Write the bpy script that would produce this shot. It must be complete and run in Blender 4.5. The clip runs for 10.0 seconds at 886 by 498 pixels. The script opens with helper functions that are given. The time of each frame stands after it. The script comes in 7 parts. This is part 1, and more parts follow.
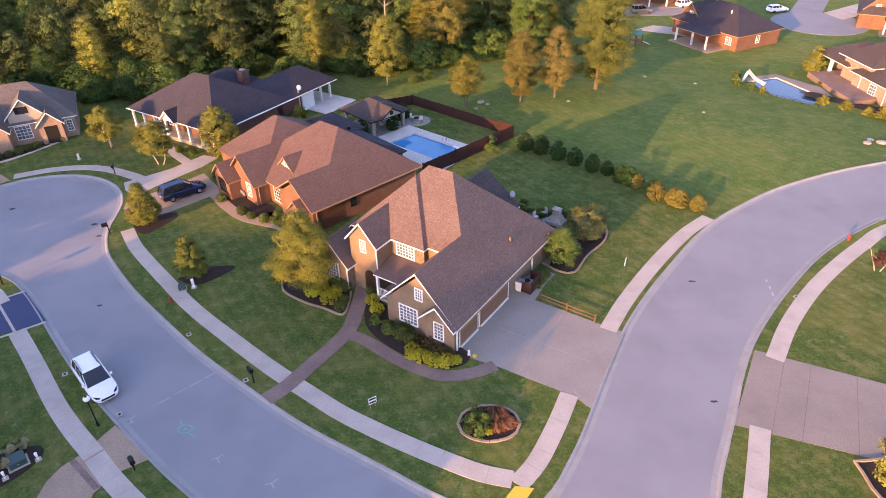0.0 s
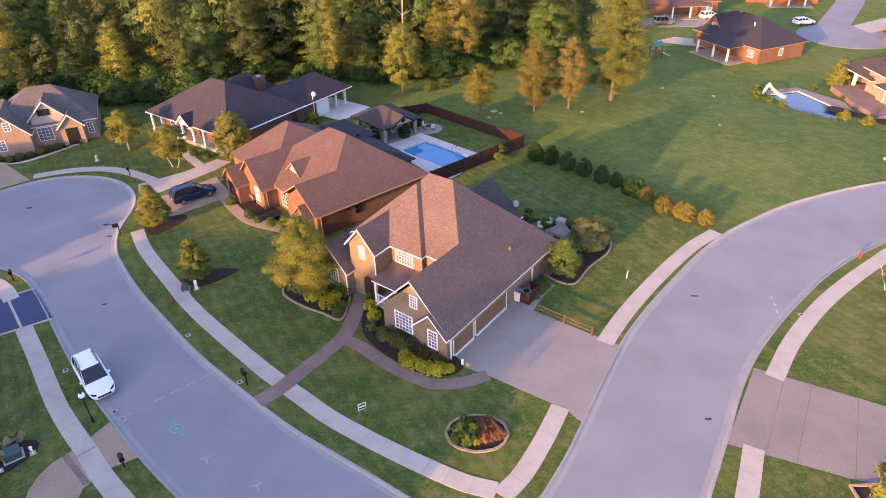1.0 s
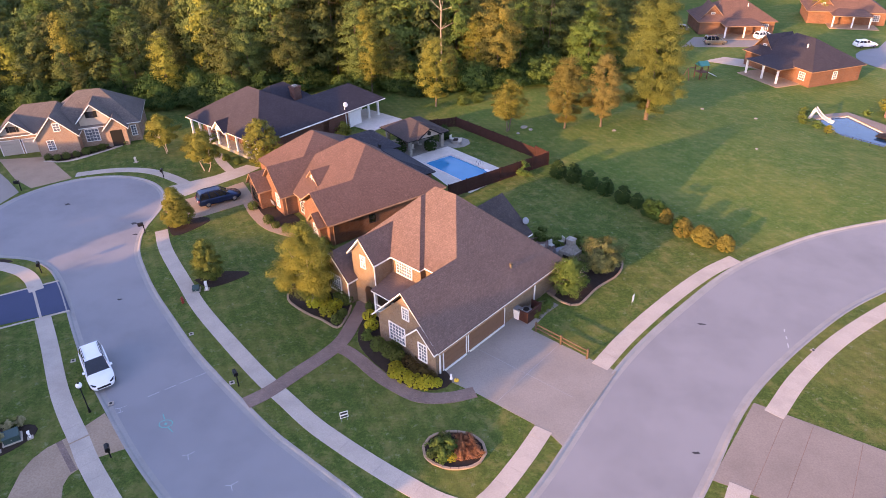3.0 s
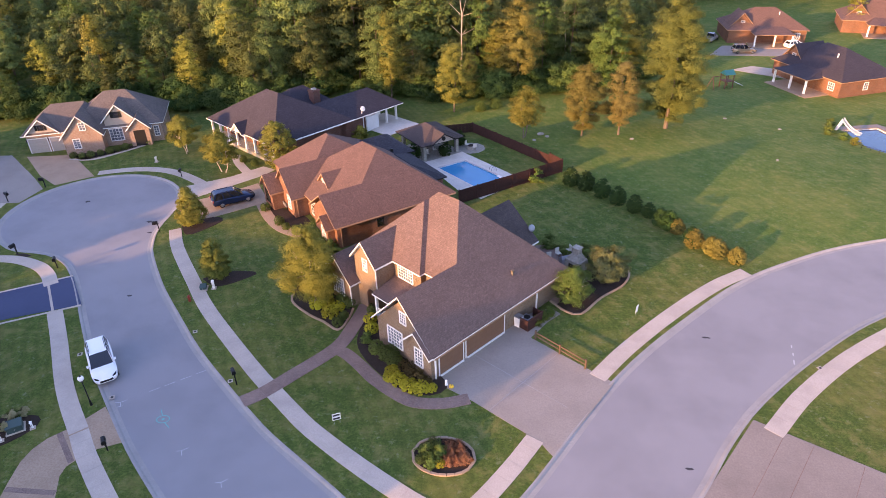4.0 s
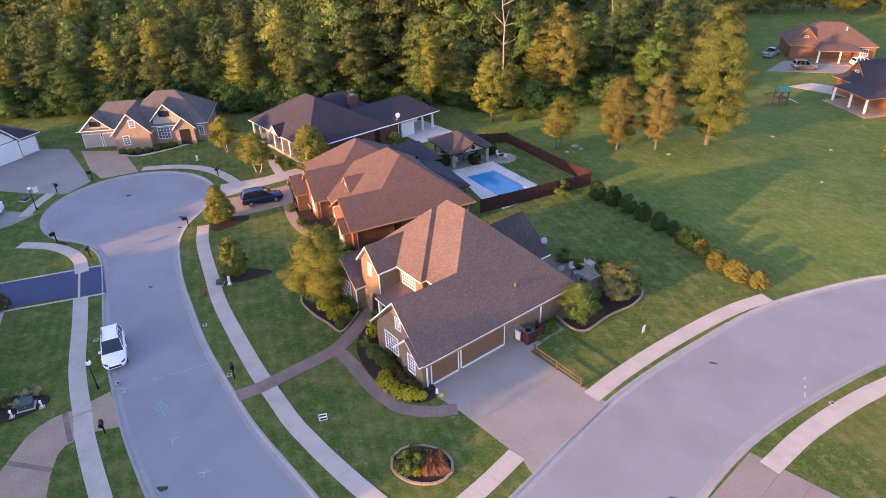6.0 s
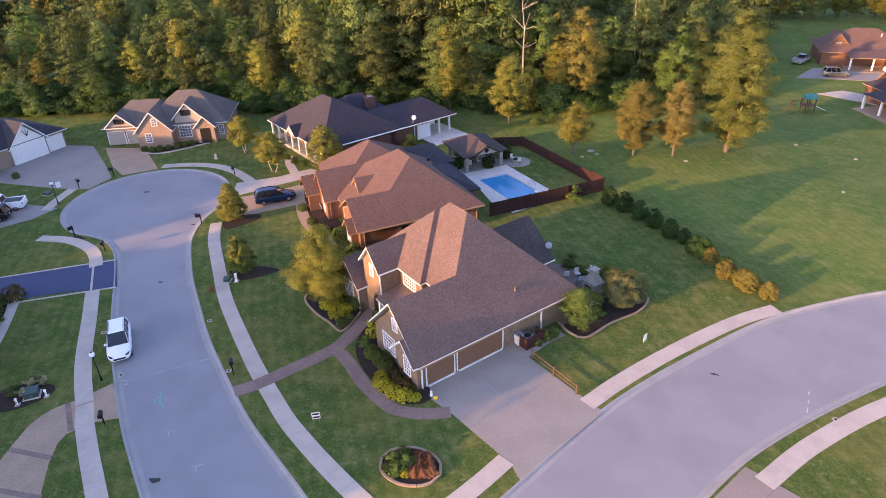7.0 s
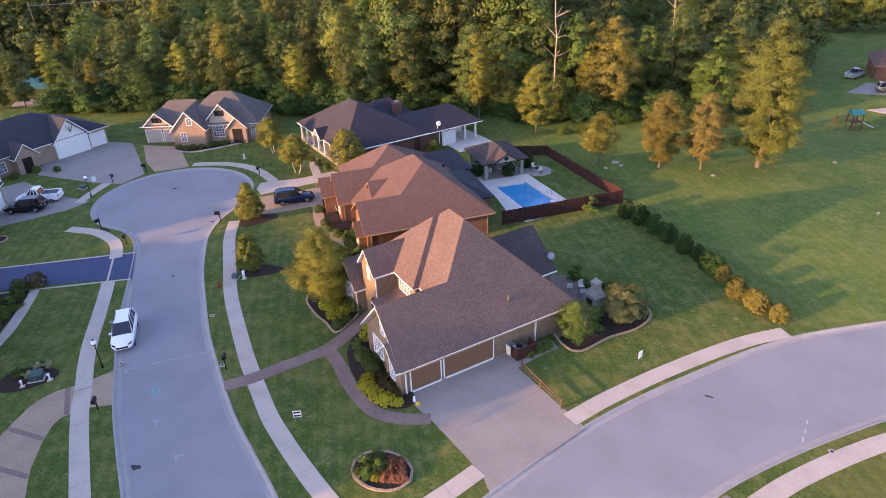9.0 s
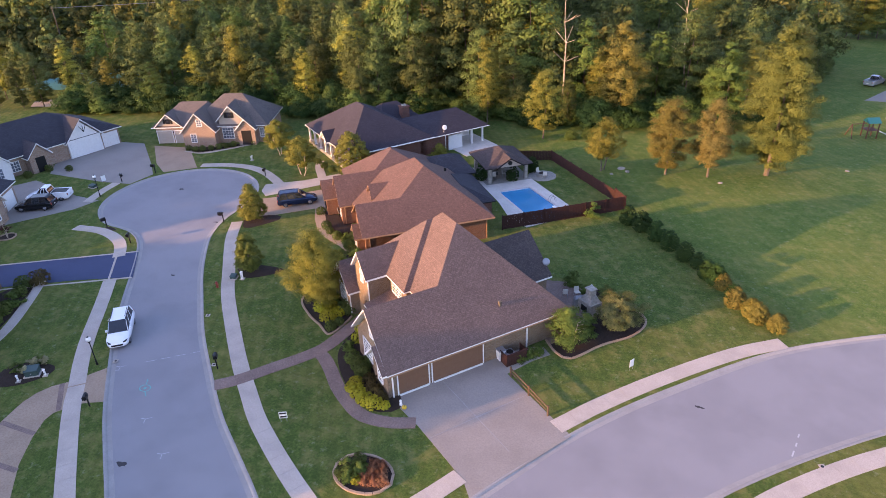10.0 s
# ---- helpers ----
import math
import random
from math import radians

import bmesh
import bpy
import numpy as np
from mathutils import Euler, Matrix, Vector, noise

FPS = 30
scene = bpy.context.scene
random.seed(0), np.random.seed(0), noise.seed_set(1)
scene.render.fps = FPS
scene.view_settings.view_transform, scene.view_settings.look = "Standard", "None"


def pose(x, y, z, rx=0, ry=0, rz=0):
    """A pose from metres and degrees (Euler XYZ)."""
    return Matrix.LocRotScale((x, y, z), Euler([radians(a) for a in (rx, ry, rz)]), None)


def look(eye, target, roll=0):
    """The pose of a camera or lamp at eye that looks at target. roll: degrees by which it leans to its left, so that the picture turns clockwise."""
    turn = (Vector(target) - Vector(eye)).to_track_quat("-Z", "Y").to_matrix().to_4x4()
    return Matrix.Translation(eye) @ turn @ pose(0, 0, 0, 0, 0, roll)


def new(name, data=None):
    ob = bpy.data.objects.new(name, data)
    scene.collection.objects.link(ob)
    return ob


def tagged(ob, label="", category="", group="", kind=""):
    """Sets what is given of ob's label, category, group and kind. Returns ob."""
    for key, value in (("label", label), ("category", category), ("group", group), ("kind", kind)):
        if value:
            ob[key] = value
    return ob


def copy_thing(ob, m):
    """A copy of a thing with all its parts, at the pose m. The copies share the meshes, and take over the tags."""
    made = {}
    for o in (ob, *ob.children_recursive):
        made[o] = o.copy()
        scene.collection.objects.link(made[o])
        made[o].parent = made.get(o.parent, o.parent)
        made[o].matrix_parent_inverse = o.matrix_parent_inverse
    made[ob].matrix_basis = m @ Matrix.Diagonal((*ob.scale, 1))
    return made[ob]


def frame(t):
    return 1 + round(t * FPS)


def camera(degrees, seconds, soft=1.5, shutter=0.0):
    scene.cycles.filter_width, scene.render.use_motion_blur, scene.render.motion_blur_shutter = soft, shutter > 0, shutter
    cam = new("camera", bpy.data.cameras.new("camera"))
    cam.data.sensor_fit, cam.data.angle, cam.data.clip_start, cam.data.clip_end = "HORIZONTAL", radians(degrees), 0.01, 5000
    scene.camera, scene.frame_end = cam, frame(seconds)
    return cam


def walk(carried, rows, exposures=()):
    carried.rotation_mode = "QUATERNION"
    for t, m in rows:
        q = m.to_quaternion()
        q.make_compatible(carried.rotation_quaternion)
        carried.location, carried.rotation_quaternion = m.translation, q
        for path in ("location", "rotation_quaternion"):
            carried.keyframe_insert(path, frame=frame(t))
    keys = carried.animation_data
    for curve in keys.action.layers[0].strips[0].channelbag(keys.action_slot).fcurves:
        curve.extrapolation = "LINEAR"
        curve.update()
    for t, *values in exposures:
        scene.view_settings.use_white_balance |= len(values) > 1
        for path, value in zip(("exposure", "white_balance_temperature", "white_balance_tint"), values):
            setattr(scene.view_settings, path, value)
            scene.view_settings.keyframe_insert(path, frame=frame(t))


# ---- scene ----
cam = camera(68.3, 10.0, soft=0.5)
PATH = [
    (0, (-0.417, -0.224, 35.685), (-0.423, 1.444, 34.581), -1.42),
    (0.5, (0.747, -0.234, 35.653), (0.703, 1.441, 34.561), -1.45),
    (1, (1.926, -0.207, 35.629), (1.842, 1.473, 34.548), -1.49),
    (1.5, (3.116, -0.143, 35.611), (2.990, 1.541, 34.540), -1.54),
    (2, (4.315, -0.045, 35.594), (4.147, 1.642, 34.533), -1.60),
    (2.5, (5.520, 0.087, 35.577), (5.309, 1.775, 34.525), -1.67),
    (4, (9.146, 0.678, 35.504), (8.800, 2.358, 34.476), -1.88),
    (4.5, (10.351, 0.937, 35.467), (9.959, 2.611, 34.447), -1.95),
    (5, (11.550, 1.226, 35.423), (11.112, 2.893, 34.409), -2.02),
    (5.5, (12.742, 1.544, 35.370), (12.258, 3.203, 34.363), -2.09),
    (7, (16.251, 2.677, 35.167), (15.636, 4.302, 34.177), -2.27),
    (7.5, (17.393, 3.114, 35.086), (16.737, 4.727, 34.102), -2.32),
    (8, (18.519, 3.580, 35.000), (17.825, 5.181, 34.022), -2.36),
    (8.5, (19.628, 4.078, 34.911), (18.896, 5.665, 33.940), -2.40),
    (9, (20.717, 4.607, 34.822), (19.952, 6.182, 33.857), -2.43),
    (9.5, (21.787, 5.167, 34.735), (20.991, 6.731, 33.776), -2.45),
    (10, (22.835, 5.761, 34.652), (22.012, 7.315, 33.700), -2.46),
]
# stops, white balance
EXPOSURES = [(0, 1.74, 7450, 44), (10, 1.66, 7150, 40)]
walk(cam, [(t, look(eye, target, roll)) for t, eye, target, roll in PATH], EXPOSURES)

SKY, SUN = 0.24, 3.25
# unseen trees added behind the camera to shade the foreground: x, y, scale
SHADE = []
for p_, h_ in ((-22, 13.5), (-26, 15.5), (-31, 14.5), (-36, 12.5), (-41, 12), (-46, 11.5), (-51, 11), (-56, 10.5), (-60, 10), (-67.5, 9.5), (-73, 11.5), (-79, 12), (-85, 12), (-91, 11.5), (-97, 11), (-103, 11)):
    for s_, o_ in ((-28, 0.0), (-34, 2.6), (-41, 0.8), (-48, 3.2)):
        # the gap left in the rows lets a sunlit strip through
        if p_ - o_ < -67.0 or p_ - o_ > -59.4:
            SHADE.append((0.63 * s_ + 0.777 * (p_ - o_), 0.777 * s_ - 0.63 * (p_ - o_), (h_ * 1.09 - (s_ + 28) * 0.183) / 15.0))

# ---- world, sun ----
SUN_EL = radians(10.4)
world = bpy.data.worlds.new("world")
scene.world = world
world.use_nodes = True
wn = world.node_tree
sky = wn.nodes.new("ShaderNodeTexSky")
sky.sky_type = "NISHITA"
sky.sun_disc = False
sky.sun_elevation = SUN_EL
sky.sun_rotation = math.atan2(-0.63, -0.777)
sky.air_density, sky.dust_density, sky.ozone_density = 1.0, 1.0, 2.9
wn.nodes["Background"].inputs["Strength"].default_value = SKY
wn.links.new(sky.outputs[0], wn.nodes["Background"].inputs["Color"])
sun = new("sun", bpy.data.lights.new("sun", "SUN"))
sun.data.energy, sun.data.angle, sun.data.color = SUN, radians(0.55), (1.0, 0.64, 0.25)
sun.matrix_world = look((0, 0, 0), (0.63 * math.cos(SUN_EL), 0.777 * math.cos(SUN_EL), -math.sin(SUN_EL)))

# ---- materials ----


def nodes_of(name, rough=0.8, metal=0.0, spec=0.3):
    m = bpy.data.materials.new(name)
    m.use_nodes = True
    b = m.node_tree.nodes["Principled BSDF"]
    b.inputs["Roughness"].default_value = rough
    b.inputs["Metallic"].default_value = metal
    b.inputs["Specular IOR Level"].default_value = spec
    return m, m.node_tree, b


def nd(t, kind, **kw):
    n = t.nodes.new(kind)
    for k, v in kw.items():
        n.inputs[k.replace("_", " ")].default_value = v
    return n


def rgba(c):
    return (c[0], c[1], c[2], 1.0)


def mix(t, fac, a, b, blend="MIX"):
    n = t.nodes.new("ShaderNodeMix")
    n.data_type, n.blend_type = "RGBA", blend
    for sock, v in ((n.inputs[0], fac), (n.inputs[6], a), (n.inputs[7], b)):
        if isinstance(v, bpy.types.NodeSocket):
            t.links.new(v, sock)
        else:
            sock.default_value = v if isinstance(v, float) else rgba(v)
    return n.outputs[2]


def ramp(t, sock, lo, hi):
    n = t.nodes.new("ShaderNodeMapRange")
    n.inputs["From Min"].default_value, n.inputs["From Max"].default_value = lo, hi
    t.links.new(sock, n.inputs["Value"])
    return n.outputs[0]


def noise_of(t, coord, scale, detail=4.0, rough=0.6):
    n = nd(t, "ShaderNodeTexNoise", Scale=scale, Detail=detail, Roughness=rough)
    t.links.new(coord, n.inputs["Vector"])
    return n.outputs["Fac"]


def mapped(t, sock, lo, hi):
    r = nd(t, "ShaderNodeMapRange")
    r.inputs["From Min"].default_value, r.inputs["From Max"].default_value = lo, hi
    t.links.new(sock, r.inputs["Value"])
    return r.outputs[0]


def bump(t, b, sock, strength, dist):
    n = nd(t, "ShaderNodeBump", Strength=strength, Distance=dist)
    t.links.new(sock, n.inputs["Height"])
    t.links.new(n.outputs[0], b.inputs["Normal"])


def speckled(name, c1, c2, fine=25.0, coarse=0.35, rough=0.85, metal=0.0, spec=0.3, bumpy=0.25, dist=0.01, stain=None):
    """Two colours mixed at a fine and a coarse scale, with relief."""
    m, t, b = nodes_of(name, rough, metal, spec)
    geo = t.nodes.new("ShaderNodeNewGeometry").outputs["Position"]
    f1, f2 = noise_of(t, geo, fine, 5.0), noise_of(t, geo, coarse, 5.0)
    col = mix(t, ramp(t, f1, 0.3, 0.7), c1, c2)
    dark = tuple(v * 0.72 for v in (stain or c1))
    col = mix(t, ramp(t, f2, 0.42, 0.78), col, mix(t, 0.55, col, dark))
    t.links.new(col, b.inputs["Base Color"])
    if bumpy:
        bump(t, b, f1, bumpy, dist)
    return m


def plain(name, c, rough=0.5, metal=0.0, spec=0.4, vary=0.12):
    m, t, b = nodes_of(name, rough, metal, spec)
    geo = t.nodes.new("ShaderNodeTexCoord").outputs["Object"]
    f = noise_of(t, geo, 3.0, 5.0)
    col = mix(t, ramp(t, f, 0.3, 0.75), c, tuple(v * (1 - vary) for v in c))
    t.links.new(col, b.inputs["Base Color"])
    return m


def coursed(name, c1, c2, mortar, w, h, joint, rough=0.85, spec=0.25, depth=0.02, blotch=0.25, offset=0.5, noise_mix=0.72, grain=13.0):
    """Bricks, shingles or pavers in courses, in metres of the surface's own map."""
    m, t, b = nodes_of(name, rough, 0.0, spec)
    uv = t.nodes.new("ShaderNodeUVMap")
    uv.uv_map = "uv"
    br = nd(t, "ShaderNodeTexBrick", Color1=rgba(c1), Color2=rgba(c2), Mortar=rgba(mortar), Scale=1.0)
    br.inputs["Brick Width"].default_value, br.inputs["Row Height"].default_value = w, h
    br.inputs["Mortar Size"].default_value, br.inputs["Mortar Smooth"].default_value = joint, 0.3
    br.offset = offset
    t.links.new(uv.outputs[0], br.inputs["Vector"])
    geo = t.nodes.new("ShaderNodeNewGeometry").outputs["Position"]
    f1, f2 = noise_of(t, geo, grain, 8.0, 0.95), noise_of(t, geo, 0.5, 4.0)
    col = mix(t, ramp(t, f1, 0.43, 0.58), br.outputs["Color"], mix(t, noise_mix, br.outputs["Color"], tuple(v * 0.45 for v in c1)))
    col = mix(t, ramp(t, f2, 0.4, 0.75), col, mix(t, blotch, col, tuple(v * 1.5 for v in c2)))
    t.links.new(col, b.inputs["Base Color"])
    bump(t, b, br.outputs["Fac"], -0.5, depth)
    return m


def lawn_material():
    m, t, b = nodes_of("grass", 0.95, 0.0, 0.1)
    geo = t.nodes.new("ShaderNodeNewGeometry").outputs["Position"]
    f1 = noise_of(t, geo, 4.2, 9.0, 0.9)
    f2 = noise_of(t, geo, 0.10, 6.0, 0.65)
    f3 = noise_of(t, geo, 0.6, 9.0, 0.75)
    f5 = noise_of(t, geo, 1.7, 7.0, 0.7)
    rot = nd(t, "ShaderNodeMapping", Rotation=(0, 0, radians(35)), Scale=(0.22, 2.2, 1))
    t.links.new(geo, rot.inputs["Vector"])
    f4 = noise_of(t, rot.outputs[0], 0.9, 5.0)
    wav = nd(t, "ShaderNodeTexWave", Scale=0.30, Distortion=1.6, Detail=3.0)
    wr = nd(t, "ShaderNodeMapping", Rotation=(0, 0, radians(-34)))
    t.links.new(geo, wr.inputs["Vector"])
    t.links.new(wr.outputs[0], wav.inputs["Vector"])
    col = mix(t, ramp(t, f1, 0.38, 0.62), (0.028, 0.060, 0.012), (0.140, 0.200, 0.044))
    col = mix(t, ramp(t, f2, 0.46, 0.60), col, mix(t, 0.45, col, (0.22, 0.20, 0.055)))
    col = mix(t, ramp(t, f3, 0.50, 0.61), col, mix(t, 0.60, col, (0.235, 0.205, 0.075)))
    col = mix(t, ramp(t, f3, 0.48, 0.34), col, mix(t, 0.40, col, (0.022, 0.055, 0.012)))
    col = mix(t, ramp(t, f5, 0.575, 0.65), col, mix(t, 0.5, col, (0.27, 0.28, 0.17)))
    col = mix(t, ramp(t, f4, 0.48, 0.7), col, mix(t, 0.25, col, (0.04, 0.075, 0.016)))
    col = mix(t, ramp(t, wav.outputs["Fac"], 0.35, 0.65), col, mix(t, 0.15, col, (0.03, 0.055, 0.012)))
    # field colour brightened past the lot line as if sunlit; lots a darker green
    away = nd(t, "ShaderNodeVectorMath")
    away.operation = "DOT_PRODUCT"
    away.inputs[1].default_value = (0.69, 0.72, 0)
    t.links.new(geo, away.inputs[0])
    field = ramp(t, mapped(t, away.outputs["Value"], 58.0, 72.0), 0.2, 0.8)
    col = mix(t, field, mix(t, 0.10, col, (0.022, 0.055, 0.012)), mix(t, 0.22, col, (0.15, 0.25, 0.05)))
    t.links.new(col, b.inputs["Base Color"])
    bump(t, b, f1, 0.9, 0.12)
    return m


def leaf_material(name, dark, light, spread=0.5):
    """Leaves: each one and each tree takes its own tone; some light passes through."""
    m, t, b = nodes_of(name, 0.75, 0.0, 0.15)
    geo, oi = t.nodes.new("ShaderNodeNewGeometry"), t.nodes.new("ShaderNodeObjectInfo")
    own = t.nodes.new("ShaderNodeMapRange")
    own.inputs["To Min"].default_value, own.inputs["To Max"].default_value = 0.12, 0.62
    t.links.new(geo.outputs["Random Per Island"], own.inputs["Value"])
    col = mix(t, own.outputs[0], dark, light)
    f = noise_of(t, geo.outputs["Position"], 0.8, 3.0)
    col = mix(t, ramp(t, f, 0.38, 0.66), mix(t, 0.3, col, dark), mix(t, 0.5, col, light))
    hsv = nd(t, "ShaderNodeHueSaturation", Saturation=1.0)
    for lo, hi, key in ((0.5 - 0.010 * spread, 0.5 + 0.045 * spread, "Hue"), (1 - 0.5 * spread, 1 + 0.45 * spread, "Value")):
        r = t.nodes.new("ShaderNodeMapRange")
        r.inputs["To Min"].default_value, r.inputs["To Max"].default_value = lo, hi
        t.links.new(oi.outputs["Random"], r.inputs["Value"])
        t.links.new(r.outputs[0], hsv.inputs[key])
    t.links.new(col, hsv.inputs["Color"])
    t.links.new(hsv.outputs[0], b.inputs["Base Color"])
    tr = t.nodes.new("ShaderNodeBsdfTranslucent")
    t.links.new(hsv.outputs[0], tr.inputs["Color"])
    ms = t.nodes.new("ShaderNodeMixShader")
    ms.inputs[0].default_value = 0.22
    t.links.new(b.outputs[0], ms.inputs[1])
    t.links.new(tr.outputs[0], ms.inputs[2])
    t.links.new(ms.outputs[0], t.nodes["Material Output"].inputs["Surface"])
    return m


def glass_material(name, tint, rough=0.05):
    m, t, b = nodes_of(name, rough, 0.0, 0.9)
    geo = t.nodes.new("ShaderNodeTexCoord").outputs["Object"]
    f = noise_of(t, geo, 1.2, 2.0)
    t.links.new(mix(t, ramp(t, f, 0.4, 0.6), tint, tuple(v * 1.7 for v in tint)), b.inputs["Base Color"])
    return m


def water_material(name, c1, c2):
    m, t, b = nodes_of(name, 0.05, 0.0, 0.25)
    geo = t.nodes.new("ShaderNodeNewGeometry").outputs["Position"]
    f = noise_of(t, geo, 0.35, 3.0)
    t.links.new(mix(t, ramp(t, f, 0.3, 0.7), c1, c2), b.inputs["Base Color"])
    bump(t, b, noise_of(t, geo, 3.0, 2.0), 0.08, 0.03)
    return m


M_GRASS = lawn_material()
M_ASPH = speckled("asphalt", (0.22, 0.215, 0.225), (0.29, 0.28, 0.285), 18.0, 0.16, 0.9, bumpy=0.2, dist=0.004)
M_NEWASPH = speckled("sealed_asphalt", (0.034, 0.05, 0.10), (0.052, 0.072, 0.14), 22.0, 0.3, 0.8)
M_CONC = speckled("concrete", (0.41, 0.345, 0.29), (0.52, 0.44, 0.37), 14.0, 0.5, 0.9)
M_KERB = speckled("kerb_concrete", (0.27, 0.255, 0.245), (0.35, 0.33, 0.31), 10.0, 0.7, 0.9)
M_DRIVE = speckled("drive_concrete", (0.245, 0.215, 0.19), (0.315, 0.275, 0.24), 8.0, 0.25, 0.9)
M_TANCONC = speckled("tan_concrete", (0.235, 0.19, 0.16), (0.30, 0.245, 0.205), 8.0, 0.3, 0.9)
M_PAVE = speckled("stamped_concrete", (0.31, 0.21, 0.14), (0.42, 0.295, 0.205), 7.0, 0.5, 0.85)
M_WALK = coursed("brick_pavers", (0.24, 0.155, 0.125), (0.30, 0.20, 0.165), (0.17, 0.13, 0.115), 0.22, 0.11, 0.012)
M_POOLDECK = speckled("pool_deck", (0.56, 0.50, 0.44), (0.70, 0.64, 0.57), 6.0, 0.6, 0.85)
M_MULCH = speckled("mulch", (0.020, 0.013, 0.010), (0.06, 0.038, 0.028), 30.0, 2.0, 1.0, bumpy=0.8, dist=0.05)
M_STONE = speckled("field_stone", (0.22, 0.20, 0.17), (0.40, 0.37, 0.32), 5.0, 1.0, 0.9)
M_BRICK = {
    "tan": coursed("brick_tan", (0.160, 0.102, 0.060), (0.26, 0.172, 0.100), (0.30, 0.25, 0.21), 0.23, 0.081, 0.012),
    "red": coursed("brick_red", (0.185, 0.080, 0.044), (0.26, 0.122, 0.070), (0.20, 0.145, 0.11), 0.23, 0.081, 0.009),
    "dark": coursed("brick_dark", (0.15, 0.06, 0.045), (0.21, 0.09, 0.065), (0.2, 0.15, 0.12), 0.23, 0.081, 0.009),
    "mixed": coursed("brick_mixed", (0.30, 0.17, 0.11), (0.42, 0.29, 0.21), (0.40, 0.35, 0.30), 0.23, 0.081, 0.011),
}
M_ROOF = {
    "brown": coursed("shingle_brown", (0.158, 0.103, 0.090), (0.204, 0.134, 0.114), (0.118, 0.079, 0.070), 0.33, 0.145, 0.012, depth=0.015, grain=6.0, noise_mix=0.85, blotch=0.12),
    "rust": coursed("shingle_rust", (0.148, 0.086, 0.070), (0.192, 0.112, 0.090), (0.110, 0.066, 0.054), 0.33, 0.145, 0.012, depth=0.015, grain=6.0, noise_mix=0.85, blotch=0.12),
    "weathered": coursed("shingle_weathered", (0.145, 0.118, 0.105), (0.195, 0.160, 0.141), (0.115, 0.095, 0.087), 0.33, 0.145, 0.012, depth=0.015, grain=6.0, noise_mix=0.85, blotch=0.12),
    "charcoal": coursed("shingle_charcoal", (0.044, 0.038, 0.048), (0.066, 0.056, 0.068), (0.030, 0.027, 0.036), 0.33, 0.145, 0.012, depth=0.015, grain=6.0, noise_mix=0.85, blotch=0.12),
    "slate": coursed("shingle_slate", (0.042, 0.042, 0.052), (0.068, 0.066, 0.078), (0.03, 0.03, 0.036), 0.33, 0.145, 0.012, depth=0.015, grain=6.0, noise_mix=0.85, blotch=0.1),
    "umber": coursed("shingle_umber", (0.075, 0.057, 0.054), (0.11, 0.083, 0.077), (0.05, 0.04, 0.038), 0.33, 0.145, 0.012, depth=0.015, grain=6.0, noise_mix=0.85, blotch=0.12),
}
M_WHITE = plain("white_paint", (0.80, 0.79, 0.76), 0.45)
M_TANTRIM = plain("tan_trim", (0.36, 0.21, 0.12), 0.6)
M_GREIGE = plain("greige_door", (0.42, 0.36, 0.31), 0.5)
M_SIDING = plain("tan_siding", (0.40, 0.335, 0.275), 0.6)
M_CREAM = plain("cream_siding", (0.62, 0.58, 0.50), 0.55)
M_GLASS = glass_material("window_glass", (0.10, 0.115, 0.14))
M_DARKGLASS = glass_material("dark_glass", (0.012, 0.014, 0.018))
M_TANDOOR = plain("garage_door_tan", (0.19, 0.10, 0.058), 0.5)
# near black, so flat entry panels read as shaded recesses; also dark trim
M_DARK = plain("near_black", (0.008, 0.007, 0.006), 0.8)
# dark wood, deepened to carry the shade of a recessed entry
M_SHADEDOOR = plain("wood_door_in_shade", (0.03, 0.015, 0.009), 0.45)
# red-brown stain, darkened further in place of the house's shade on the fence
M_FENCE = speckled("stained_fence", (0.032, 0.012, 0.010), (0.06, 0.022, 0.016), 6.0, 0.8, 0.8)
M_CEDAR = speckled("cedar", (0.075, 0.047, 0.030), (0.12, 0.077, 0.046), 8.0, 1.0, 0.75)
M_REDWOOD = speckled("red_stained_timber", (0.10, 0.04, 0.028), (0.15, 0.065, 0.045), 8.0, 1.0, 0.75)
M_BARK = speckled("bark", (0.09, 0.065, 0.045), (0.2, 0.16, 0.12), 9.0, 1.5, 0.95, bumpy=0.7, dist=0.03)
M_PALEBARK = speckled("pale_bark", (0.35, 0.27, 0.2), (0.55, 0.45, 0.34), 5.0, 1.0, 0.9)
M_BLACK = plain("black_metal", (0.012, 0.012, 0.013), 0.4, 0.3)
M_GREY = plain("grey_metal", (0.3, 0.31, 0.33), 0.45, 0.5)
M_GREENBOX = plain("utility_green", (0.035, 0.075, 0.07), 0.5)
M_RED = plain("red_paint", (0.28, 0.045, 0.03), 0.45)
M_TEAL = plain("teal_canvas", (0.02, 0.20, 0.17), 0.6)
M_YELLOW = plain("yellow_paint", (0.75, 0.48, 0.04), 0.6)
M_CARWHITE = plain("car_white", (0.82, 0.83, 0.85), 0.16, 0.0, 0.6, 0.03)
M_CARBLUE = plain("car_blue", (0.012, 0.028, 0.075), 0.14, 0.4, 0.6, 0.05)
M_CARBLACK = plain("car_black", (0.012, 0.013, 0.016), 0.14, 0.3, 0.6, 0.05)
M_CARTAN = plain("car_tan", (0.32, 0.26, 0.19), 0.2, 0.5, 0.6, 0.05)
M_CARSILVER = plain("car_silver", (0.6, 0.6, 0.62), 0.2, 0.6, 0.6, 0.05)
M_TYRE = plain("tyre", (0.015, 0.015, 0.016), 0.85)
M_RIM = plain("alloy_rim", (0.5, 0.5, 0.52), 0.25, 0.9)
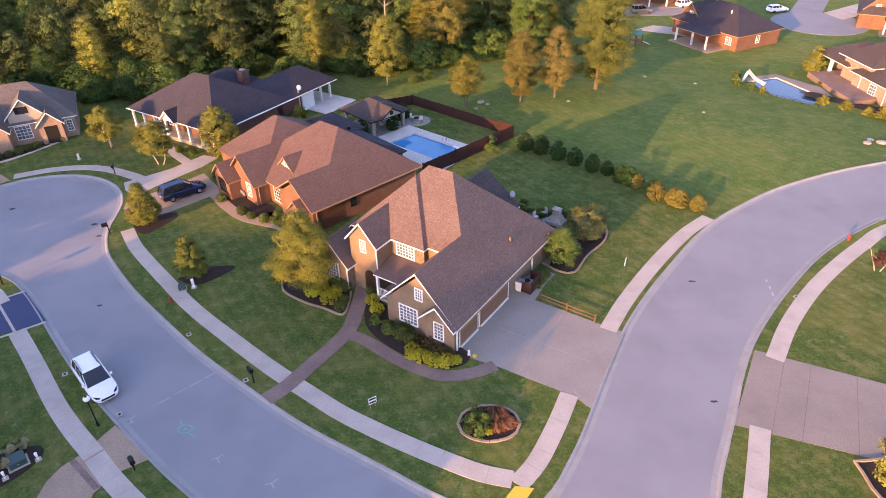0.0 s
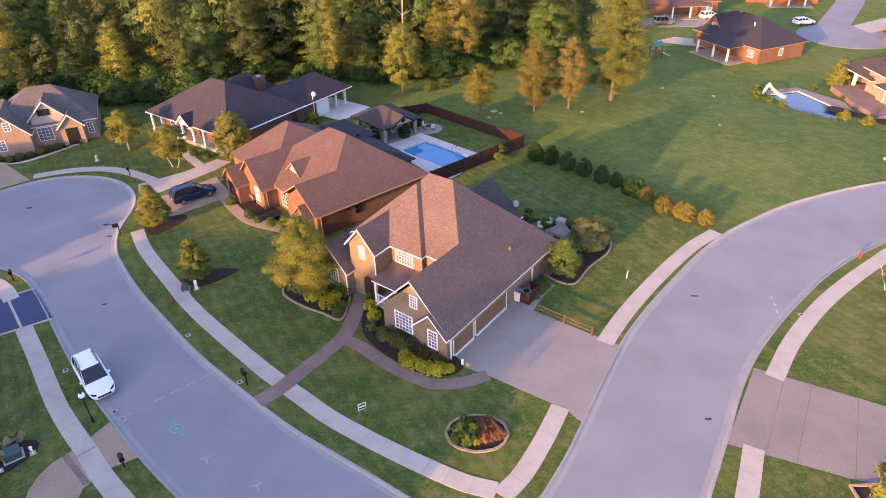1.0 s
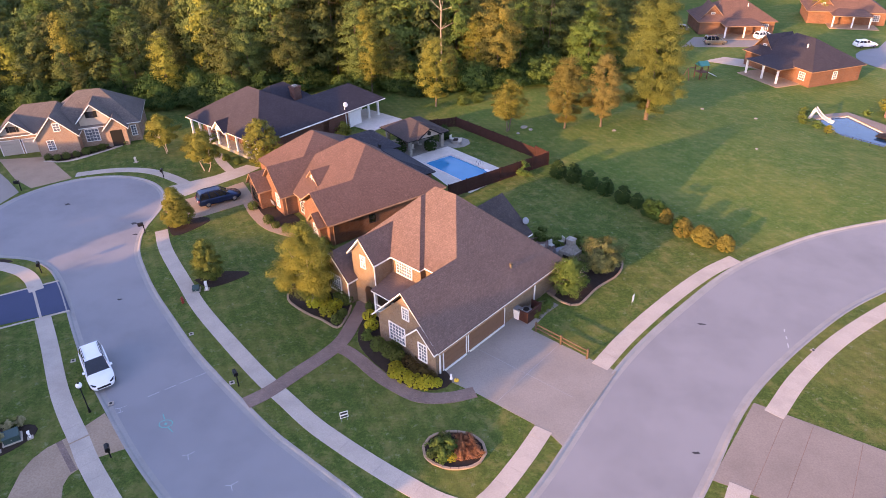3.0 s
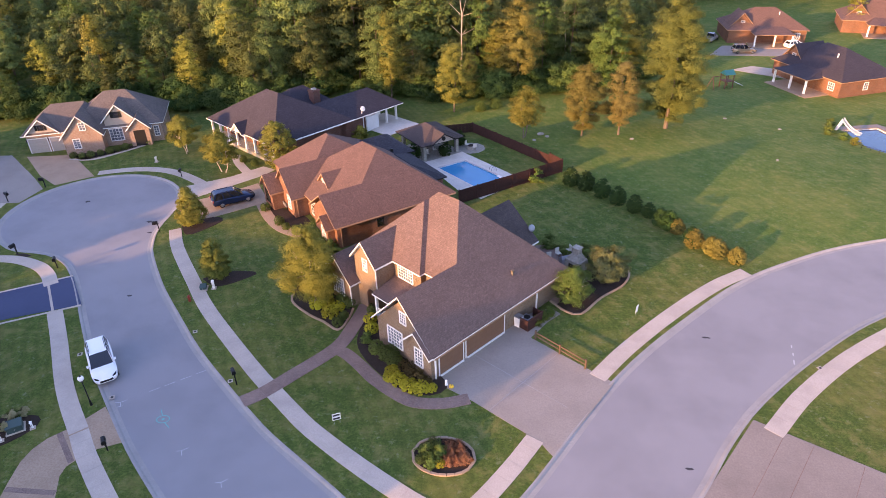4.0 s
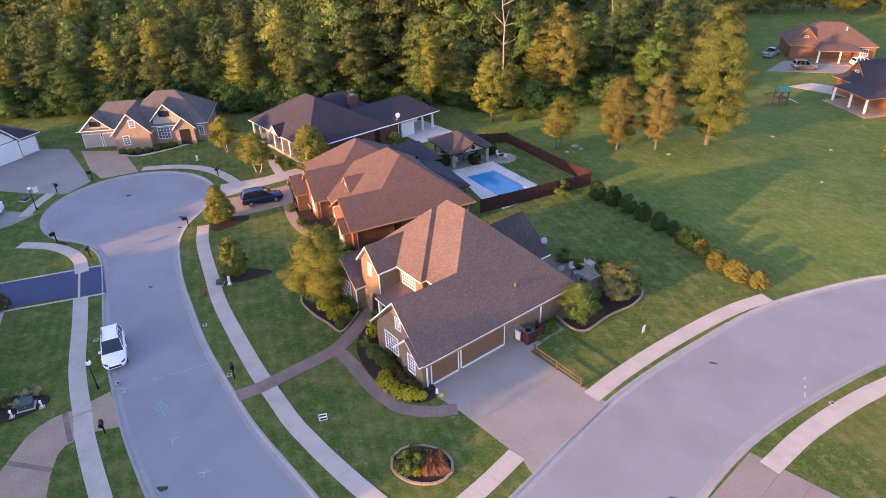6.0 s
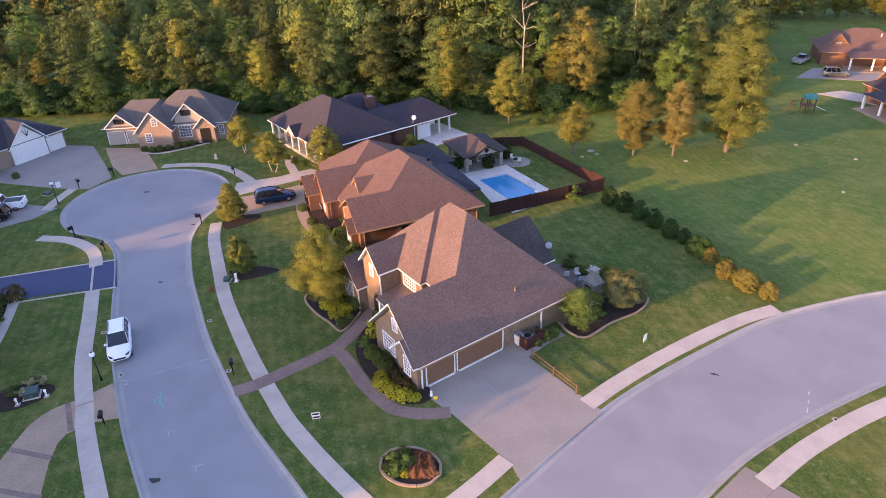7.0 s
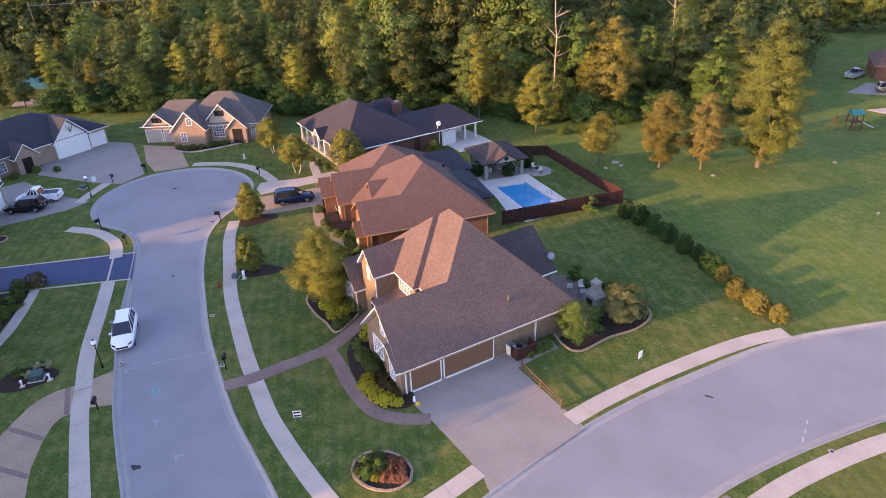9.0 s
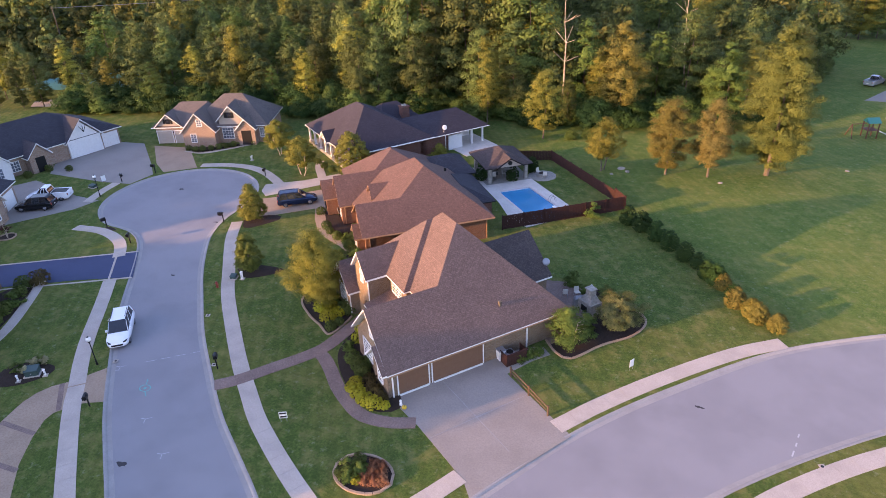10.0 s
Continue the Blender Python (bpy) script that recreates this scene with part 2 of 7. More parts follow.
M_LAMP = plain("lamp_globe", (0.85, 0.84, 0.80), 0.25)
M_CHALK = plain("marking_white", (0.45, 0.45, 0.46), 0.9)
M_CHALKG = plain("marking_green", (0.10, 0.42, 0.36), 0.9)
M_PATCH = plain("oil_stain", (0.03, 0.028, 0.03), 0.7)
M_POOL = water_material("pool_water", (0.004, 0.225, 0.42), (0.008, 0.255, 0.46))
M_POOLDARK = water_material("pool_water_deep", (0.016, 0.048, 0.10), (0.026, 0.066, 0.13))
M_COVER = plain("teal_sports_court", (0.05, 0.22, 0.20), 0.7)
L_GREEN = leaf_material("leaf_green", (0.042, 0.080, 0.018), (0.16, 0.215, 0.048), 0.35)
L_YARD = leaf_material("leaf_yellow_green", (0.080, 0.095, 0.018), (0.30, 0.28, 0.048), 0.1)
L_PEAR = leaf_material("leaf_pear", (0.060, 0.085, 0.016), (0.21, 0.225, 0.045), 0.1)
L_WOODS = leaf_material("leaf_woods", (0.033, 0.056, 0.018), (0.185, 0.200, 0.052), 0.75)
L_OLIVE = leaf_material("leaf_olive", (0.050, 0.072, 0.016), (0.195, 0.20, 0.044), 0.1)
L_LEMON = leaf_material("leaf_lemon", (0.075, 0.090, 0.018), (0.27, 0.25, 0.045), 0.2)
L_GOLD = leaf_material("leaf_gold", (0.105, 0.115, 0.02), (0.33, 0.295, 0.052), 0.5)
L_AMBER = leaf_material("leaf_amber", (0.085, 0.080, 0.018), (0.27, 0.225, 0.052), 0.3)
L_RUST = leaf_material("leaf_rust", (0.095, 0.082, 0.026), (0.25, 0.19, 0.058), 0.3)
L_DARK = leaf_material("leaf_evergreen", (0.018, 0.045, 0.012), (0.053, 0.098, 0.021), 0.4)
L_MYRTLE = leaf_material("leaf_myrtle", (0.035, 0.062, 0.016), (0.26, 0.25, 0.10), 0.1)
L_STRAW = leaf_material("leaf_straw", (0.16, 0.15, 0.07), (0.42, 0.38, 0.22), 0.2)
L_BOX = leaf_material("leaf_boxwood", (0.050, 0.080, 0.020), (0.155, 0.190, 0.045), 0.2)
L_BRONZE = leaf_material("leaf_bronze", (0.060, 0.045, 0.018), (0.19, 0.13, 0.045), 0.2)
L_LIME = leaf_material("leaf_lime", (0.240, 0.240, 0.022), (0.600, 0.510, 0.045), 0.3)
L_RED = leaf_material("leaf_red_brown", (0.18, 0.075, 0.04), (0.46, 0.21, 0.11), 0.1)
L_PLUM = leaf_material("leaf_plum", (0.045, 0.018, 0.018), (0.120, 0.045, 0.038), 0.3)

# ---- building kit ----


def thing(name, at=(0, 0, 0), rz=0.0, label="", category="", group="", kind=""):
    ob = new(name)
    ob.matrix_world = pose(at[0], at[1], at[2], 0, 0, rz)
    ob.empty_display_size = 0.3
    return tagged(ob, label, category, group, kind)


def uvs(me):
    """A map in metres on every face: along the level line, and up the slope."""
    lay = me.uv_layers.new(name="uv")
    co = np.empty(len(me.vertices) * 3)
    me.vertices.foreach_get("co", co)
    co = co.reshape(-1, 3)
    for p in me.polygons:
        n = p.normal
        h = Vector((-n.y, n.x, 0))
        h = h.normalized() if h.length > 0.05 else Vector((1, 0, 0))
        up = n.cross(h)
        for li in p.loop_indices:
            c = Vector(co[me.loops[li].vertex_index])
            lay.data[li].uv = (c.dot(h), c.dot(up))


def link_mesh(name, bm, mat, parent=None, label="", uv=True, smooth=False):
    bmesh.ops.recalc_face_normals(bm, faces=bm.faces[:])
    me = bpy.data.meshes.new(name)
    bm.to_mesh(me)
    bm.free()
    me.materials.append(mat)
    if smooth:
        me.shade_smooth()
    if uv:
        uvs(me)
    ob = new(name, me)
    if parent:
        ob.parent = parent
    if label:
        ob["label"] = label
    return ob


def part(name, bm, material, parent, label=""):
    return link_mesh(name, bm, material, parent, label)


def box(bm, x0, x1, y0, y1, z0, z1, bev=0.0, m=None):
    vs = [bm.verts.new((x, y, z)) for z in (z0, z1) for y in (y0, y1) for x in (x0, x1)]
    fs = [bm.faces.new([vs[i] for i in q]) for q in ((0, 2, 3, 1), (4, 5, 7, 6), (0, 1, 5, 4), (2, 6, 7, 3), (0, 4, 6, 2), (1, 3, 7, 5))]
    if bev:
        es = {e for f in fs for e in f.edges}
        made = bmesh.ops.bevel(bm, geom=list(es), offset=bev, segments=2, affect="EDGES", profile=0.5)
        vs = list({v for f in made["faces"] for v in f.verts} | {v for v in vs if v.is_valid})
    if m is not None:
        bmesh.ops.transform(bm, matrix=m, verts=[v for v in vs if v.is_valid])
    return bm


def boxes(*rows, bev=0.0):
    bm = bmesh.new()
    for r in rows:
        box(bm, *r, bev=bev)
    return bm


def hull(pts):
    bm = bmesh.new()
    for p in pts:
        bm.verts.new(p)
    r = bmesh.ops.convex_hull(bm, input=bm.verts[:])
    junk = [g for g in r["geom_interior"] if isinstance(g, bmesh.types.BMVert)]
    if junk:
        bmesh.ops.delete(bm, geom=junk, context="VERTS")
    bmesh.ops.dissolve_limit(bm, angle_limit=0.01, verts=bm.verts[:], edges=bm.edges[:])
    return bm


def tube(bm, p0, p1, r0, r1, n=8):
    p0, p1 = Vector(p0), Vector(p1)
    d = p1 - p0
    m = Matrix.Translation((p0 + p1) / 2) @ d.to_track_quat("Z", "Y").to_matrix().to_4x4()
    bmesh.ops.create_cone(bm, cap_ends=True, segments=n, radius1=r0, radius2=max(r1, 1e-3), depth=d.length, matrix=m)
    return bm


def ball(bm, c, r, sub=2, sq=(1, 1, 1)):
    bmesh.ops.create_icosphere(bm, subdivisions=sub, radius=r, matrix=Matrix.Translation(c) @ Matrix.Diagonal((*sq, 1)))
    return bm


def split_top(bm):
    """Takes the upward faces out of a solid: they become the covering, the rest the trim."""
    bmesh.ops.recalc_face_normals(bm, faces=bm.faces[:])
    bm.normal_update()
    top = bm.copy()
    bmesh.ops.delete(top, geom=[f for f in top.faces if f.normal.z < 0.12], context="FACES")
    bmesh.ops.delete(bm, geom=[f for f in bm.faces if f.normal.z >= 0.12], context="FACES")
    return top, bm


def keep_normals(name, bm, mat, parent):
    me = bpy.data.meshes.new(name)
    bm.to_mesh(me)
    bm.free()
    me.materials.append(mat)
    uvs(me)
    ob = new(name, me)
    ob.parent = parent
    return ob


def roof_solid(bm, house, shingle, trim=None):
    top, rest = split_top(bm)
    r = keep_normals("roof", top, shingle, house)
    f = keep_normals("fascia", rest, trim or M_WHITE, house)
    f.parent = r
    return r


def hip_roof(house, x0, x1, y0, y1, z, ridge, shingle, trim=None, drop=0.13):
    pts = [(x, y, zz) for x in (x0, x1) for y in (y0, y1) for zz in (z - drop, z)]
    return roof_solid(hull(pts + list(ridge)), house, shingle, trim)


def slab_roof(house, poly, shingle, thick=0.14, trim=None):
    bm = bmesh.new()
    hi = [bm.verts.new(p) for p in poly]
    lo = [bm.verts.new((p[0], p[1], p[2] - thick)) for p in poly]
    bm.faces.new(hi)
    bm.faces.new(lo[::-1])
    for i in range(len(poly)):
        j = (i + 1) % len(poly)
        bm.faces.new((hi[i], lo[i], lo[j], hi[j]))
    return roof_solid(bm, house, shingle, trim)


def gable_roof(house, axis, lo, hi, mid, half, ze, zp, shingle, trim=None, thick=0.18):
    """A ridge along axis ('x' or 'y') from lo to hi at mid; half: its half width with the eaves."""
    for s in (-1, 1):
        pts = [(lo, mid, zp), (hi, mid, zp), (hi, mid + s * half, ze), (lo, mid + s * half, ze)]
        if axis == "y":
            pts = [(q, p, z) for p, q, z in pts]
        slab_roof(house, pts, shingle, thick, trim)


def gable_wall(house, axis, lo, hi, mid, half, z0, ze, zp, mat):
    pts = []
    for p in (lo, hi):
        pts += [(p, mid - half, z0), (p, mid + half, z0), (p, mid - half, ze), (p, mid + half, ze), (p, mid, zp)]
    if axis == "y":
        pts = [(q, p, z) for p, q, z in pts]
    return part("wall", hull(pts), mat, house)


def wall_box(house, x0, x1, y0, y1, z0, z1, mat):
    return part("wall", boxes((x0, x1, y0, y1, z0, z1)), mat, house)


def on_wall(parent, ob, x, y, z, face):
    """Sets a part, built in the x-z plane and looking to -y, on a wall that looks to 'face' degrees."""
    ob.matrix_local = pose(x, y, z, 0, 0, face + 90)
    ob.parent = parent
    return ob


def window(house, x, y, z, w, h, face, cols=3, rows=4, frame_mat=None, glass=None, deep=0.07):
    """z: the sill's height. A frame with panes parted by bars, standing a little proud of the wall."""
    fr = 0.09
    bm = boxes((-w / 2, w / 2, -deep, 0, h - fr, h), (-w / 2, w / 2, -deep - 0.03, 0, 0, fr), (-w / 2, -w / 2 + fr, -deep, 0, fr, h - fr), (w / 2 - fr, w / 2, -deep, 0, fr, h - fr))
    wob = on_wall(house, link_mesh("window", bm, frame_mat or M_WHITE), x, y, z, face)
    bars = bmesh.new()
    for i in range(1, cols):
        c = -w / 2 + fr + (w - 2 * fr) * i / cols
        box(bars, c - 0.022, c + 0.022, -0.05, -0.022, fr, h - fr)
    for j in range(1, rows):
        c = fr + (h - 2 * fr) * j / rows
        box(bars, -w / 2 + fr, w / 2 - fr, -0.052, -0.02, c - 0.022, c + 0.022)
    part("glazing_bar", bars, frame_mat or M_WHITE, wob)
    part("pane", boxes((-w / 2 + fr, w / 2 - fr, -0.02, 0.0, fr, h - fr)), glass or M_GLASS, wob)
    return wob


def garage_door(house, x, y, w, h, face, mat, trim=None, lites=False):
    d = on_wall(house, link_mesh("garage_door_frame", boxes((-w / 2 - 0.1, w / 2 + 0.1, -0.06, 0, h, h + 0.1), (-w / 2 - 0.1, -w / 2, -0.06, 0, 0, h), (w / 2, w / 2 + 0.1, -0.06, 0, 0, h)), trim or M_WHITE), x, y, 0.02, face)
    n = 4
    for i in range(n):
        bm = boxes((-w / 2, w / 2, -0.035, 0, h * i / n + 0.008, h * (i + 1) / n - 0.008))
        k = max(2, round(w / 0.62))
        for j in range(k):
            c = -w / 2 + w * (j + 0.5) / k
            box(bm, c - w / k * 0.36, c + w / k * 0.36, -0.047, -0.035, h * (i + 0.18) / n, h * (i + 0.82) / n)
        part("door_panel", bm, mat, d)
    if lites:
        for j in range(max(2, round(w / 0.9))):
            k = max(2, round(w / 0.9))
            c = -w / 2 + w * (j + 0.5) / k
            part("door_light", boxes((c - 0.27, c + 0.27, -0.055, -0.03, h * 0.80, h * 0.95)), M_DARKGLASS, d)
    return d


def post(house, x, y, z0, z1, r, mat, round_=False):
    bm = bmesh.new()
    if round_:
        tube(bm, (x, y, z0), (x, y, z1), r, r * 0.85, 12)
    else:
        box(bm, x - r, x + r, y - r, y + r, z0, z1)
    box(bm, x - r * 1.5, x + r * 1.5, y - r * 1.5, y + r * 1.5, z0, z0 + 0.12)
    box(bm, x - r * 1.5, x + r * 1.5, y - r * 1.5, y + r * 1.5, z1 - 0.12, z1)
    return part("porch_post", bm, mat, house)

# ---- ground, streets ----


def terrain(x, y):
    d = min(max(((x - 20) * 0.7 + (y - 92) * 0.7) / 40, 0.0), 1.0)
    return -2.5 * d * d * (3 - 2 * d)


def spline(pts, step=1.0):
    """A smooth line through the points, in steps of about that many metres."""
    p = [Vector(q) for q in pts]
    p = [2 * p[0] - p[1], *p, 2 * p[-1] - p[-2]]
    out = []
    for i in range(1, len(p) - 2):
        n = max(1, round((p[i + 1] - p[i]).length / step))
        for k in range(n):
            t = k / n
            out.append(0.5 * (2 * p[i] + (p[i + 1] - p[i - 1]) * t + (2 * p[i - 1] - 5 * p[i] + 4 * p[i + 1] - p[i + 2]) * t * t + (3 * p[i] - p[i - 1] - 3 * p[i + 1] + p[i + 2]) * t ** 3))
    return out + [p[-2]]


def normals(line, closed=False):
    out = []
    for i in range(len(line)):
        a = line[i - 1] if i or closed else line[i]
        b = line[(i + 1) % len(line)] if i < len(line) - 1 or closed else line[i]
        d = (b - a).normalized()
        out.append(Vector((-d.y, d.x)))
    return out


def inside(x, y, poly):
    hit = False
    for (x0, y0), (x1, y1) in zip(poly, poly[1:] + poly[:1]):
        if (y0 > y) != (y1 > y) and x < (x1 - x0) * (y - y0) / (y1 - y0) + x0:
            hit = not hit
    return hit


def arc(c, r, a0, a1, n):
    return [(c[0] + r * math.cos(radians(a0 + (a1 - a0) * i / n)), c[1] + r * math.sin(radians(a0 + (a1 - a0) * i / n))) for i in range(n + 1)]


KERB_WEST = [(1, -60), (1, 2), (-1.2, 10.5), (-6, 17.2), (-12.3, 22.2), (-16.1, 25.1), (-20, 28.2), (-24.3, 32.1), (-28.7, 36.3), (-33, 41), (-36.5, 45), (-39.3, 48), (-41.9, 50.2), (-45, 51.5)]
CUL = arc((-46.7, 61.8), 10.35, 257, 8, 20)
KERB_LOT = [(-35.9, 58.9), (-34.8, 55.9), (-33.2, 53.2), (-29, 48.1), (-24.8, 43.8), (-20.4, 39.5), (-16, 35.8), (-11.2, 32), (-8, 29.9), (-4, 27.4), (-1.7, 25.9), (1.5, 24.4), (4.2, 24.3), (6, 25.8), (7.2, 27.6), (8.7, 30.2), (10.8, 34.4), (13.65, 40.1), (16.5, 44.6), (20.3, 49.6), (25.6, 55.9), (30.8, 60.4), (39.3, 65.7), (52.8, 70.6), (75, 75), (110, 78), (160, 78)]
KERB_EAST = [(160, 68), (110, 68), (75, 64.8), (57, 61.7), (45.6, 57.6), (37, 52.2), (30.6, 46.3), (25.1, 40.1), (22.2, 35.8), (20.1, 31.9), (18.2, 28.5), (16.4, 25), (14, 18), (11.5, 5), (11, -60)]
edge_one = spline(KERB_WEST + CUL + KERB_LOT, 1.2)
edge_two = spline(KERB_EAST, 1.5)
street = [(p.x, p.y) for p in edge_one + edge_two]
POOL = [(-7.4, 79.3), (-4.2, 82.2), (3.0, 76.1), (-0.1, 72.7)]
POOL_EAST = [(50.8, 105.6), (56.2, 107.2), (59.2, 98.2), (55.8, 93.6), (51.6, 97.8)]


def cdt(pts, loops):
    """Triangles over the points, with the loops as fixed edges."""
    from mathutils.geometry import delaunay_2d_cdt
    vs, es = [], []
    for lp in loops:
        n = len(vs)
        vs += [Vector(p) for p in lp]
        es += [(n + i, n + (i + 1) % len(lp)) for i in range(len(lp))]
    vs += [Vector(p) for p in pts]
    v, _, f, *_ = delaunay_2d_cdt(vs, es, [], 0, 1e-4)
    return v, f


def flat(name, poly, z, mat, thick=0.05, parent=None, label="", drape=False, grid=None):
    """A slab over an outline, its top z above the ground."""
    bm = bmesh.new()
    lift = (lambda x, y: terrain(x, y) + z) if drape else (lambda x, y: z)
    hi = [bm.verts.new((p[0], p[1], lift(p[0], p[1]))) for p in poly]
    lo = [bm.verts.new((p[0], p[1], lift(p[0], p[1]) - thick)) for p in poly]
    top = bm.faces.new(hi)
    for i in range(len(poly)):
        j = (i + 1) % len(poly)
        bm.faces.new((hi[i], lo[i], lo[j], hi[j]))
    if len(poly) > 4:
        bmesh.ops.triangulate(bm, faces=[top])
    return link_mesh(name, bm, mat, parent, label)


def ground():
    pts = [(x, y) for x in np.arange(-126, 140, 7.0) for y in np.arange(-42, 260, 7.0)]
    pts += [(x, y) for x in (-2500, -800, -300, 0, 300, 800, 2500) for y in (-2500, -800, -200, 400, 900, 2500)]
    v, f = cdt(pts, [street, POOL, POOL_EAST])
    bm = bmesh.new()
    bv = [bm.verts.new((p.x, p.y, terrain(p.x, p.y))) for p in v]
    for t in f:
        c = sum((v[i] for i in t), Vector((0, 0))) / len(t)
        if not any(inside(c.x, c.y, lp) for lp in (street, POOL, POOL_EAST)):
            bm.faces.new([bv[i] for i in t])
    g = link_mesh("ground", bm, M_GRASS, uv=False)
    return tagged(g, "mown green lawn with drier yellowish patches", "lawn", kind="structure")


ground()
v, f = cdt([], [street])
bm = bmesh.new()
bv = [bm.verts.new((p.x, p.y, -0.11)) for p in v]
for tri in f:
    c = sum((v[i] for i in tri), Vector((0, 0))) / len(tri)
    if inside(c.x, c.y, street):
        bm.faces.new([bv[i] for i in tri])
tagged(link_mesh("road", bm, M_ASPH, uv=False), "worn grey asphalt street with a round turning end", "road", kind="structure")


def kerb(line):
    """A rolled kerb with its gutter, on the street's side of the line."""
    prof = [(-0.02, -0.1), (-0.02, 0.03), (0.10, 0.025), (0.20, -0.02), (0.28, -0.085), (0.62, -0.1)]
    bm, rows = bmesh.new(), []
    for p, n in zip(line, normals(line)):
        rows.append([bm.verts.new((p.x - n.x * o, p.y - n.y * o, z)) for o, z in prof])
    for a, b in zip(rows, rows[1:]):
        for i in range(len(prof) - 1):
            bm.faces.new((a[i], a[i + 1], b[i + 1], b[i]))
    return tagged(link_mesh("kerb", bm, M_KERB), "pale concrete rolled kerb and gutter along the street", "kerb", kind="structure")


kerb(edge_one)
kerb(edge_two)


def sidewalk(pts, width, mat, slab=1.5, name="sidewalk", label="pale concrete sidewalk of square slabs in the grass"):
    line = spline(pts, 0.25)
    root = thing(name, (line[0].x, line[0].y, 0), 0, label, "sidewalk", kind="structure")
    nrm, start, gone = normals(line), 0, 0.0
    for i in range(1, len(line)):
        gone += (line[i] - line[i - 1]).length
        if gone >= slab or i == len(line) - 1:
            seg = range(start, i + 1)
            gap = 0.007
            left = [line[k] + nrm[k] * width / 2 for k in seg]
            right = [line[k] - nrm[k] * width / 2 for k in seg]
            for side in (left, right):
                d0, d1 = (side[1] - side[0]).normalized(), (side[-1] - side[-2]).normalized()
                side[0], side[-1] = side[0] + d0 * gap, side[-1] - d1 * gap
            poly = left + right[::-1]
            o = flat("slab", [(p.x - line[0].x, p.y - line[0].y) for p in poly], 0.035 + random.uniform(-0.004, 0.004), mat, 0.06, root)
            start, gone = i, 0.0
    return root


WALK_LOT = [(-33.9, 58.7), (-31.2, 54.7), (-25.8, 48.5), (-23.3, 45.7), (-20.3, 42.8), (-14.5, 37.6), (-10.4, 34.3), (-8.2, 32.6), (-6, 31.2), (-3.6, 29.8), (-1, 28.4), (1.5, 27.2), (3.6, 26.6)]
sidewalk(WALK_LOT, 1.35, M_CONC)
sidewalk([(3.9, 26.2), (5.4, 28), (7.1, 31), (8.5, 33.9)], 1.35, M_CONC)
sidewalk([(12.9, 41), (15.5, 45.1), (19.4, 50.3), (23.8, 55.4), (27.3, 58.5)], 1.4, M_CONC)
sidewalk([(-8, 16.6), (-13, 19.7), (-18.3, 23.8), (-22.3, 27.1), (-24.5, 29.2)], 1.35, M_CONC)
sidewalk([(-24.6, 29.3), (-27.4, 31.9), (-29.8, 34.4), (-33.5, 38.7), (-36.8, 42.4)], 1.35, M_CONC)
sidewalk([(-40.3, 46.4), (-42.2, 48.2), (-44.5, 49.5), (-48, 50.2), (-52, 49.6)], 1.35, M_CONC)
sidewalk([(-53.0, 71.9), (-49.2, 73.5), (-45.5, 74), (-42.3, 73.4), (-39.5, 72.1), (-37, 70.6), (-35.5, 69.3)], 1.35, M_CONC)
sidewalk([(17.4, 22.6), (18.5, 24.9), (19.8, 27.6), (21.1, 30.4)], 1.35, M_CONC)
sidewalk([(25.0, 37.1), (28.3, 41.6), (33.3, 46.9), (40.2, 52.6), (46, 56.2), (60, 60)], 1.35, M_CONC)
sidewalk([(-57.6, 55.6), (-58.8, 58.6), (-59.6, 61.9)], 1.3, M_CONC)


def drive(outline, mat, label, z=0.02, smooth=0, name="driveway", cat="driveway"):
    pts = [(p.x, p.y) for p in spline(outline + [outline[0]], smooth)[:-1]] if smooth else outline
    return tagged(flat(name, pts, z, mat, 0.06), label, cat, kind="structure")


def joints(lines, z, mat, name="expansion_joint"):
    for a, b in lines:
        a, b = Vector(a), Vector(b)
        n = Vector((a.y - b.y, b.x - a.x)).normalized() * 0.025
        ob = flat(name, [tuple(a + n), tuple(b + n), tuple(b - n), tuple(a - n)], z, mat, 0.03)
        tagged(ob, "dark joint between the slabs of a driveway", "joint", kind="structure")


# The corner house's broad drive, its panels, and the paved front walk
drive([(0.2, 39.0), (1.0, 38.2), (3.6, 36.9), (8.8, 33.7), (9.9, 32.4), (14.2, 40.6), (13.1, 41.3), (7.4, 45.2), (8.7, 47.6), (9.8, 49.0), (8.9, 49.8), (6.0, 48.4), (4.2, 46.2)], M_DRIVE, "wide grey concrete driveway beside a garage")
joints([((3.0, 42.2), (10.9, 37.2)), ((5.0, 36.2), (9.8, 43.5))], 0.024, M_KERB)
drive([(8.9, 34.2), (9.5, 33.2), (10.3, 33.6), (13.9, 40.2), (13.0, 41.0), (12.3, 40.2)], M_DRIVE, "grey concrete apron of a driveway at the kerb", 0.032, name="drive_apron", cat="apron")
WALK_FRONT = [(-13.9, 34.05), (-12.6, 35.4), (-11.0, 37.8), (-9.35, 40.3), (-8.5, 42.2), (-8.2, 44.6), (-8.0, 46.6), (-8.0, 47.8)]
WALK_SIDE = [(-9.0, 41.2), (-7.8, 40.8), (-6.2, 39.6), (-4.6, 38.2), (-2.7, 36.95), (-0.8, 36.1), (1.4, 36.3), (3.3, 37.1)]


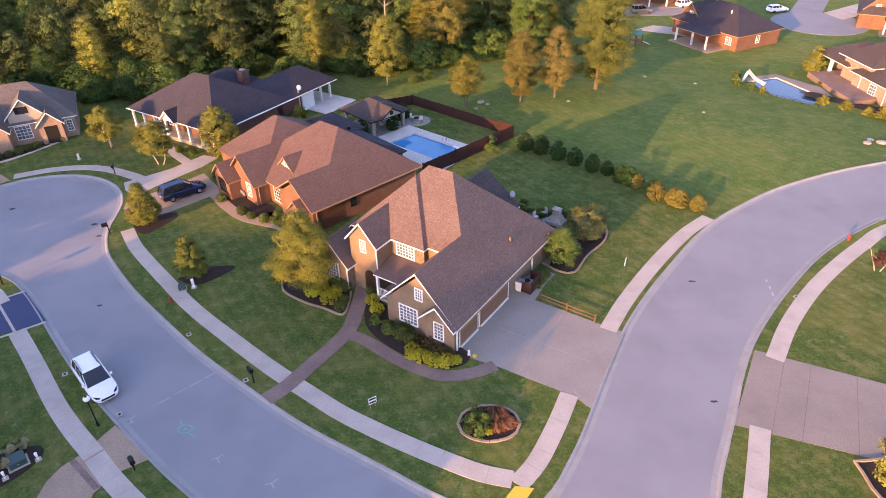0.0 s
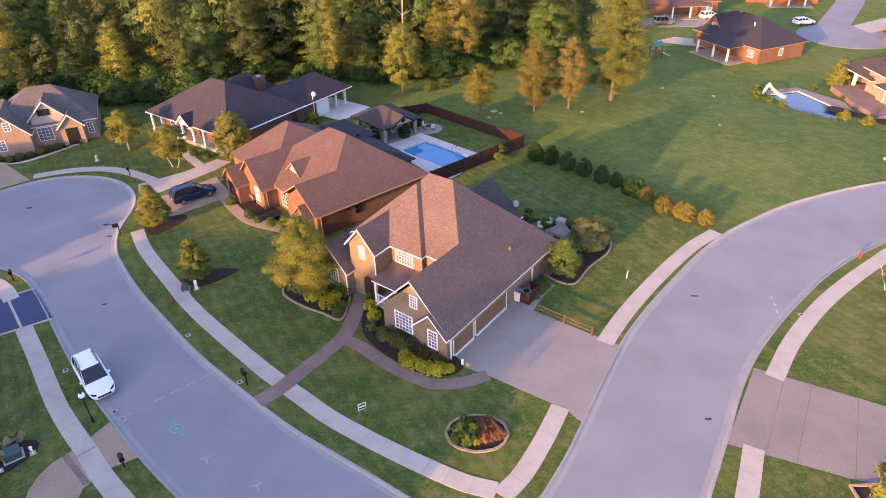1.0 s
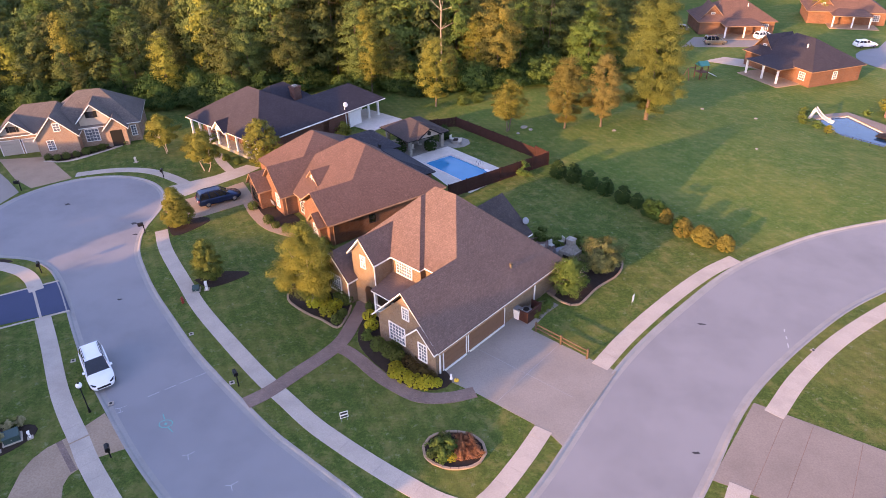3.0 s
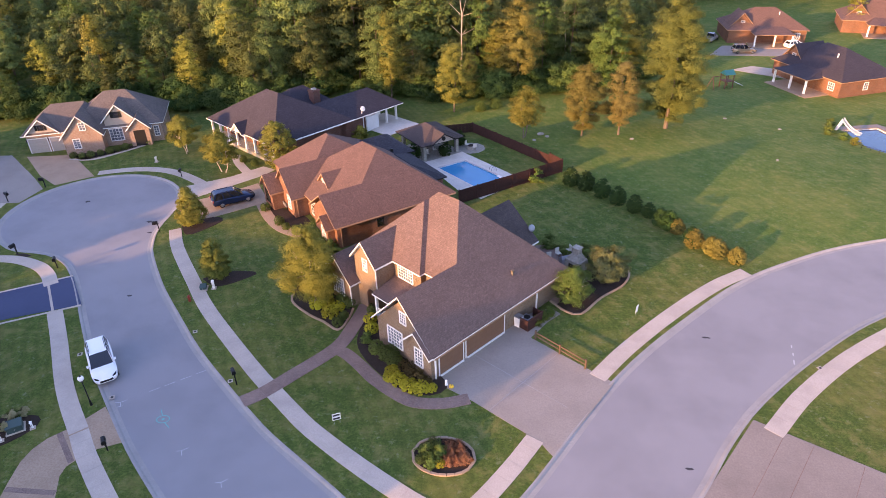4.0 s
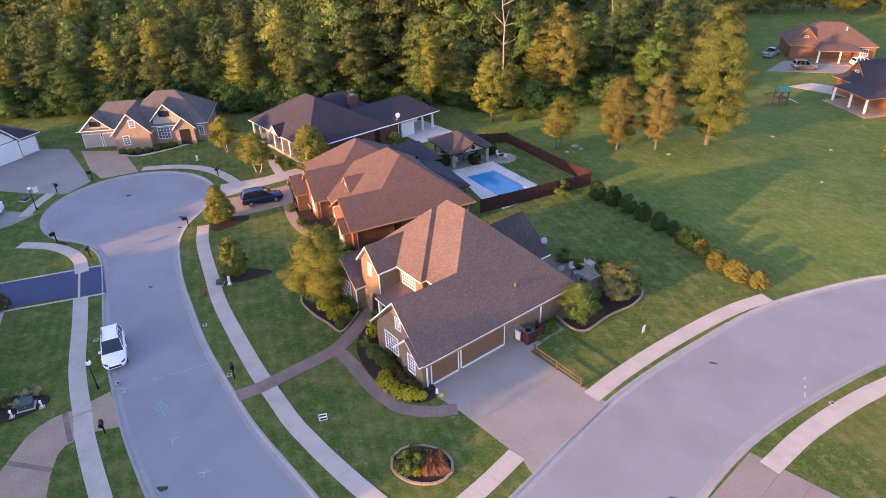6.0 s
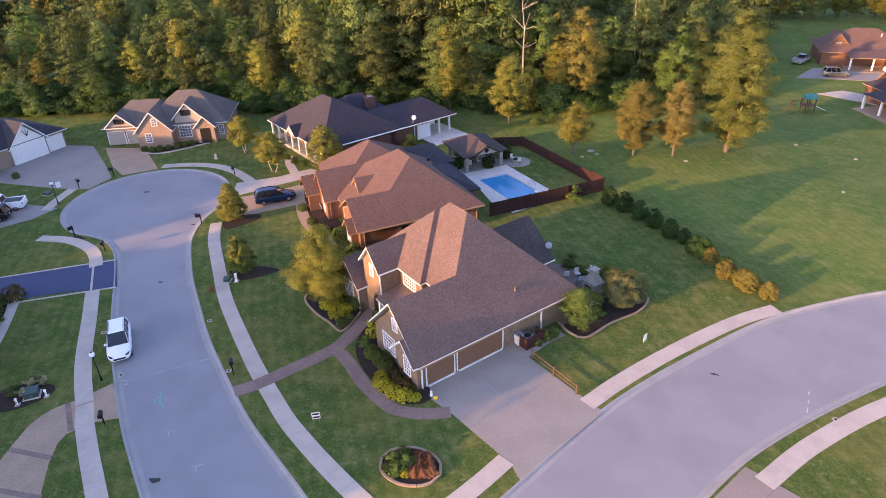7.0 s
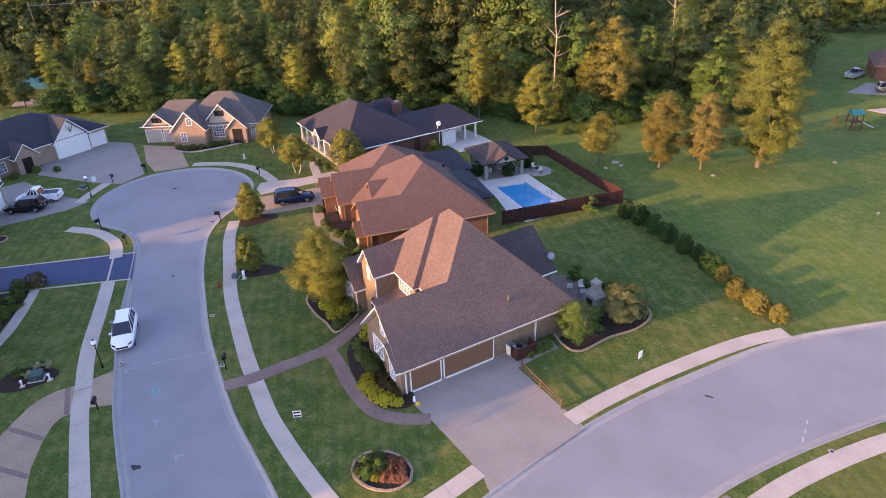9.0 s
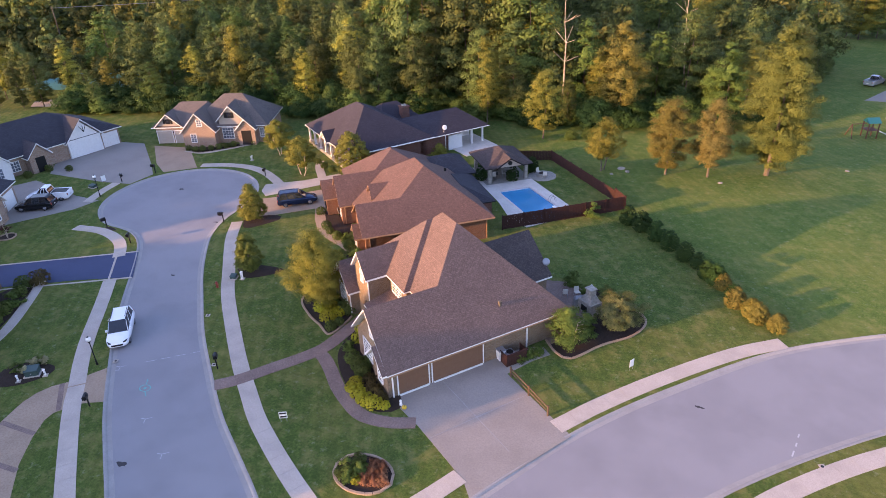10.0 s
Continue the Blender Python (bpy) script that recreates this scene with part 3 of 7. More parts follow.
def ribbon(pts, width, z, mat, name, label, cat):
    line = spline(pts, 0.5)
    n = normals(line)
    poly = [tuple(p + q * width / 2) for p, q in zip(line, n)] + [tuple(p - q * width / 2) for p, q in zip(line, n)][::-1]
    bm = bmesh.new()
    k = len(line)
    hi = [bm.verts.new((x, y, z)) for x, y in poly]
    lo = [bm.verts.new((x, y, z - 0.06)) for x, y in poly]
    for i in range(k - 1):
        bm.faces.new((hi[i], hi[i + 1], hi[2 * k - 2 - i], hi[2 * k - 1 - i]))
    for i in range(2 * k):
        j = (i + 1) % (2 * k)
        bm.faces.new((hi[i], lo[i], lo[j], hi[j]))
    return tagged(link_mesh(name, bm, mat), label, cat, kind="structure")


ribbon(WALK_FRONT, 1.35, 0.045, M_WALK, "front_walk", "reddish brown brick-paved walk from the street", "path")
ribbon(WALK_SIDE, 1.15, 0.04, M_WALK, "side_walk", "reddish brown brick-paved walk to the drive", "path")
# The neighbours' drives
drive([(-36.1, 63.2), (-32.0, 61.0), (-26.0, 66.8), (-29.6, 71.6), (-33.2, 67.6), (-36.4, 65.0)], M_PAVE, "tan stamped-concrete driveway with a car on it")
ribbon([(-27.0, 66.6), (-24.5, 63.2), (-21.8, 60.6), (-18.2, 59.0), (-15.8, 57.8)], 1.3, 0.035, M_PAVE, "garden_walk", "tan curving concrete garden walk", "path")
drive([(-37.6, 67.6), (-35.9, 66.4), (-30.4, 73.4), (-29.0, 76.0), (-31.2, 76.8), (-34.2, 73.0), (-38.6, 69.6)], M_CONC, "pale concrete driveway")
ribbon([(-32.5, 74.6), (-35.2, 77.6), (-36.8, 80.0)], 1.2, 0.03, M_CONC, "porch_walk", "pale concrete path to a porch", "path")
drive([(-67.4, 75.8), (-61.0, 77.3), (-52.9, 70.9), (-56.4, 67.6), (-60.5, 70.0)], M_PAVE, "tan concrete driveway of a two-door garage")
ribbon([(-60.4, 76.0), (-57.0, 76.4), (-54.6, 79.2), (-52.6, 82.2)], 1.0, 0.03, M_CONC, "entry_walk", "pale concrete walk along a shrub bed", "path")
drive([(-75.6, 63.6), (-72.6, 60.6), (-62.0, 61.4), (-57.4, 62.4), (-57.2, 66.4), (-61.2, 69.6), (-70.0, 76.0), (-77.2, 74.6), (-76.2, 68.0)], M_DRIVE, "broad grey concrete driveway of a turning court")
drive([(-57.2, 53.2), (-56.6, 56.6), (-61, 56.4), (-72, 58.0), (-76, 50.0), (-62.4, 44.6), (-59.2, 50.0)], M_DRIVE, "grey concrete driveway with parked vehicles")
drive([(-35.0, 43.8), (-39.1, 48.1), (-43.2, 45.3), (-51.5, 39.6), (-58.0, 34.5), (-55.0, 30.6), (-46.5, 36.6), (-40.2, 40.9)], M_NEWASPH, "freshly sealed blue-black asphalt driveway")
for a, b in (((-39.2, 48.2), (-58.0, 34.9)), ((-35.0, 43.7), (-55.0, 30.2)), ((-41.1, 46.9), (-37.0, 42.4))):
    ribbon([a, ((a[0] + b[0]) / 2, (a[1] + b[1]) / 2), b], 0.22, 0.045, M_CONC, "drive_edging", "pale concrete edging of a sealed driveway", "edging")
drive([(-24.2, 31.9), (-20.6, 28.9), (-22.4, 27.8), (-23.0, 26.8), (-23.3, 26.2), (-23.2, 25.4), (-22.3, 23.8), (-20.6, 21.6), (-18.3, 19.5), (-14.0, 16.4), (-20.0, 10.5), (-24.0, 18.0), (-25.3, 21.2), (-26.3, 24.2), (-26.8, 26.0), (-26.8, 27.2), (-26.4, 28.3), (-25.5, 29.4), (-25.0, 30.3)], M_PAVE, "tan stamped-concrete curving driveway", 0.02)
for a, b in (((-25.9, 28.9), (-23.2, 26.6)), ((-26.1, 23.8), (-22.5, 24.1)), ((-25.0, 20.6), (-20.2, 21.2))):
    ribbon([a, ((a[0] + b[0]) / 2, (a[1] + b[1]) / 2), b], 0.4, 0.026, M_WALK, "paver_band", "dark brown paver band across a tan driveway", "paving")
ribbon([(-43.6, 39.2), (-41.2, 36.2), (-38.6, 32.6), (-37.0, 29.4)], 1.1, 0.03, M_CONC, "yard_walk", "pale concrete garden walk beside a bed", "path")
drive([(23.9, 38.2), (19.4, 30.7), (28.1, 27.3), (45.0, 20.0), (50.0, 28.0), (32.0, 34.2)], M_TANCONC, "broad tan-grey concrete driveway across the street")
joints([((25.6, 36.8), (21.65, 29.8)), ((27.4, 36.2), (23.4, 29.1)), ((30.2, 34.9), (26.6, 27.9)), ((33.0, 33.8), (29.8, 26.6))], 0.024, M_WALK)
# The far turning street on the east side
drive([(p[0], p[1]) for p in arc((80, 141), 9.5, 0, 342, 18)] + [(90, 138), (150, 130), (150, 140)], M_ASPH, "pale grey asphalt of a far turning street", -2.44, name="far_road", cat="road")
drive([(84, 148), (98, 170), (112, 196), (104, 198), (92, 172), (77, 149)], M_ASPH, "pale grey asphalt of a far street", -2.45, name="far_road", cat="road")
drive([(86, 143), (98, 150), (120, 158), (118, 164), (96, 156), (85, 149)], M_CONC, "pale concrete far driveway", -2.42)
drive([(38.0, 150), (60.0, 150.5), (62.0, 159.0), (42, 158.6)], M_DRIVE, "grey concrete parking court of a far house", -2.44)
drive([(40.5, 139.0), (50.5, 133.0), (54, 138), (45, 142)], M_CONC, "pale concrete side drive of a far house", -2.40)


# ---- houses ----
def house_corner():
    """The large tan brick house on the corner lot; x runs along its garage side, y along its front."""
    h = thing("house", (0.39, 38.39, 0), 55.2, "large tan brick two-storey house with brown shingle hips and gables", "house", "houses")
    B, R = M_BRICK["tan"], M_ROOF["brown"]
    zr = lambda y: 2.55 + 1.03 * (y + 0.05)
    zf = lambda x: zr(7.1) - 0.904 * (10.2 - x)
    # walls
    wall_box(h, 0.35, 17.1, 0.35, 7.2, 0, 2.5, B)
    gable_wall(h, "x", 0.35, 5.5, 3.8, 3.4, 2.45, 2.6, 6.0, B)
    wall_box(h, 5.4, 13.2, 5.0, 14.2, 0, 4.9, B)
    wall_box(h, 13.2, 16.9, 5.0, 14.0, 0, 2.5, B)
    wall_box(h, 4.8, 6.5, 6.5, 14.0, 0, 5.0, B)
    wall_box(h, 5.4, 16.9, 14.0, 16.5, 0, 2.6, B)
    gable_wall(h, "x", 2.75, 8.0, 11.55, 1.5, 0, 5.2, 6.95, B)
    gable_wall(h, "x", 1.9, 8.0, 14.8, 1.9, 0, 2.65, 4.75, B)
    wall_box(h, 14.0, 18.8, 5.4, 12.4, 0, 2.7, B)
    # roofs
    top, xg = zr(7.1), 10.2 - (zr(7.1) - zr(3.8)) / 0.904
    xe = 5.0
    ye = 3.8 + (zr(3.8) - zf(xe)) / 1.03
    slab_roof(h, [(-0.15, -0.05, zr(-0.05)), (17.45, -0.05, zr(-0.05)), (10.2, 7.1, top), (xg, 3.8, zr(3.8)), (-0.15, 3.8, zr(3.8))], R)
    slab_roof(h, [(-0.15, 3.8, zr(3.8)), (xg, 3.8, zr(3.8)), (xe, ye, zf(xe)), (xe, 7.5, zr(0.1)), (-0.15, 7.5, zr(0.1))], R)
    # the left part of the front slope stands forward, with a narrow return beside it
    yj, fw = 6.2, 0.6
    zl = lambda x: zf(x + fw)
    zt = zf(9.52)
    slab_roof(h, [(10.2, 7.1, top), (10.2, 9.6, top), (9.52, 10.17, zt), (xe, yj, zf(xe)), (xe, ye, zf(xe)), (xg, 3.8, zf(xg))], R)
    slab_roof(h, [(xe, yj, zf(xe)), (9.52, 10.17, zt), (9.52 - fw, 10.17, zt), (xe - fw, yj, zf(xe))], R)
    slab_roof(h, [(xe - fw, yj, zl(xe - fw)), (9.52 - fw, 10.17, zt), (xe - fw, 14.26, zl(xe - fw)), (xe - fw, 13.0, zl(xe - fw)), (6.67, 11.55, zl(6.67)), (xe - fw, 10.1, zl(xe - fw))], R)
    slab_roof(h, [(10.2, 9.6, top), (17.45, 16.9, 2.55), (xe - fw, 16.9, 2.6), (xe - fw, 14.26, zf(xe)), (9.52 - fw, 10.17, zt), (9.52, 10.17, zt)], R)
    slab_roof(h, [(10.2, 7.1, top), (17.45, -0.05, 2.55), (17.45, 16.9, 2.55), (10.2, 9.6, top)], R)
    gable_roof(h, "x", 2.4, 8.2, 11.55, 1.78, 5.2, 7.25, R)
    gable_roof(h, "x", 1.55, 8.0, 14.8, 2.25, 2.6, 5.0, R)
    gable_roof(h, "x", 12.0, 19.1, 8.9, 3.95, 2.85, 6.07, M_ROOF["umber"])
    gable_wall(h, "x", 17.5, 18.8, 8.9, 3.4, 2.6, 2.75, 5.7, B)
    slab_roof(h, [(4.78, 6.8, 3.42), (4.78, 10.1, 3.42), (2.1, 10.1, 2.72), (2.1, 6.8, 2.72)], R, 0.14)
    # cross gable over the front window of the garage wing
    gable_roof(h, "x", -0.55, 2.4, 1.75, 1.75, 2.6, 4.35, R)
    gable_wall(h, "x", 0.0, 2.0, 1.75, 1.38, 0, 2.5, 3.95, B)
    # windows and doors
    window(h, -0.0, 1.75, 0.75, 1.0, 1.75, 180, 3, 5)
    window(h, 0.35, 5.0, 0.75, 1.9, 1.8, 180, 5, 5)
    window(h, 0.35, 3.85, 3.6, 0.8, 1.2, 180, 3, 4)
    window(h, 4.8, 8.5, 3.5, 2.0, 1.4, 180, 6, 4)
    window(h, 2.75, 11.55, 4.1, 0.7, 1.3, 180, 3, 4)
    window(h, 1.9, 14.8, 0.7, 1.7, 1.8, 180, 5, 5)
    bm = bmesh.new()
    for i in range(9):
        a = math.pi * i / 8
        bm.verts.new((0.62 * math.cos(a), -0.04, 1.75 + 0.62 * math.sin(a)))
        bm.verts.new((0.62 * math.cos(a), 0.0, 1.75 + 0.62 * math.sin(a)))
    for x in (-0.62, 0.62):
        for y in (-0.04, 0):
            bm.verts.new((x, y, 0.02))
    bmesh.ops.convex_hull(bm, input=bm.verts[:])
    # the arch lies flat on the wall; its dark colour replaces the recess's shade
    on_wall(h, link_mesh("front_door", bm, M_SHADEDOOR), 2.75, 11.0, 0, 180)
    garage_door(h, 2.2, 0.35, 2.65, 2.15, -90, M_TANDOOR)
    garage_door(h, 6.25, 0.35, 4.7, 2.15, -90, M_TANDOOR)
    for x0_, x1_ in ((0.9, 3.5), (3.95, 8.55)):
        part("door_seal", boxes((x0_, x1_, 0.16, 0.3, 0.02, 0.1)), M_WHITE, h)
    for x in (0.38, 13.0):
        part("downspout", boxes((x - 0.05, x + 0.05, 0.22, 0.34, 0.05, 2.4), (x - 0.05, x + 0.05, 0.1, 0.34, 2.3, 2.4)), M_WHITE, h)
    part("downspout", boxes((2.66, 2.74, 10.02, 10.1, 2.9, 5.1)), M_WHITE, h)
    part("downspout", boxes((1.8, 1.88, 12.92, 13.0, 0.1, 2.6)), M_WHITE, h)
    part("gutter", boxes((0.0, 17.3, -0.15, -0.06, 2.39, 2.46)), M_TANTRIM, h)
    # porch
    part("porch_floor", boxes((2.2, 5.4, 7.2, 10.05, 0, 0.3)), M_CONC, h)
    for y in (7.6, 9.9):
        post(h, 2.4, y, 0.3, 2.65, 0.11, M_WHITE)
    bm = boxes((2.34, 2.42, 7.6, 9.9, 1.15, 1.23), (2.34, 2.42, 7.6, 9.9, 0.45, 0.51))
    for k in range(15):
        y = 7.7 + k * 0.15
        box(bm, 2.36, 2.4, y, y + 0.04, 0.5, 1.16)
    part("railing", bm, M_WHITE, h)
    part("roof_vent", boxes((11.0, 11.2, 1.5, 1.7, 4.0, 4.6), (10.97, 11.23, 1.47, 1.73, 4.6, 4.65)), M_BARK, h, "small dull brown roof vent")
    bm = tube(bmesh.new(), (18.9, 5.9, 3.3), (18.9, 5.9, 4.0), 0.03, 0.03)
    bmesh.ops.create_cone(bm, cap_ends=True, segments=16, radius1=0.36, radius2=0.24, depth=0.07, matrix=pose(18.95, 5.75, 4.05, 60, 0, -20))
    part("satellite_dish", bm, M_GREY, h)
    return h


def house_red():
    """The red brick house beside the turning end."""
    h = thing("house", (-13.4, 56.9, 0), 43.0, "red-orange brick house with rust-brown shingle hips and front gables", "house", "houses")
    B, R = M_BRICK["red"], M_ROOF["rust"]
    tan = M_TANTRIM
    wall_box(h, 0.45, 13.8, 0.45, 14.0, 0, 2.6, B)
    wall_box(h, 0.6, 12.6, 13.0, 21.0, 0, 2.6, B)
    zr = lambda y: 2.75 + 0.69 * y
    C, R2, D, E = (8.3, 6.7, zr(6.7)), (7.95, 9.7, zr(6.7)), (4.6, 3.55, zr(3.55)), (-0.5, 3.55, zr(3.55))
    slab_roof(h, [(-0.5, 0, 2.75), (14.6, 0, 2.75), C, D, E], R, trim=tan)
    slab_roof(h, [E, D, (0, 7.2, 2.75), (-0.5, 7.2, 2.75)], R, trim=tan)
    slab_roof(h, [C, R2, (0, 15.6, 2.75), (0, 7.2, 2.75), D], R, trim=tan)
    slab_roof(h, [R2, (14.2, 15.6, 2.75), (0, 15.6, 2.75)], R, trim=tan)
    slab_roof(h, [C, (14.6, 0, 2.75), (14.2, 15.6, 2.75), R2], R, trim=tan)
    gable_wall(h, "x", -0.1, 4, 3.55, 3.1, 0, 2.6, 4.75, B)
    hip_roof(h, 0.4, 13.0, 11.0, 21.2, 2.75, [(6.6, 16.8, 6.3), (6.6, 17.5, 6.3)], R, M_ROOF["umber"])
    # front gabled wings
    gable_wall(h, "x", -1.3, 5, 12.35, 2.55, 0, 2.6, 5.05, B)
    gable_roof(h, "x", -1.65, 5.2, 12.35, 2.95, 2.55, 5.4, R, tan)
    gable_wall(h, "x", -2.7, 2, 14.7, 1.55, 0, 2.4, 3.85, B)
    gable_roof(h, "x", -3.05, 2.4, 14.7, 1.9, 2.3, 4.15, R, tan)
    gable_wall(h, "x", -0.9, 0, 2.1, 1.0, 0, 2.4, 3.3, B)
    gable_roof(h, "x", -1.25, 1.0, 2.1, 1.3, 2.35, 3.6, R, tan)
    gable_wall(h, "x", 2.2, 5.0, 8.4, 1.15, 3.0, 4.2, 5.05, M_SIDING)
    gable_roof(h, "x", 1.9, 6.0, 8.4, 1.5, 4.0, 5.35, R, tan)
    window(h, 2.2, 8.4, 3.75, 0.8, 0.85, 180, 2, 2)
    window(h, -0.9, 2.1, 0.8, 1.0, 1.5, 180, 3, 4)
    window(h, -1.3, 11.2, 0.7, 1.0, 1.7, 180, 3, 4)
    window(h, -2.7, 14.7, 0.6, 1.5, 1.7, 180, 3, 4, M_DARK, M_DARKGLASS)
    part("downspout", boxes((-0.98, -0.9, 9.7, 9.78, 0.1, 2.5)), M_TANTRIM, h)
    part("downspout", boxes((0.3, 0.38, 0.36, 0.44, 0.1, 2.6)), M_TANTRIM, h)
    part("downspout", boxes((13.7, 13.78, 0.36, 0.44, 0.1, 2.6)), M_TANTRIM, h)
    part("gutter", boxes((-0.4, 14.5, -0.1, -0.01, 2.6, 2.68)), M_TANTRIM, h)
    window(h, 5.0, 0.45, 1.2, 0.8, 0.95, -90, 1, 2, M_DARK, M_DARKGLASS)
    window(h, 0.45, 8.2, 0.5, 1.4, 1.8, 180, 3, 4, M_WHITE, M_DARKGLASS)
    part("vent", boxes((10.5, 10.8, 3.0, 3.3, 3.9, 4.5)), M_BLACK, h)
    part("vent", boxes((11.5, 11.75, 9.4, 9.65, 5.2, 5.6)), M_BLACK, h)
    # rear dark-roofed wing towards the pool
    wall_box(h, 11.0, 16.1, 5.3, 13.6, 0, 2.2, M_BRICK["dark"])
    hip_roof(h, 10.5, 16.5, 4.9, 14.0, 2.35, [(13.0, 7.8, 3.9), (13.0, 11.5, 3.9)], M_ROOF["slate"], M_DARK)
    hip_roof(h, 11.0, 17.0, 13.5, 21.0, 2.7, [(13.0, 17.0, 4.5), (14.5, 17.0, 4.5)], M_ROOF["slate"], M_DARK)
    return h


def house_porch():
    """The long dark-roofed house with a white porch at the wood's edge."""
    h = thing("house", (-29.5, 77.0, 0), 57.0, "long dark-red brick house with slate-dark roof and white-posted porch", "house", "houses")
    B, R = M_BRICK["dark"], M_ROOF["charcoal"]
    wall_box(h, 2.2, 13.0, 0.6, 16.9, 0, 2.75, B)
    wall_box(h, 12.0, 19.0, 0.6, 8.6, 0, 2.75, B)
    wall_box(h, 19.0, 23.2, 4.6, 8.6, 0, 2.75, M_WHITE)
    hip_roof(h, 0, 14.0, -0.4, 17.5, 2.95, [(5.6, 5.6, 7.8), (5.6, 8.4, 7.8)], R)
    hip_roof(h, 9.0, 23.8, -0.4, 9.2, 2.9, [(9.5, 4.0, 5.3), (20.4, 4.0, 5.3)], R)
    hip_roof(h, 8.0, 17.0, 6.0, 16.5, 2.92, [(11.0, 11.0, 6.0), (13.5, 11.0, 6.0)], R)
    part("porch_floor", boxes((0.2, 2.2, 0.6, 16.9, 0, 0.45)), M_STONE, h)
    for k in range(8):
        post(h, 0.45, 0.7 + k * 2.3, 0.45, 2.8, 0.13, M_WHITE)
    gable_roof(h, "x", -0.5, 3.4, 8.3, 1.5, 3.0, 4.4, R)
    gable_wall(h, "x", -0.1, 2.0, 8.3, 1.2, 2.95, 3.0, 4.1, M_WHITE)
    for y in (2.2, 5.2, 11.2, 14.0):
        window(h, 2.2, y, 0.9, 1.0, 1.6, 180, 2, 3)
    part("front_door", boxes((2.14, 2.2, 7.8, 8.8, 0.45, 2.5)), M_SHADEDOOR, h)
    bm = boxes((12.7, 13.9, 7.4, 8.6, 2.9, 5.7), (12.6, 14.0, 7.3, 8.7, 5.7, 5.9))
    c = part("chimney", bm, M_BRICK["dark"], h)
    part("flue", boxes((13.0, 13.6, 7.7, 8.3, 5.9, 6.1)), M_STONE, c)
    for x in (19.2, 21.2, 23.2):
        post(h, x, 0.8, 0.05, 2.8, 0.14, M_WHITE)
    part("gutter", boxes((0.2, 23.6, -0.5, -0.41, 2.8, 2.88)), M_WHITE, h)
    part("downspout", boxes((16.3, 16.4, 0.5, 0.6, 0.1, 2.8)), M_WHITE, h)
    part("patio", boxes((17.5, 24.0, -3.6, 4.6, 0.0, 0.12)), M_POOLDECK, h)
    part("white_screen", boxes((16.8, 19.2, 0.35, 0.6, 0.0, 2.3)), M_WHITE, h)
    bm = tube(bmesh.new(), (15.8, 0.1, 2.9), (15.8, -0.1, 3.9), 0.04, 0.04)
    bmesh.ops.create_cone(bm, cap_ends=True, segments=16, radius1=0.38, radius2=0.25, depth=0.08, matrix=pose(15.8, -0.3, 4.0, 70, 0, -10))
    part("satellite_dish", bm, M_WHITE, h)
    return h


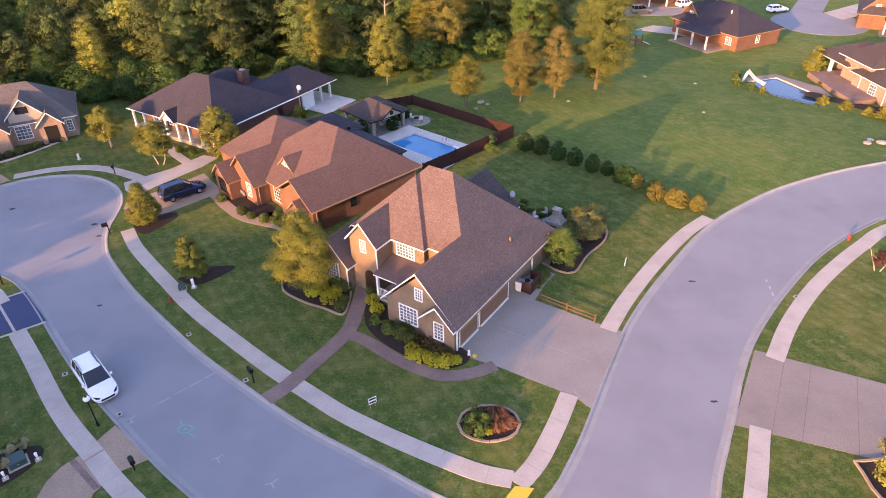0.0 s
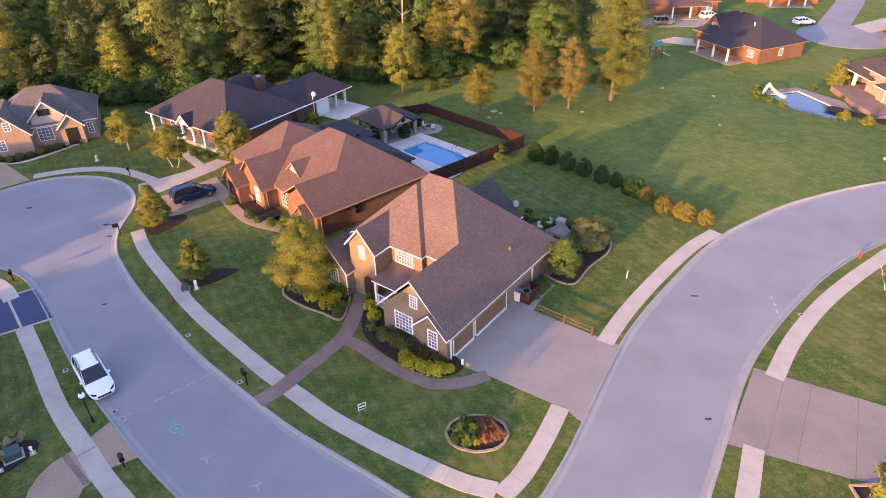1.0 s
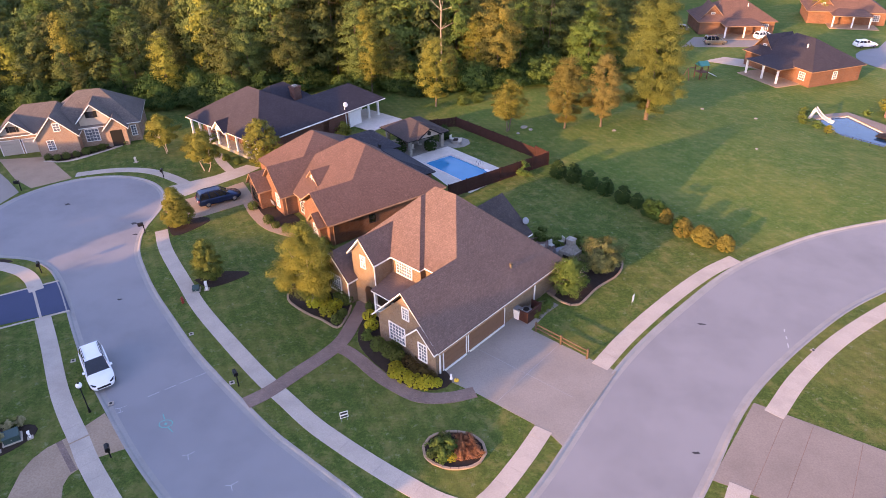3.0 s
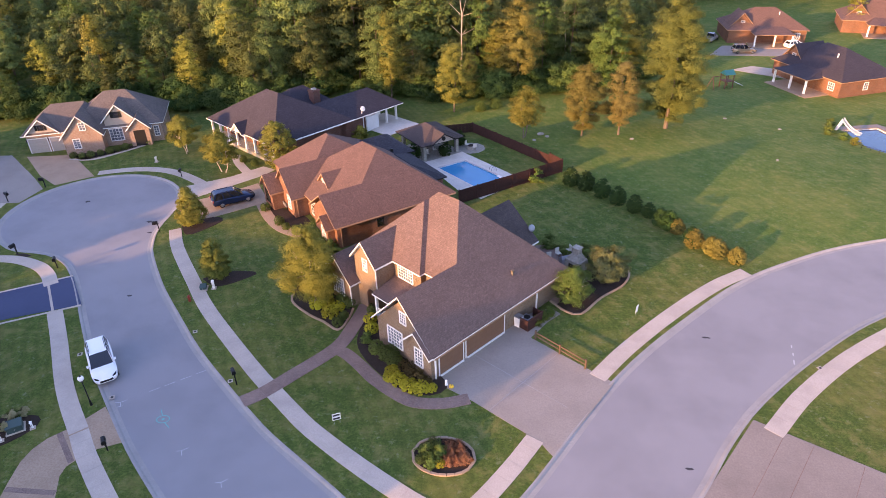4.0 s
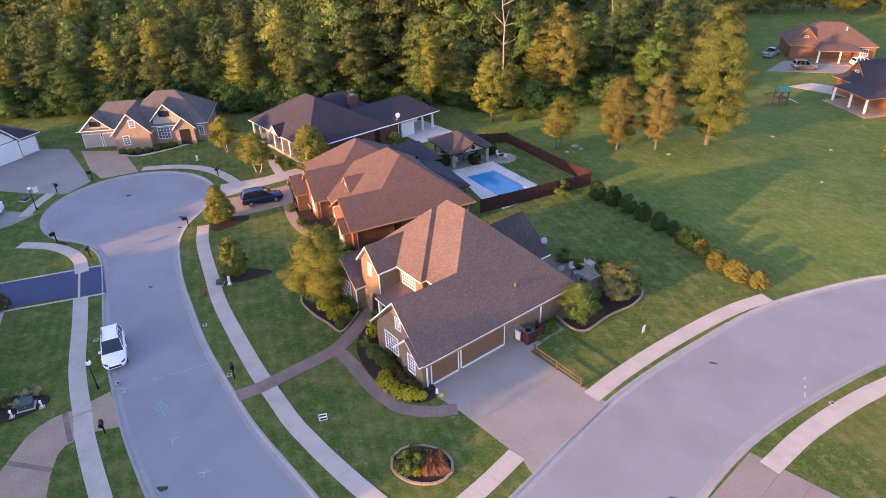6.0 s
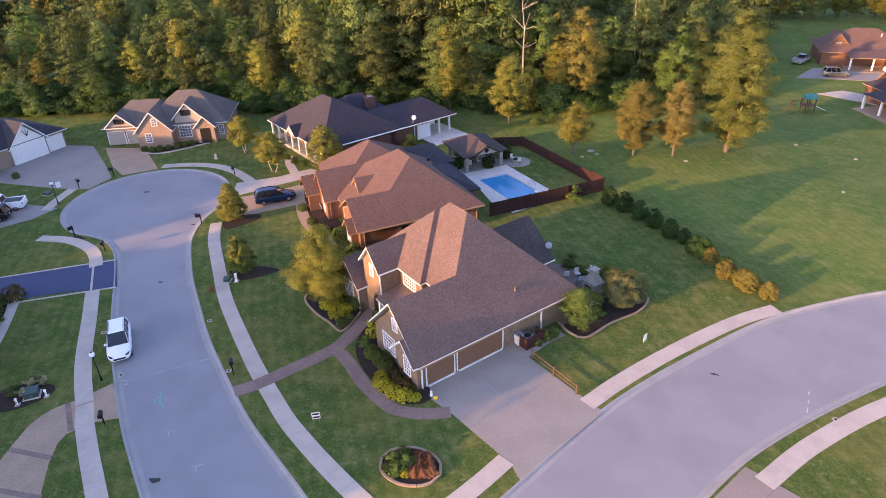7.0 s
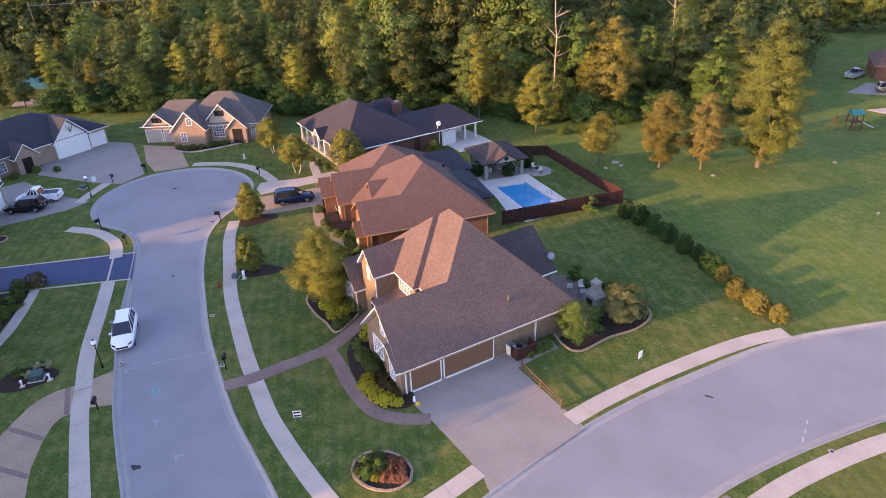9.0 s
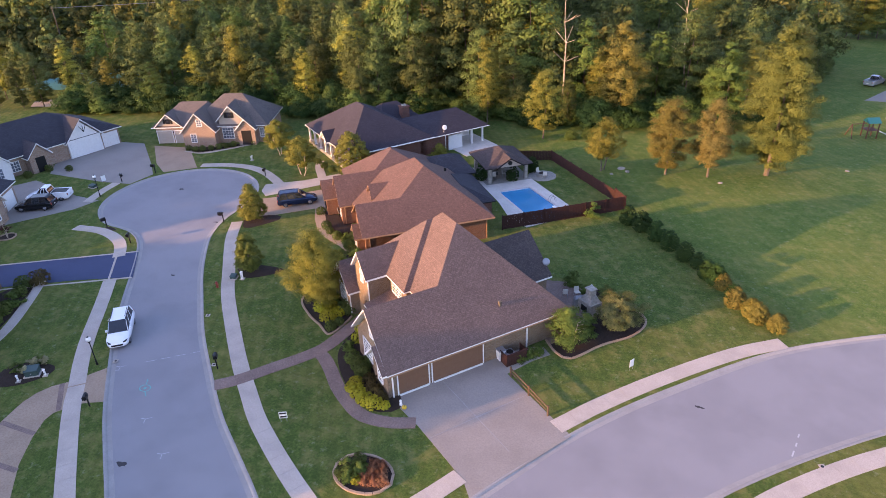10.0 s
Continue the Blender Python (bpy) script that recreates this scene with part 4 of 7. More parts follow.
def house_gables():
    """The brick house with three white-trimmed gables on the turning end; y runs to its garage."""
    h = thing("house", (-50.0, 84.3, 0), 115.5, "mixed brown brick house with grey-brown roof and white-trimmed gables", "house", "houses")
    B, R = M_BRICK["mixed"], M_ROOF["weathered"]
    wall_box(h, 0.4, 9.5, 0.4, 13.0, 0, 2.75, B)
    wall_box(h, 0.9, 9.0, 12.0, 19.0, 0, 2.75, B)
    hip_roof(h, 0, 10.4, 0, 13.6, 2.9, [(5.0, 5.0, 7.0), (5.0, 8.0, 7.0)], R)
    hip_roof(h, 0.4, 9.6, 10.0, 19.5, 2.85, [(4.8, 11.0, 5.9), (4.8, 15.5, 5.9)], R)
    gable_wall(h, "x", 0.7, 4.0, 16.6, 2.0, 2.7, 3.05, 4.75, M_SIDING)
    gable_roof(h, "x", 0.3, 4.4, 16.6, 2.35, 2.95, 5.1, R)
    window(h, 0.7, 16.6, 3.35, 0.8, 0.8, 180, 2, 2, M_DARK, M_DARKGLASS)
    gable_wall(h, "x", -1.5, 4.5, 11.0, 2.6, 0, 2.7, 5.4, B)
    gable_roof(h, "x", -1.85, 5.0, 11.0, 2.95, 2.55, 5.7, R)
    window(h, -1.5, 11.9, 0.8, 1.0, 1.5, 180, 2, 4)
    window(h, -1.5, 10.6, 3.4, 0.9, 1.2, 180, 2, 3)
    gable_wall(h, "x", 0.3, 4.5, 6.0, 2.0, 2.8, 3.9, 5.8, M_SIDING)
    gable_roof(h, "x", -0.1, 5.0, 6.0, 2.4, 3.8, 6.25, R)
    window(h, 0.3, 6.2, 4.2, 0.9, 0.9, 180, 2, 2, M_DARK, M_DARKGLASS)
    window(h, 0.4, 6.8, 0.7, 1.9, 1.9, 180, 4, 4)
    gable_wall(h, "x", -1.0, 3.0, 3.4, 1.4, 0, 2.7, 4.1, B)
    gable_roof(h, "x", -1.35, 3.6, 3.4, 1.75, 2.6, 4.4, R)
    # flat dark panel on the wall imitates the shade of a recessed entry
    on_wall(h, link_mesh("entry_recess", boxes((-0.8, 0.8, -0.02, 0.0, 0, 2.4)), M_DARK), -1.0, 3.4, 0, 180)
    window(h, 0.4, 1.2, 0.8, 0.8, 1.6, 180, 2, 4)
    for x, y, z, tall in ((0.7, 16.6, 3.35, 0.8), (0.3, 6.2, 4.2, 0.9)):
        for o in (-0.62, 0.62):
            part("shutter", boxes((x - 0.05, x, y + o - 0.16, y + o + 0.16, z, z + tall)), M_DARK, h, "dark louvred shutter")
    for y in (13.1, 16.15, 19.0):
        part("wall_lantern", boxes((0.78, 0.9, y - 0.07, y + 0.07, 1.75, 2.1), bev=0.02), M_BLACK, h)
    garage_door(h, 0.9, 17.6, 2.5, 2.1, 180, M_GREIGE)
    garage_door(h, 0.9, 14.7, 2.5, 2.1, 180, M_GREIGE)
    return h


def house_navy():
    """The low house with a navy-dark roof and white garage gables."""
    h = thing("house", (-75.6, 62.0, 0), 172.0, "tan brick house with blue-black roof and white garage gables", "house", "houses")
    B, R = M_BRICK["mixed"], M_ROOF["slate"]
    wall_box(h, 0.5, 12, -13.0, 4.2, 0, 2.7, B)
    wall_box(h, 0.5, 12, 4.0, 9.0, 0, 2.7, B)
    hip_roof(h, 0, 13.0, -13.5, 9.2, 2.85, [(6.0, -5.0, 6.6), (6.0, 3.5, 6.6)], R)
    gable_wall(h, "x", 0.1, 5, -7.0, 2.7, 0, 2.7, 5.4, M_WHITE)
    gable_roof(h, "x", -0.4, 6, -7.0, 3.2, 2.6, 5.9, R)
    garage_door(h, 0.1, -7.0, 4.6, 2.2, 180, M_WHITE)
    garage_door(h, 0.5, -11.4, 2.5, 2.2, 180, M_WHITE)
    gable_wall(h, "x", -1.2, 4, 0.8, 1.5, 0, 2.6, 4.2, B)
    gable_roof(h, "x", -1.6, 4.5, 0.8, 1.9, 2.5, 4.5, R)
    # no recess is built: its shade is a thin dark sheet
    on_wall(h, link_mesh("entry_recess", boxes((-0.7, 0.7, -0.02, 0.0, 0, 2.3)), M_DARK), -1.2, 0.8, 0, 180)
    gable_wall(h, "x", -0.8, 4, 6.8, 1.9, 0, 2.6, 4.6, M_WHITE)
    gable_roof(h, "x", -1.2, 4.5, 6.8, 2.3, 2.5, 4.9, R)
    window(h, -0.8, 6.8, 0.6, 1.5, 1.6, 180, 3, 3)
    window(h, 0.5, 3.8, 0.6, 1.3, 1.6, 180, 3, 3)
    for y, zt in ((-7.0, 5.3), (6.8, 4.3)):
        bm = bmesh.new()
        for s in (-1, 0, 1):
            tube(bm, (-0.45 if y < 0 else -1.25, y, zt - 1.5), (-0.45 if y < 0 else -1.25, y + s * 0.55, zt - 0.5), 0.05, 0.05, 6)
        part("gable_brace", bm, M_DARK, h)
    return h


def house_edge(at, rz, brick, roof, label, deep=11.0, wide=13.0):
    """A simpler house at the edge of the view: walls, hip, a front gable, doors and windows."""
    h = thing("house", at, rz, label, "house", "houses")
    wall_box(h, 0.4, deep, -wide / 2, wide / 2, 0, 2.75, brick)
    hip_roof(h, 0, deep + 0.4, -wide / 2 - 0.4, wide / 2 + 0.4, 2.9, [(deep / 2, -wide / 6, 6.6), (deep / 2, wide / 6, 6.6)], roof)
    gable_wall(h, "x", -0.8, 4, wide * 0.2, 2.4, 0, 2.7, 5.0, brick)
    gable_roof(h, "x", -1.2, 5, wide * 0.2, 2.8, 2.6, 5.3, roof)
    window(h, -0.8, wide * 0.2, 0.8, 1.5, 1.6, 180, 3, 4)
    window(h, 0.4, -wide * 0.15, 0.8, 1.2, 1.5, 180, 2, 3)
    garage_door(h, 0.4, -wide * 0.34, 2.6, 2.1, 180, M_WHITE)
    return h


def house_east_pool():
    """The house with the slide pool, on the east side."""
    z = terrain(64, 100)
    h = thing("house", (65.6, 95.6, z), 5.0, "tan-orange brick house with brown hips, open porch and terrace", "house", "houses")
    B, R = M_BRICK["mixed"], M_ROOF["umber"]
    wall_box(h, 0.5, 14, -6.0, 6.0, 0, 2.8, B)
    hip_roof(h, 0, 14.5, -6.5, 6.5, 2.95, [(6.5, -0.5, 6.6), (8.5, 1.0, 6.6)], R)
    gable_wall(h, "x", 1.2, 9, 6.5, 3.4, 0, 4.4, 4.6, B)
    hip_roof(h, 0.6, 12, 2.4, 11.0, 4.4, [(6, 6.5, 7.6), (8, 6.8, 7.6)], R)
    hip_roof(h, 0.5, 10, 8.0, 17.5, 2.95, [(4.5, 12.0, 5.6), (6.5, 12.5, 5.6)], R)
    wall_box(h, 4.5, 10, 8.0, 17.0, 0, 2.8, B)
    for y in (12.5, 17.0):
        post(h, 0.9, y, 0.05, 2.85, 0.2, M_WHITE)
    part("downspout", boxes((0.38, 0.48, -2.0, -1.9, 0, 2.8)), M_WHITE, h)
    part("downspout", boxes((0.38, 0.48, 4.0, 4.1, 0, 2.8)), M_WHITE, h)
    window(h, 0.5, 1.0, 0.8, 1.6, 1.6, 180, 3, 3)
    return h


def house_far(at, rz, brick, roof, label):
    h = thing("house", at, rz, label, "house", "houses")
    wall_box(h, 0.5, 12, 0.5, 17, 0, 2.8, brick)
    hip_roof(h, 0, 12.5, 0, 17.5, 2.9, [(6, 6.5, 6.8), (6, 11, 6.8)], roof, M_TANTRIM)
    gable_wall(h, "x", 2.0, 8, 14.0, 2.6, 0, 3.2, 6.0, brick)
    gable_roof(h, "x", 1.6, 8, 14.0, 3.0, 3.1, 6.3, roof, M_TANTRIM)
    window(h, 2.0, 14.0, 3.4, 0.9, 1.2, 180, 2, 3)
    hip_roof(h, -3.6, 2.0, 4.0, 12.5, 2.7, [(1.8, 6.0, 3.7), (1.8, 10.5, 3.7)], roof, M_TANTRIM)
    for y in (4.4, 8.0, 12.1):
        post(h, -3.2, y, 0.0, 2.6, 0.15, M_WHITE)
    part("terrace", boxes((-4.6, 0.5, 2.5, 12.8, -0.5, 0.12)), M_PAVE, h)
    window(h, 0.5, 2.5, 0.9, 1.4, 1.4, 180, 3, 3)
    window(h, 6.0, 0.5, 0.9, 1.0, 1.4, -90, 2, 3)
    part("vent_pipe", tube(bmesh.new(), (4.0, 6.0, 5), (4.0, 6.0, 6.1), 0.12, 0.12), M_WHITE, h)
    return h


house_corner()
house_red()
house_porch()
house_gables()
house_navy()
house_edge((-63.1, 47.3, 0), 216.0, M_BRICK["mixed"], M_ROOF["slate"], "house end with blue-black roof and white garage door", 11, 12)
house_edge((-41.2, 32.0, 0), 225.0, M_BRICK["red"], M_ROOF["slate"], "red brick house front with white windows", 11, 14)
house_east_pool()
house_far((54.9, 121.8, terrain(55, 123)), 27.0, M_BRICK["red"], M_ROOF["charcoal"], "far red-orange brick house with a covered rear terrace")

# ---- vegetation ----


def crown_mesh(name, mat, h0, h1, shape, n_clump, n_leaf, leaf, clump_r, seed, droop=0.0, fill=0.35):
    """A crown of leaf clumps between two heights; shape gives its radius from foot (0) to top (1)."""
    rng = np.random.default_rng(seed)
    t = rng.random(n_clump * 4)
    rad = np.array([shape(v) for v in t])
    keep = rng.random(len(t)) < rad / rad.max()
    t, rad = t[keep][:n_clump], rad[keep][:n_clump]
    ang = rng.random(len(t)) * 2 * np.pi
    lump = 1.0 if fill > 0.8 else 1 + 0.18 * np.sin(3 * ang + seed) + 0.12 * np.sin(5 * ang + 9 * t + seed)
    q = rad * lump * np.sqrt(fill + (1 - fill) * rng.random(len(t)))
    cen = np.c_[q * np.cos(ang), q * np.sin(ang), h0 + (h1 - h0) * t - droop * q]
    size = clump_r * rng.uniform(0.6, 1.3, len(t))
    k = max(1, n_leaf // len(t))
    c = np.repeat(cen, k, 0)
    d = rng.normal(size=(len(c), 3))
    d /= np.linalg.norm(d, axis=1)[:, None]
    d[:, 2] = np.where(d[:, 2] < -0.3, -0.3 * d[:, 2], d[:, 2])
    p = c + d * (np.repeat(size, k) * rng.random(len(c)) ** 0.4)[:, None] * [1, 1, 0.75]
    out = np.c_[p[:, :2], 0.25 * (p[:, 2] - (h0 + h1) / 2)]
    out /= np.linalg.norm(out, axis=1)[:, None] + 1e-6
    n = 0.75 * d + 0.85 * out + 0.33 * rng.normal(size=d.shape) + [0, 0, 0.2]
    n /= np.linalg.norm(n, axis=1)[:, None]
    a = np.cross(n, rng.normal(size=n.shape))
    a /= np.linalg.norm(a, axis=1)[:, None]
    b = np.cross(n, a)
    s = (leaf * rng.uniform(0.55, 1.25, len(p)))[:, None]
    # larger leaves deep inside close the crown
    core = rng.choice(len(p), max(8, len(p) // 9), replace=False)
    axis = np.c_[np.zeros((len(core), 2)), p[core, 2]]
    p[core] = axis + (p[core] - axis) * 0.55
    s[core] *= 1.9
    quad = np.stack([p - a * s * 0.5, p + b * s * 0.36 - a * s * 0.05, p + a * s * 0.55, p - b * s * 0.36 + a * s * 0.02], 1).reshape(-1, 3)
    me = bpy.data.meshes.new(name)
    me.from_pydata(quad.tolist(), [], np.arange(len(quad)).reshape(-1, 4).tolist())
    me.materials.append(mat)
    return me


def trunk_mesh(height, r, mat, seed, limbs=7, spread=1.5, stems=1):
    rng, bm = random.Random(seed), bmesh.new()
    for s in range(stems):
        a0 = s * 6.28 / max(stems, 1) + seed
        off = 0.0 if stems == 1 else 0.25
        p, q = Vector((off * math.cos(a0), off * math.sin(a0), -0.1)), r
        for k in range(4):
            nxt = p + Vector((rng.uniform(-0.15, 0.15) + (0.25 * math.cos(a0) if stems > 1 else 0), rng.uniform(-0.15, 0.15) + (0.25 * math.sin(a0) if stems > 1 else 0), height / 4))
            tube(bm, p, nxt, q, q * 0.72, 7)
            if k:
                for j in range(limbs // 3 + 1):
                    an = rng.uniform(0, 6.28)
                    end = p + Vector((spread * math.cos(an), spread * math.sin(an), height * rng.uniform(0.12, 0.28)))
                    tube(bm, p + (nxt - p) * rng.random(), end, q * 0.45, q * 0.1, 5)
            p, q = nxt, q * 0.72
    me = bpy.data.meshes.new("trunk")
    bm.to_mesh(me)
    bm.free()
    me.materials.append(mat)
    return me


def plant(name, crown, trunk, at, label, category, group="", scale=1.0, rz=0.0, wide=1.0):
    z = terrain(at[0], at[1])
    root = thing(name, (at[0], at[1], z), 0, label, category, group)
    root.matrix_world = Matrix.LocRotScale((at[0], at[1], z), Euler((0, 0, radians(rz))), (scale * wide, scale * wide, scale))
    if trunk:
        o = new("trunk", trunk)
        o.parent = root
    o = new("crown", crown)
    o.parent = root
    return root


dome = lambda w: (lambda t: w * max(0.06, 1 - max(0.0, (t - 0.4) / 0.6) ** 2.4) ** 0.5 * (0.8 + 0.2 * min(1, t / 0.4)))
egg = lambda w, p=0.42: (lambda t: w * (math.sin(math.pi * min(1, t ** 0.75 * 0.96 + 0.03)) ** 0.75 if t < 1 else 0.02))
cone = lambda w: (lambda t: w * (0.35 + 0.65 * min(1, t * 6)) * (1 - t) ** 0.8 + 0.04)
tear = lambda w: (lambda t: w * min(1, 0.55 + 2.2 * t) * (1 - max(0, t - 0.22) / 0.8) ** 0.8 + 0.04)
column = lambda w: (lambda t: w * min(1, 0.45 + 2.5 * t) * (1 - max(0, t - 0.55) / 0.5) ** 0.7 + 0.05)

# trees of the front yards
plant("tree", crown_mesh("crown", L_YARD, 1.0, 8.2, egg(2.55), 150, 46000, 0.105, 0.8, 3, 0.1, 0.5), trunk_mesh(5.5, 0.12, M_PALEBARK, 3, 7, 1.5, 3), (-12.9, 47.4), "golden-green multi-stemmed birch in a mulched front bed", "tree", "yard trees")
pear = crown_mesh("crown", L_YARD, 0.35, 4.7, tear(1.55), 190, 24000, 0.11, 0.36, 7, 0.0, 0.82)
pear_trunk = trunk_mesh(3.2, 0.08, M_BARK, 5, 6, 0.6)
plant("tree", pear, pear_trunk, (-32.3, 60.0), "dense conical golden-green pear tree by a drive", "tree", "yard trees", 1.02, 20, 1.08)
plant("tree", crown_mesh("crown", L_PEAR, 0.3, 4.7, tear(1.45), 130, 16000, 0.12, 0.38, 8, 0.0, 0.6), pear_trunk, (-24.0, 50.0), "loose conical green tree in a small mulch ring", "tree", "yard trees", 1.0, 70)
small = crown_mesh("crown", L_YARD, 1.2, 4.6, egg(1.75), 90, 13000, 0.13, 0.5, 12, 0.0, 0.5)
small_trunk = trunk_mesh(3.0, 0.07, M_PALEBARK, 9, 6, 0.9, 2)
plant("tree", small, small_trunk, (-35.8, 74.4), "thin young birch with golden leaves on the lawn", "tree", "yard trees", 1.22, 10)
plant("tree", small, small_trunk, (-44.3, 80.0), "thin young birch with golden leaves before a house", "tree", "yard trees", 1.2, 130)
plant("tree", crown_mesh("crown", L_YARD, 0.3, 5.6, column(1.95), 170, 22000, 0.12, 0.42, 13, 0.0, 0.82), pear_trunk, (-28.6, 76.8), "full rounded yellow-green tree at a porch corner", "tree", "yard trees", 1.15, 45)
plant("tree", crown_mesh("crown", L_PLUM, 0.9, 2.6, egg(1.1), 40, 1500, 0.16, 0.35, 15), small_trunk, (39.3, 48.4), "small dark plum-leaved tree across the street", "tree", "yard trees", 0.8)
plant("tree", crown_mesh("crown", L_GOLD, 0.5, 3.6, egg(1.7), 60, 3500, 0.2, 0.5, 16), small_trunk, (27.6, 25.6), "golden young tree by a flower bed", "tree", "yard trees", 1.0)
plant("tree", crown_mesh("crown", L_PLUM, 0.8, 2.2, egg(0.7), 26, 800, 0.14, 0.3, 17), small_trunk, (-57.6, 44.4), "tiny dark-leaved tree in a round mulch ring", "tree", "yard trees", 0.8)

# trees on the open lawn
amber = crown_mesh("crown", L_AMBER, 1.2, 10.6, egg(2.7), 120, 30000, 0.15, 0.85, 21, 0.0, 0.45)
amber_trunk = trunk_mesh(8.5, 0.17, M_BARK, 22, 8, 1.6)
plant("tree", crown_mesh("crown", L_GOLD, 1.8, 7.6, egg(2.5), 130, 13000, 0.15, 0.72, 20), trunk_mesh(5.5, 0.12, M_BARK, 20, 8, 1.4, 2), (3.1, 91.5), "slender two-stemmed golden tree on the lawn", "tree", "lawn trees")
plant("tree", amber, amber_trunk, (11.3, 93.1), "amber-brown autumn tree on the open lawn", "tree", "lawn trees", 1.0, 0)
plant("tree", crown_mesh("crown", L_RUST, 1.6, 10.6, egg(2.6), 110, 26000, 0.15, 0.82, 25, 0.0, 0.45), amber_trunk, (16.6, 94.2), "russet-brown autumn tree with bare lower stem", "tree", "lawn trees", 1.0, 140)
plant("tree", crown_mesh("crown", L_OLIVE, 1.2, 19.0, column(4.3), 230, 70000, 0.19, 1.25, 23, 0.0, 0.35), trunk_mesh(14, 0.34, M_BARK, 23, 9, 2.2), (23.6, 98.2), "tall full golden-green tree with a pale trunk", "tree", "lawn trees")

# the wood behind the houses
WOOD = [(-160, 62), (-101, 82), (-88, 89), (-66, 94), (-54, 98), (-44, 99), (-33, 107), (-15, 107), (-6, 107), (6, 114), (16, 119), (25, 133), (31, 165), (36, 215), (60, 236), (110, 240), (110, 300), (-60, 290), (-200, 240), (-330, 200)]
kinds, inner = [], []
for i, (mat, shp, w, h) in enumerate(((L_WOODS, egg, 3.3, 14), (L_WOODS, column, 2.9, 16), (L_GOLD, column, 2.3, 15), (L_WOODS, egg, 3.8, 13), (L_AMBER, egg, 2.8, 12), (L_GREEN, column, 3.2, 16), (L_WOODS, column, 2.2, 15), (L_RUST, egg, 2.6, 11))):
    stem = trunk_mesh(h * 0.85, 0.16, M_BARK, 50 + i, 6, 1.4)
    kinds.append((crown_mesh("crown", mat, 0.8, h, shp(w), 100, 13000, 0.23, 1.15, 40 + i, 0.0, 0.5), stem, h))
    inner.append((crown_mesh("crown", mat, 2.5, h, shp(w * 1.2), 80, 6000, 0.36, 1.3, 140 + i, 0.0, 0.5), stem, h))
far_kinds = [(crown_mesh("crown", mat, 1.0, 13, egg(3.6), 46, 1050, 0.9, 1.45, 60 + i, 0.0, 0.5), 13) for i, mat in enumerate((L_WOODS, L_WOODS, L_GOLD, L_AMBER))]
rng = random.Random(11)
done, near_count = [(-9.0, 101.5), (-20.6, 106.0), (0.4, 112.7), (15.6, 118.5), (18.6, 122.5), (8.0, 116.0)], 0
tries = 0
while tries < 9000 and near_count < 235:
    tries += 1
    x, y = rng.uniform(-125, 45), rng.uniform(70, 178)
    if not inside(x, y, WOOD):
        continue
    edge = not inside(x, y - 9, WOOD) or not inside(x + 6, y - 4, WOOD)
    gap = 3.3 if edge else 4.8
    if any((x - a) ** 2 + (y - b) ** 2 < gap * gap for a, b in done):
        continue
    done.append((x, y))
    near_count += 1
    k = rng.choices(range(8), (5, 5, 2.0, 4, 0.7, 4.5, 5, 0.6))[0]
    crown, trunk, h = (kinds if edge else inner)[k]
    tall = 0.78 if x < -58 else (1.35 if -50 < x < -12 else 1.02)
    s = tall * rng.uniform(0.7, 1.2) * ((0.66 if rng.random() < 0.6 else 0.95) if edge else 1.02)
    plant("tree", crown, trunk, (x, y), "tall mixed woodland tree turning gold at the tips", "tree", "woodland trees", s, rng.uniform(0, 360), rng.uniform(0.85, 1.1))


def far_wood():
    """The wood beyond the first rows, as one mass of small crowns."""
    rng = random.Random(5)
    for kind_no in range(4):
        base = far_kinds[kind_no][0]
        co = np.empty(len(base.vertices) * 3)
        base.vertices.foreach_get("co", co)
        co = co.reshape(-1, 3)
        out = []
        n = (120, 120, 60, 40)[kind_no]
        while len(out) < n:
            x, y = rng.uniform(-320, 110), rng.uniform(80, 295)
            if not inside(x, y, WOOD) or (-125 < x < 45 and y < 176):
                continue
            s, a = rng.uniform(0.7, 1.15), rng.uniform(0, 6.28)
            r = np.array([[math.cos(a), math.sin(a), 0], [-math.sin(a), math.cos(a), 0], [0, 0, 1]])
            out.append(co @ r * s + [x, y, terrain(x, y)])
        allv = np.concatenate(out)
        me = bpy.data.meshes.new("far_wood")
        me.from_pydata(allv.tolist(), [], np.arange(len(allv)).reshape(-1, 4).tolist())
        me.materials.append(base.materials[0])
        tagged(new("far_wood", me), "distant mixed wood of green and gold crowns", "woods", kind="stuff")


far_wood()


def filler():
    """Crowns between the nearer trees, too many and too hidden to tell apart."""
    rng, out, seen = random.Random(8), [], list(done)
    base = crown_mesh("crown", L_WOODS, 1.0, 12.5, egg(3.4), 64, 3000, 0.46, 1.3, 77, 0.0, 0.5)
    co = np.empty(len(base.vertices) * 3)
    base.vertices.foreach_get("co", co)
    co = co.reshape(-1, 3)
    for _ in range(6000):
        x, y = rng.uniform(-125, 42), rng.uniform(85, 178)
        if len(out) >= 110 or not inside(x, y - 7, WOOD) or any((x - a) ** 2 + (y - b) ** 2 < 18 for a, b in seen):
            continue
        seen.append((x, y))
        s, a = rng.uniform(0.7, 1.05) * (0.8 if x < -58 else 1.1), rng.uniform(0, 6.28)
        r = np.array([[math.cos(a), math.sin(a), 0], [-math.sin(a), math.cos(a), 0], [0, 0, 1]])
        out.append(co @ r * s + [x, y, terrain(x, y)])
    allv = np.concatenate(out)
    me = bpy.data.meshes.new("wood_canopy")
    me.from_pydata(allv.tolist(), [], np.arange(len(allv)).reshape(-1, 4).tolist())
    me.materials.append(L_WOODS)
    tagged(new("wood_canopy", me), "close canopy of green and gold woodland crowns", "woods", kind="stuff")


filler()
